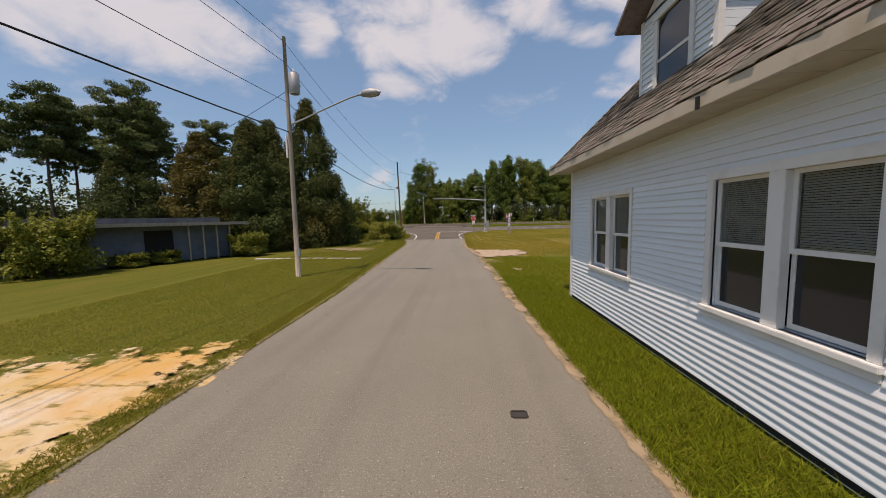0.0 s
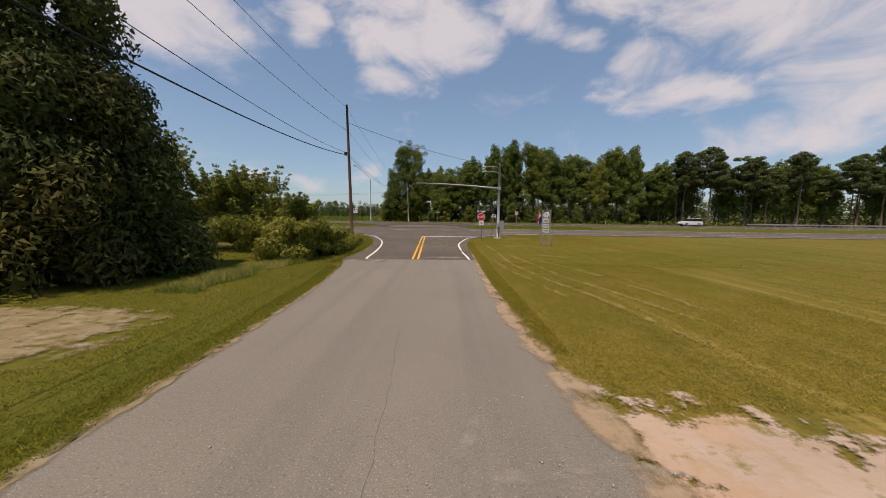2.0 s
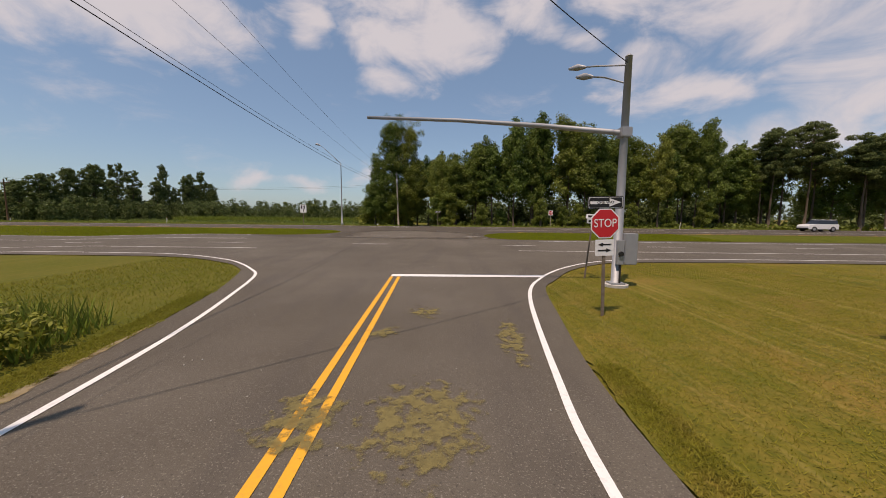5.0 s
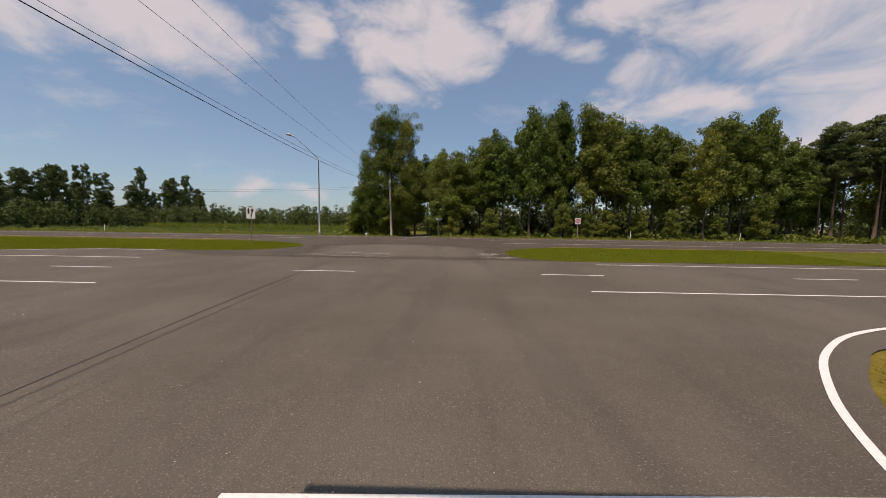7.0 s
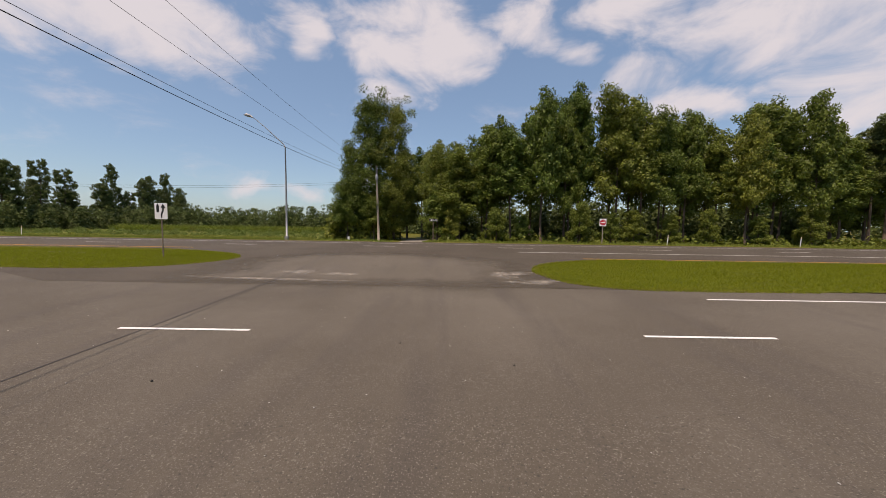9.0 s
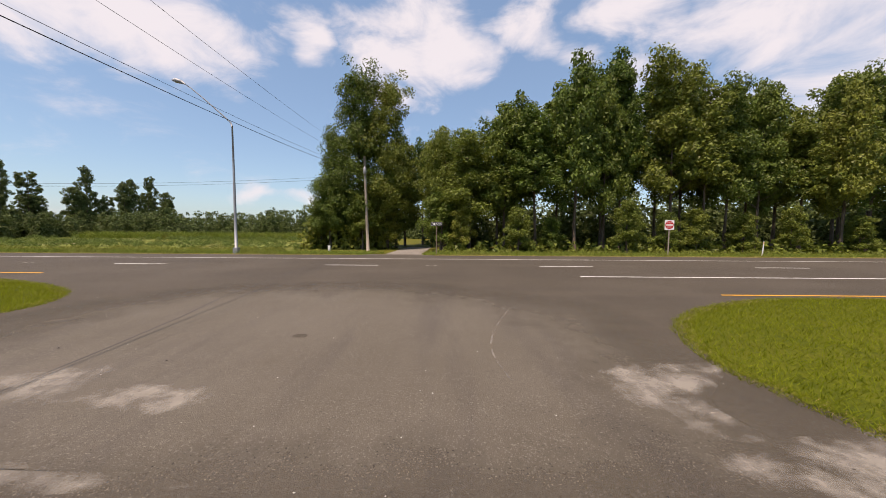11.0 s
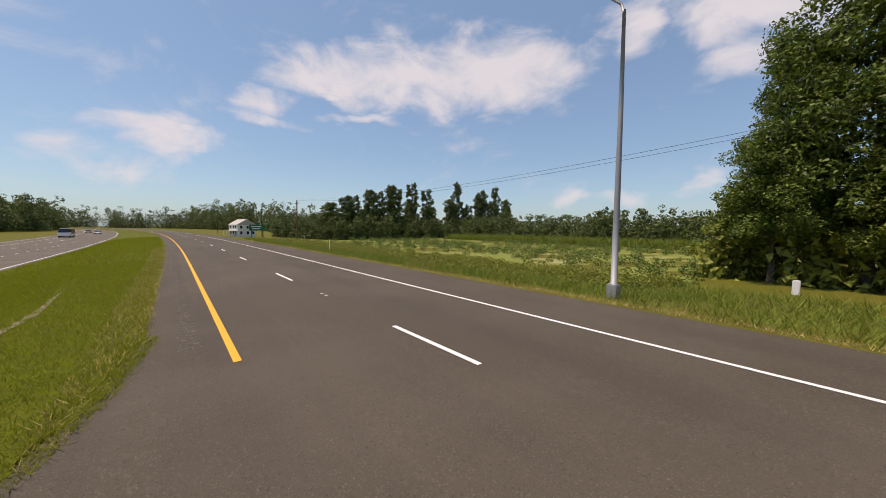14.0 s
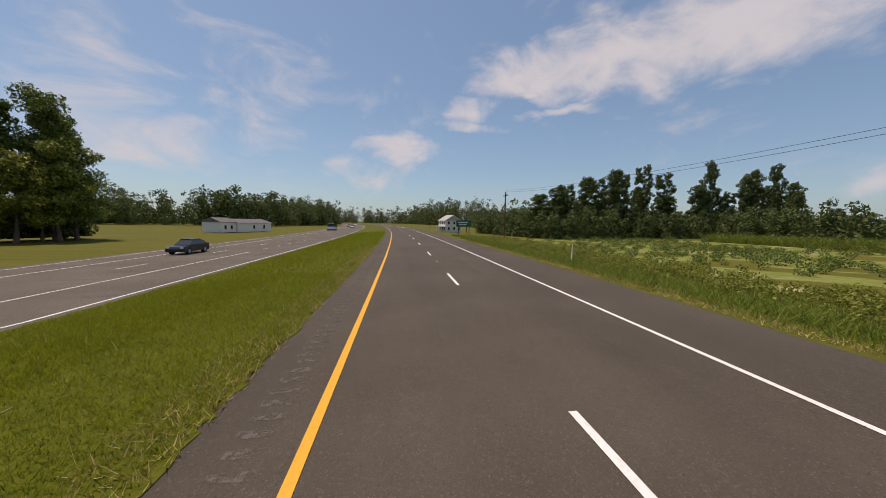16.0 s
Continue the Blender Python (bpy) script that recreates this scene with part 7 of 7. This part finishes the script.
rail = thing("guardrail", (96, 8.8, land(0, 8.8) - 0.03), "galvanised steel guardrail beside the highway", "guardrail")
for k in range(32):
    part("post", boxed((2 * k - 0.05, 0.05, -0.1), (2 * k + 0.05, 0.15, 0.72)), GALV, rail)
bm = bmesh.new()
prof = [(0.0, 0.42), (-0.05, 0.47), (-0.05, 0.52), (0.0, 0.57), (-0.05, 0.62), (-0.05, 0.67), (0.0, 0.73)]
a = [bm.verts.new((-1, y, z)) for y, z in prof] + [bm.verts.new((-1, y + 0.02, z)) for y, z in prof[::-1]]
b = [bm.verts.new((64, v.co.y, v.co.z)) for v in a]
for i in range(len(a)):
    bm.faces.new((a[i], a[(i + 1) % len(a)], b[(i + 1) % len(a)], b[i]))
bmesh.ops.recalc_face_normals(bm, faces=bm.faces)
part("rail", bm, GALV, rail)

# ---- small things on the roads ----
for x in (18.3, -5.0, -29.4):
    for dx in (-0.22, 0.22):
        d = tagged(lay("road_stud", [[(x + dx - 0.1, -0.05), (x + dx + 0.08, -0.05), (x + dx + 0.08, 0.05), (x + dx - 0.1, 0.05)]], CONCRETE, lift=0.022), "pale raised pavement marker casting", "road stud", kind="structure")
for k in range(110):
    x = -1.5 - 0.36 * k
    lay("rumble_groove", [ragged([(x - 0.08, -4.3), (x + 0.08, -4.3), (x + 0.08, -3.88), (x - 0.08, -3.88)], 0.025, 100 + k, 0.15)], RUMBLE, far_way, lift=0.008)
cover = tagged(part("manhole_cover", boxed((21.99, -93.38, -0.002), (22.21, -93.22, 0.006), bevel=0.02), SEAM), "small dark iron valve cover in the road", "valve cover")
for k, (o, s) in enumerate((([(18.9, -46.24), (19.8, -46.67), (20.4, -45.92), (20.3, -44.86), (19.4, -44.65), (18.9, -45.28)], 31), ([(17.6, -45.92), (18.4, -46.35), (18.6, -45.28), (17.9, -44.96)], 32), ([(21.0, -52.02), (21.9, -52.52), (22.2, -51.53), (21.5, -50.96)], 33),
                       ([(20.9, -43.05), (21.3, -44.22), (21.6, -42.73), (21.4, -41.45)], 34), ([(18.0, -42.52), (18.7, -42.94), (18.8, -42.09)], 35), ([(18.9, -41.03), (19.6, -41.45), (19.8, -40.71), (19.2, -40.39)], 36), ([(15.1, -56.5), (15.85, -57.2), (16.4, -57.3), (16.15, -56.65)], 37),
                       ([(18.0, -49.89), (18.5, -50.05), (18.5, -49.64)], 38), ([(17.9, -47.84), (18.6, -48.16), (18.5, -47.41)], 39))):
    soft_patch("clippings", o, CLIPPINGS, "dry grass clippings strewn on the asphalt", "clippings", s, 0.022, "stuff", False, 1.25)
for o, s in (([(21.9, -13.2), (22.6, -13.0), (24.05, -12.9), (23.85, -13.3), (22.95, -14.2), (23.1, -14.95), (22.2, -14.55), (21.8, -13.75)], 41), ([(11.5, -13.7), (13.3, -13.2), (13.5, -13.9), (13.0, -14.5)], 42), ([(13.6, -14.4), (14.4, -13.9), (15.75, -14.1), (15.2, -14.6)], 43),
             ([(19.0, -55.6), (19.8, -55.75), (20.8, -55.7), (21.6, -55.5), (21.5, -55.0), (20.3, -54.8), (19.3, -55.0)], 44), ([(8.0, -15.2), (11.95, -15.4), (16.0, -15.8), (12.0, -15.9)], 45), ([(22.0, -15.5), (24.3, -14.9), (24.3, -15.6), (23.3, -15.95)], 46)):
    soft_patch("dust", o, DUST, "pale sandy dust dried on the asphalt", "dust", s, 0.012, "stuff", False, 1.2)
for x, y, w in ((7.6, -74.5, 1.3), (9.0, -74.6, 1.2), (10.4, -74.7, 1.1), (11.6, -74.8, 0.9), (12.9, -75.0, 1.1), (14.2, -75.2, 1.0)):
    sl = part("paving_slab", boxed((x - w / 2, y - 0.2, -0.06), (x + w / 2, y + 0.2, -0.003), bevel=0.01), CONCRETE)
    tagged(sl, "pale sunken concrete slab in the lawn", "slab", "slabs in the lawn")
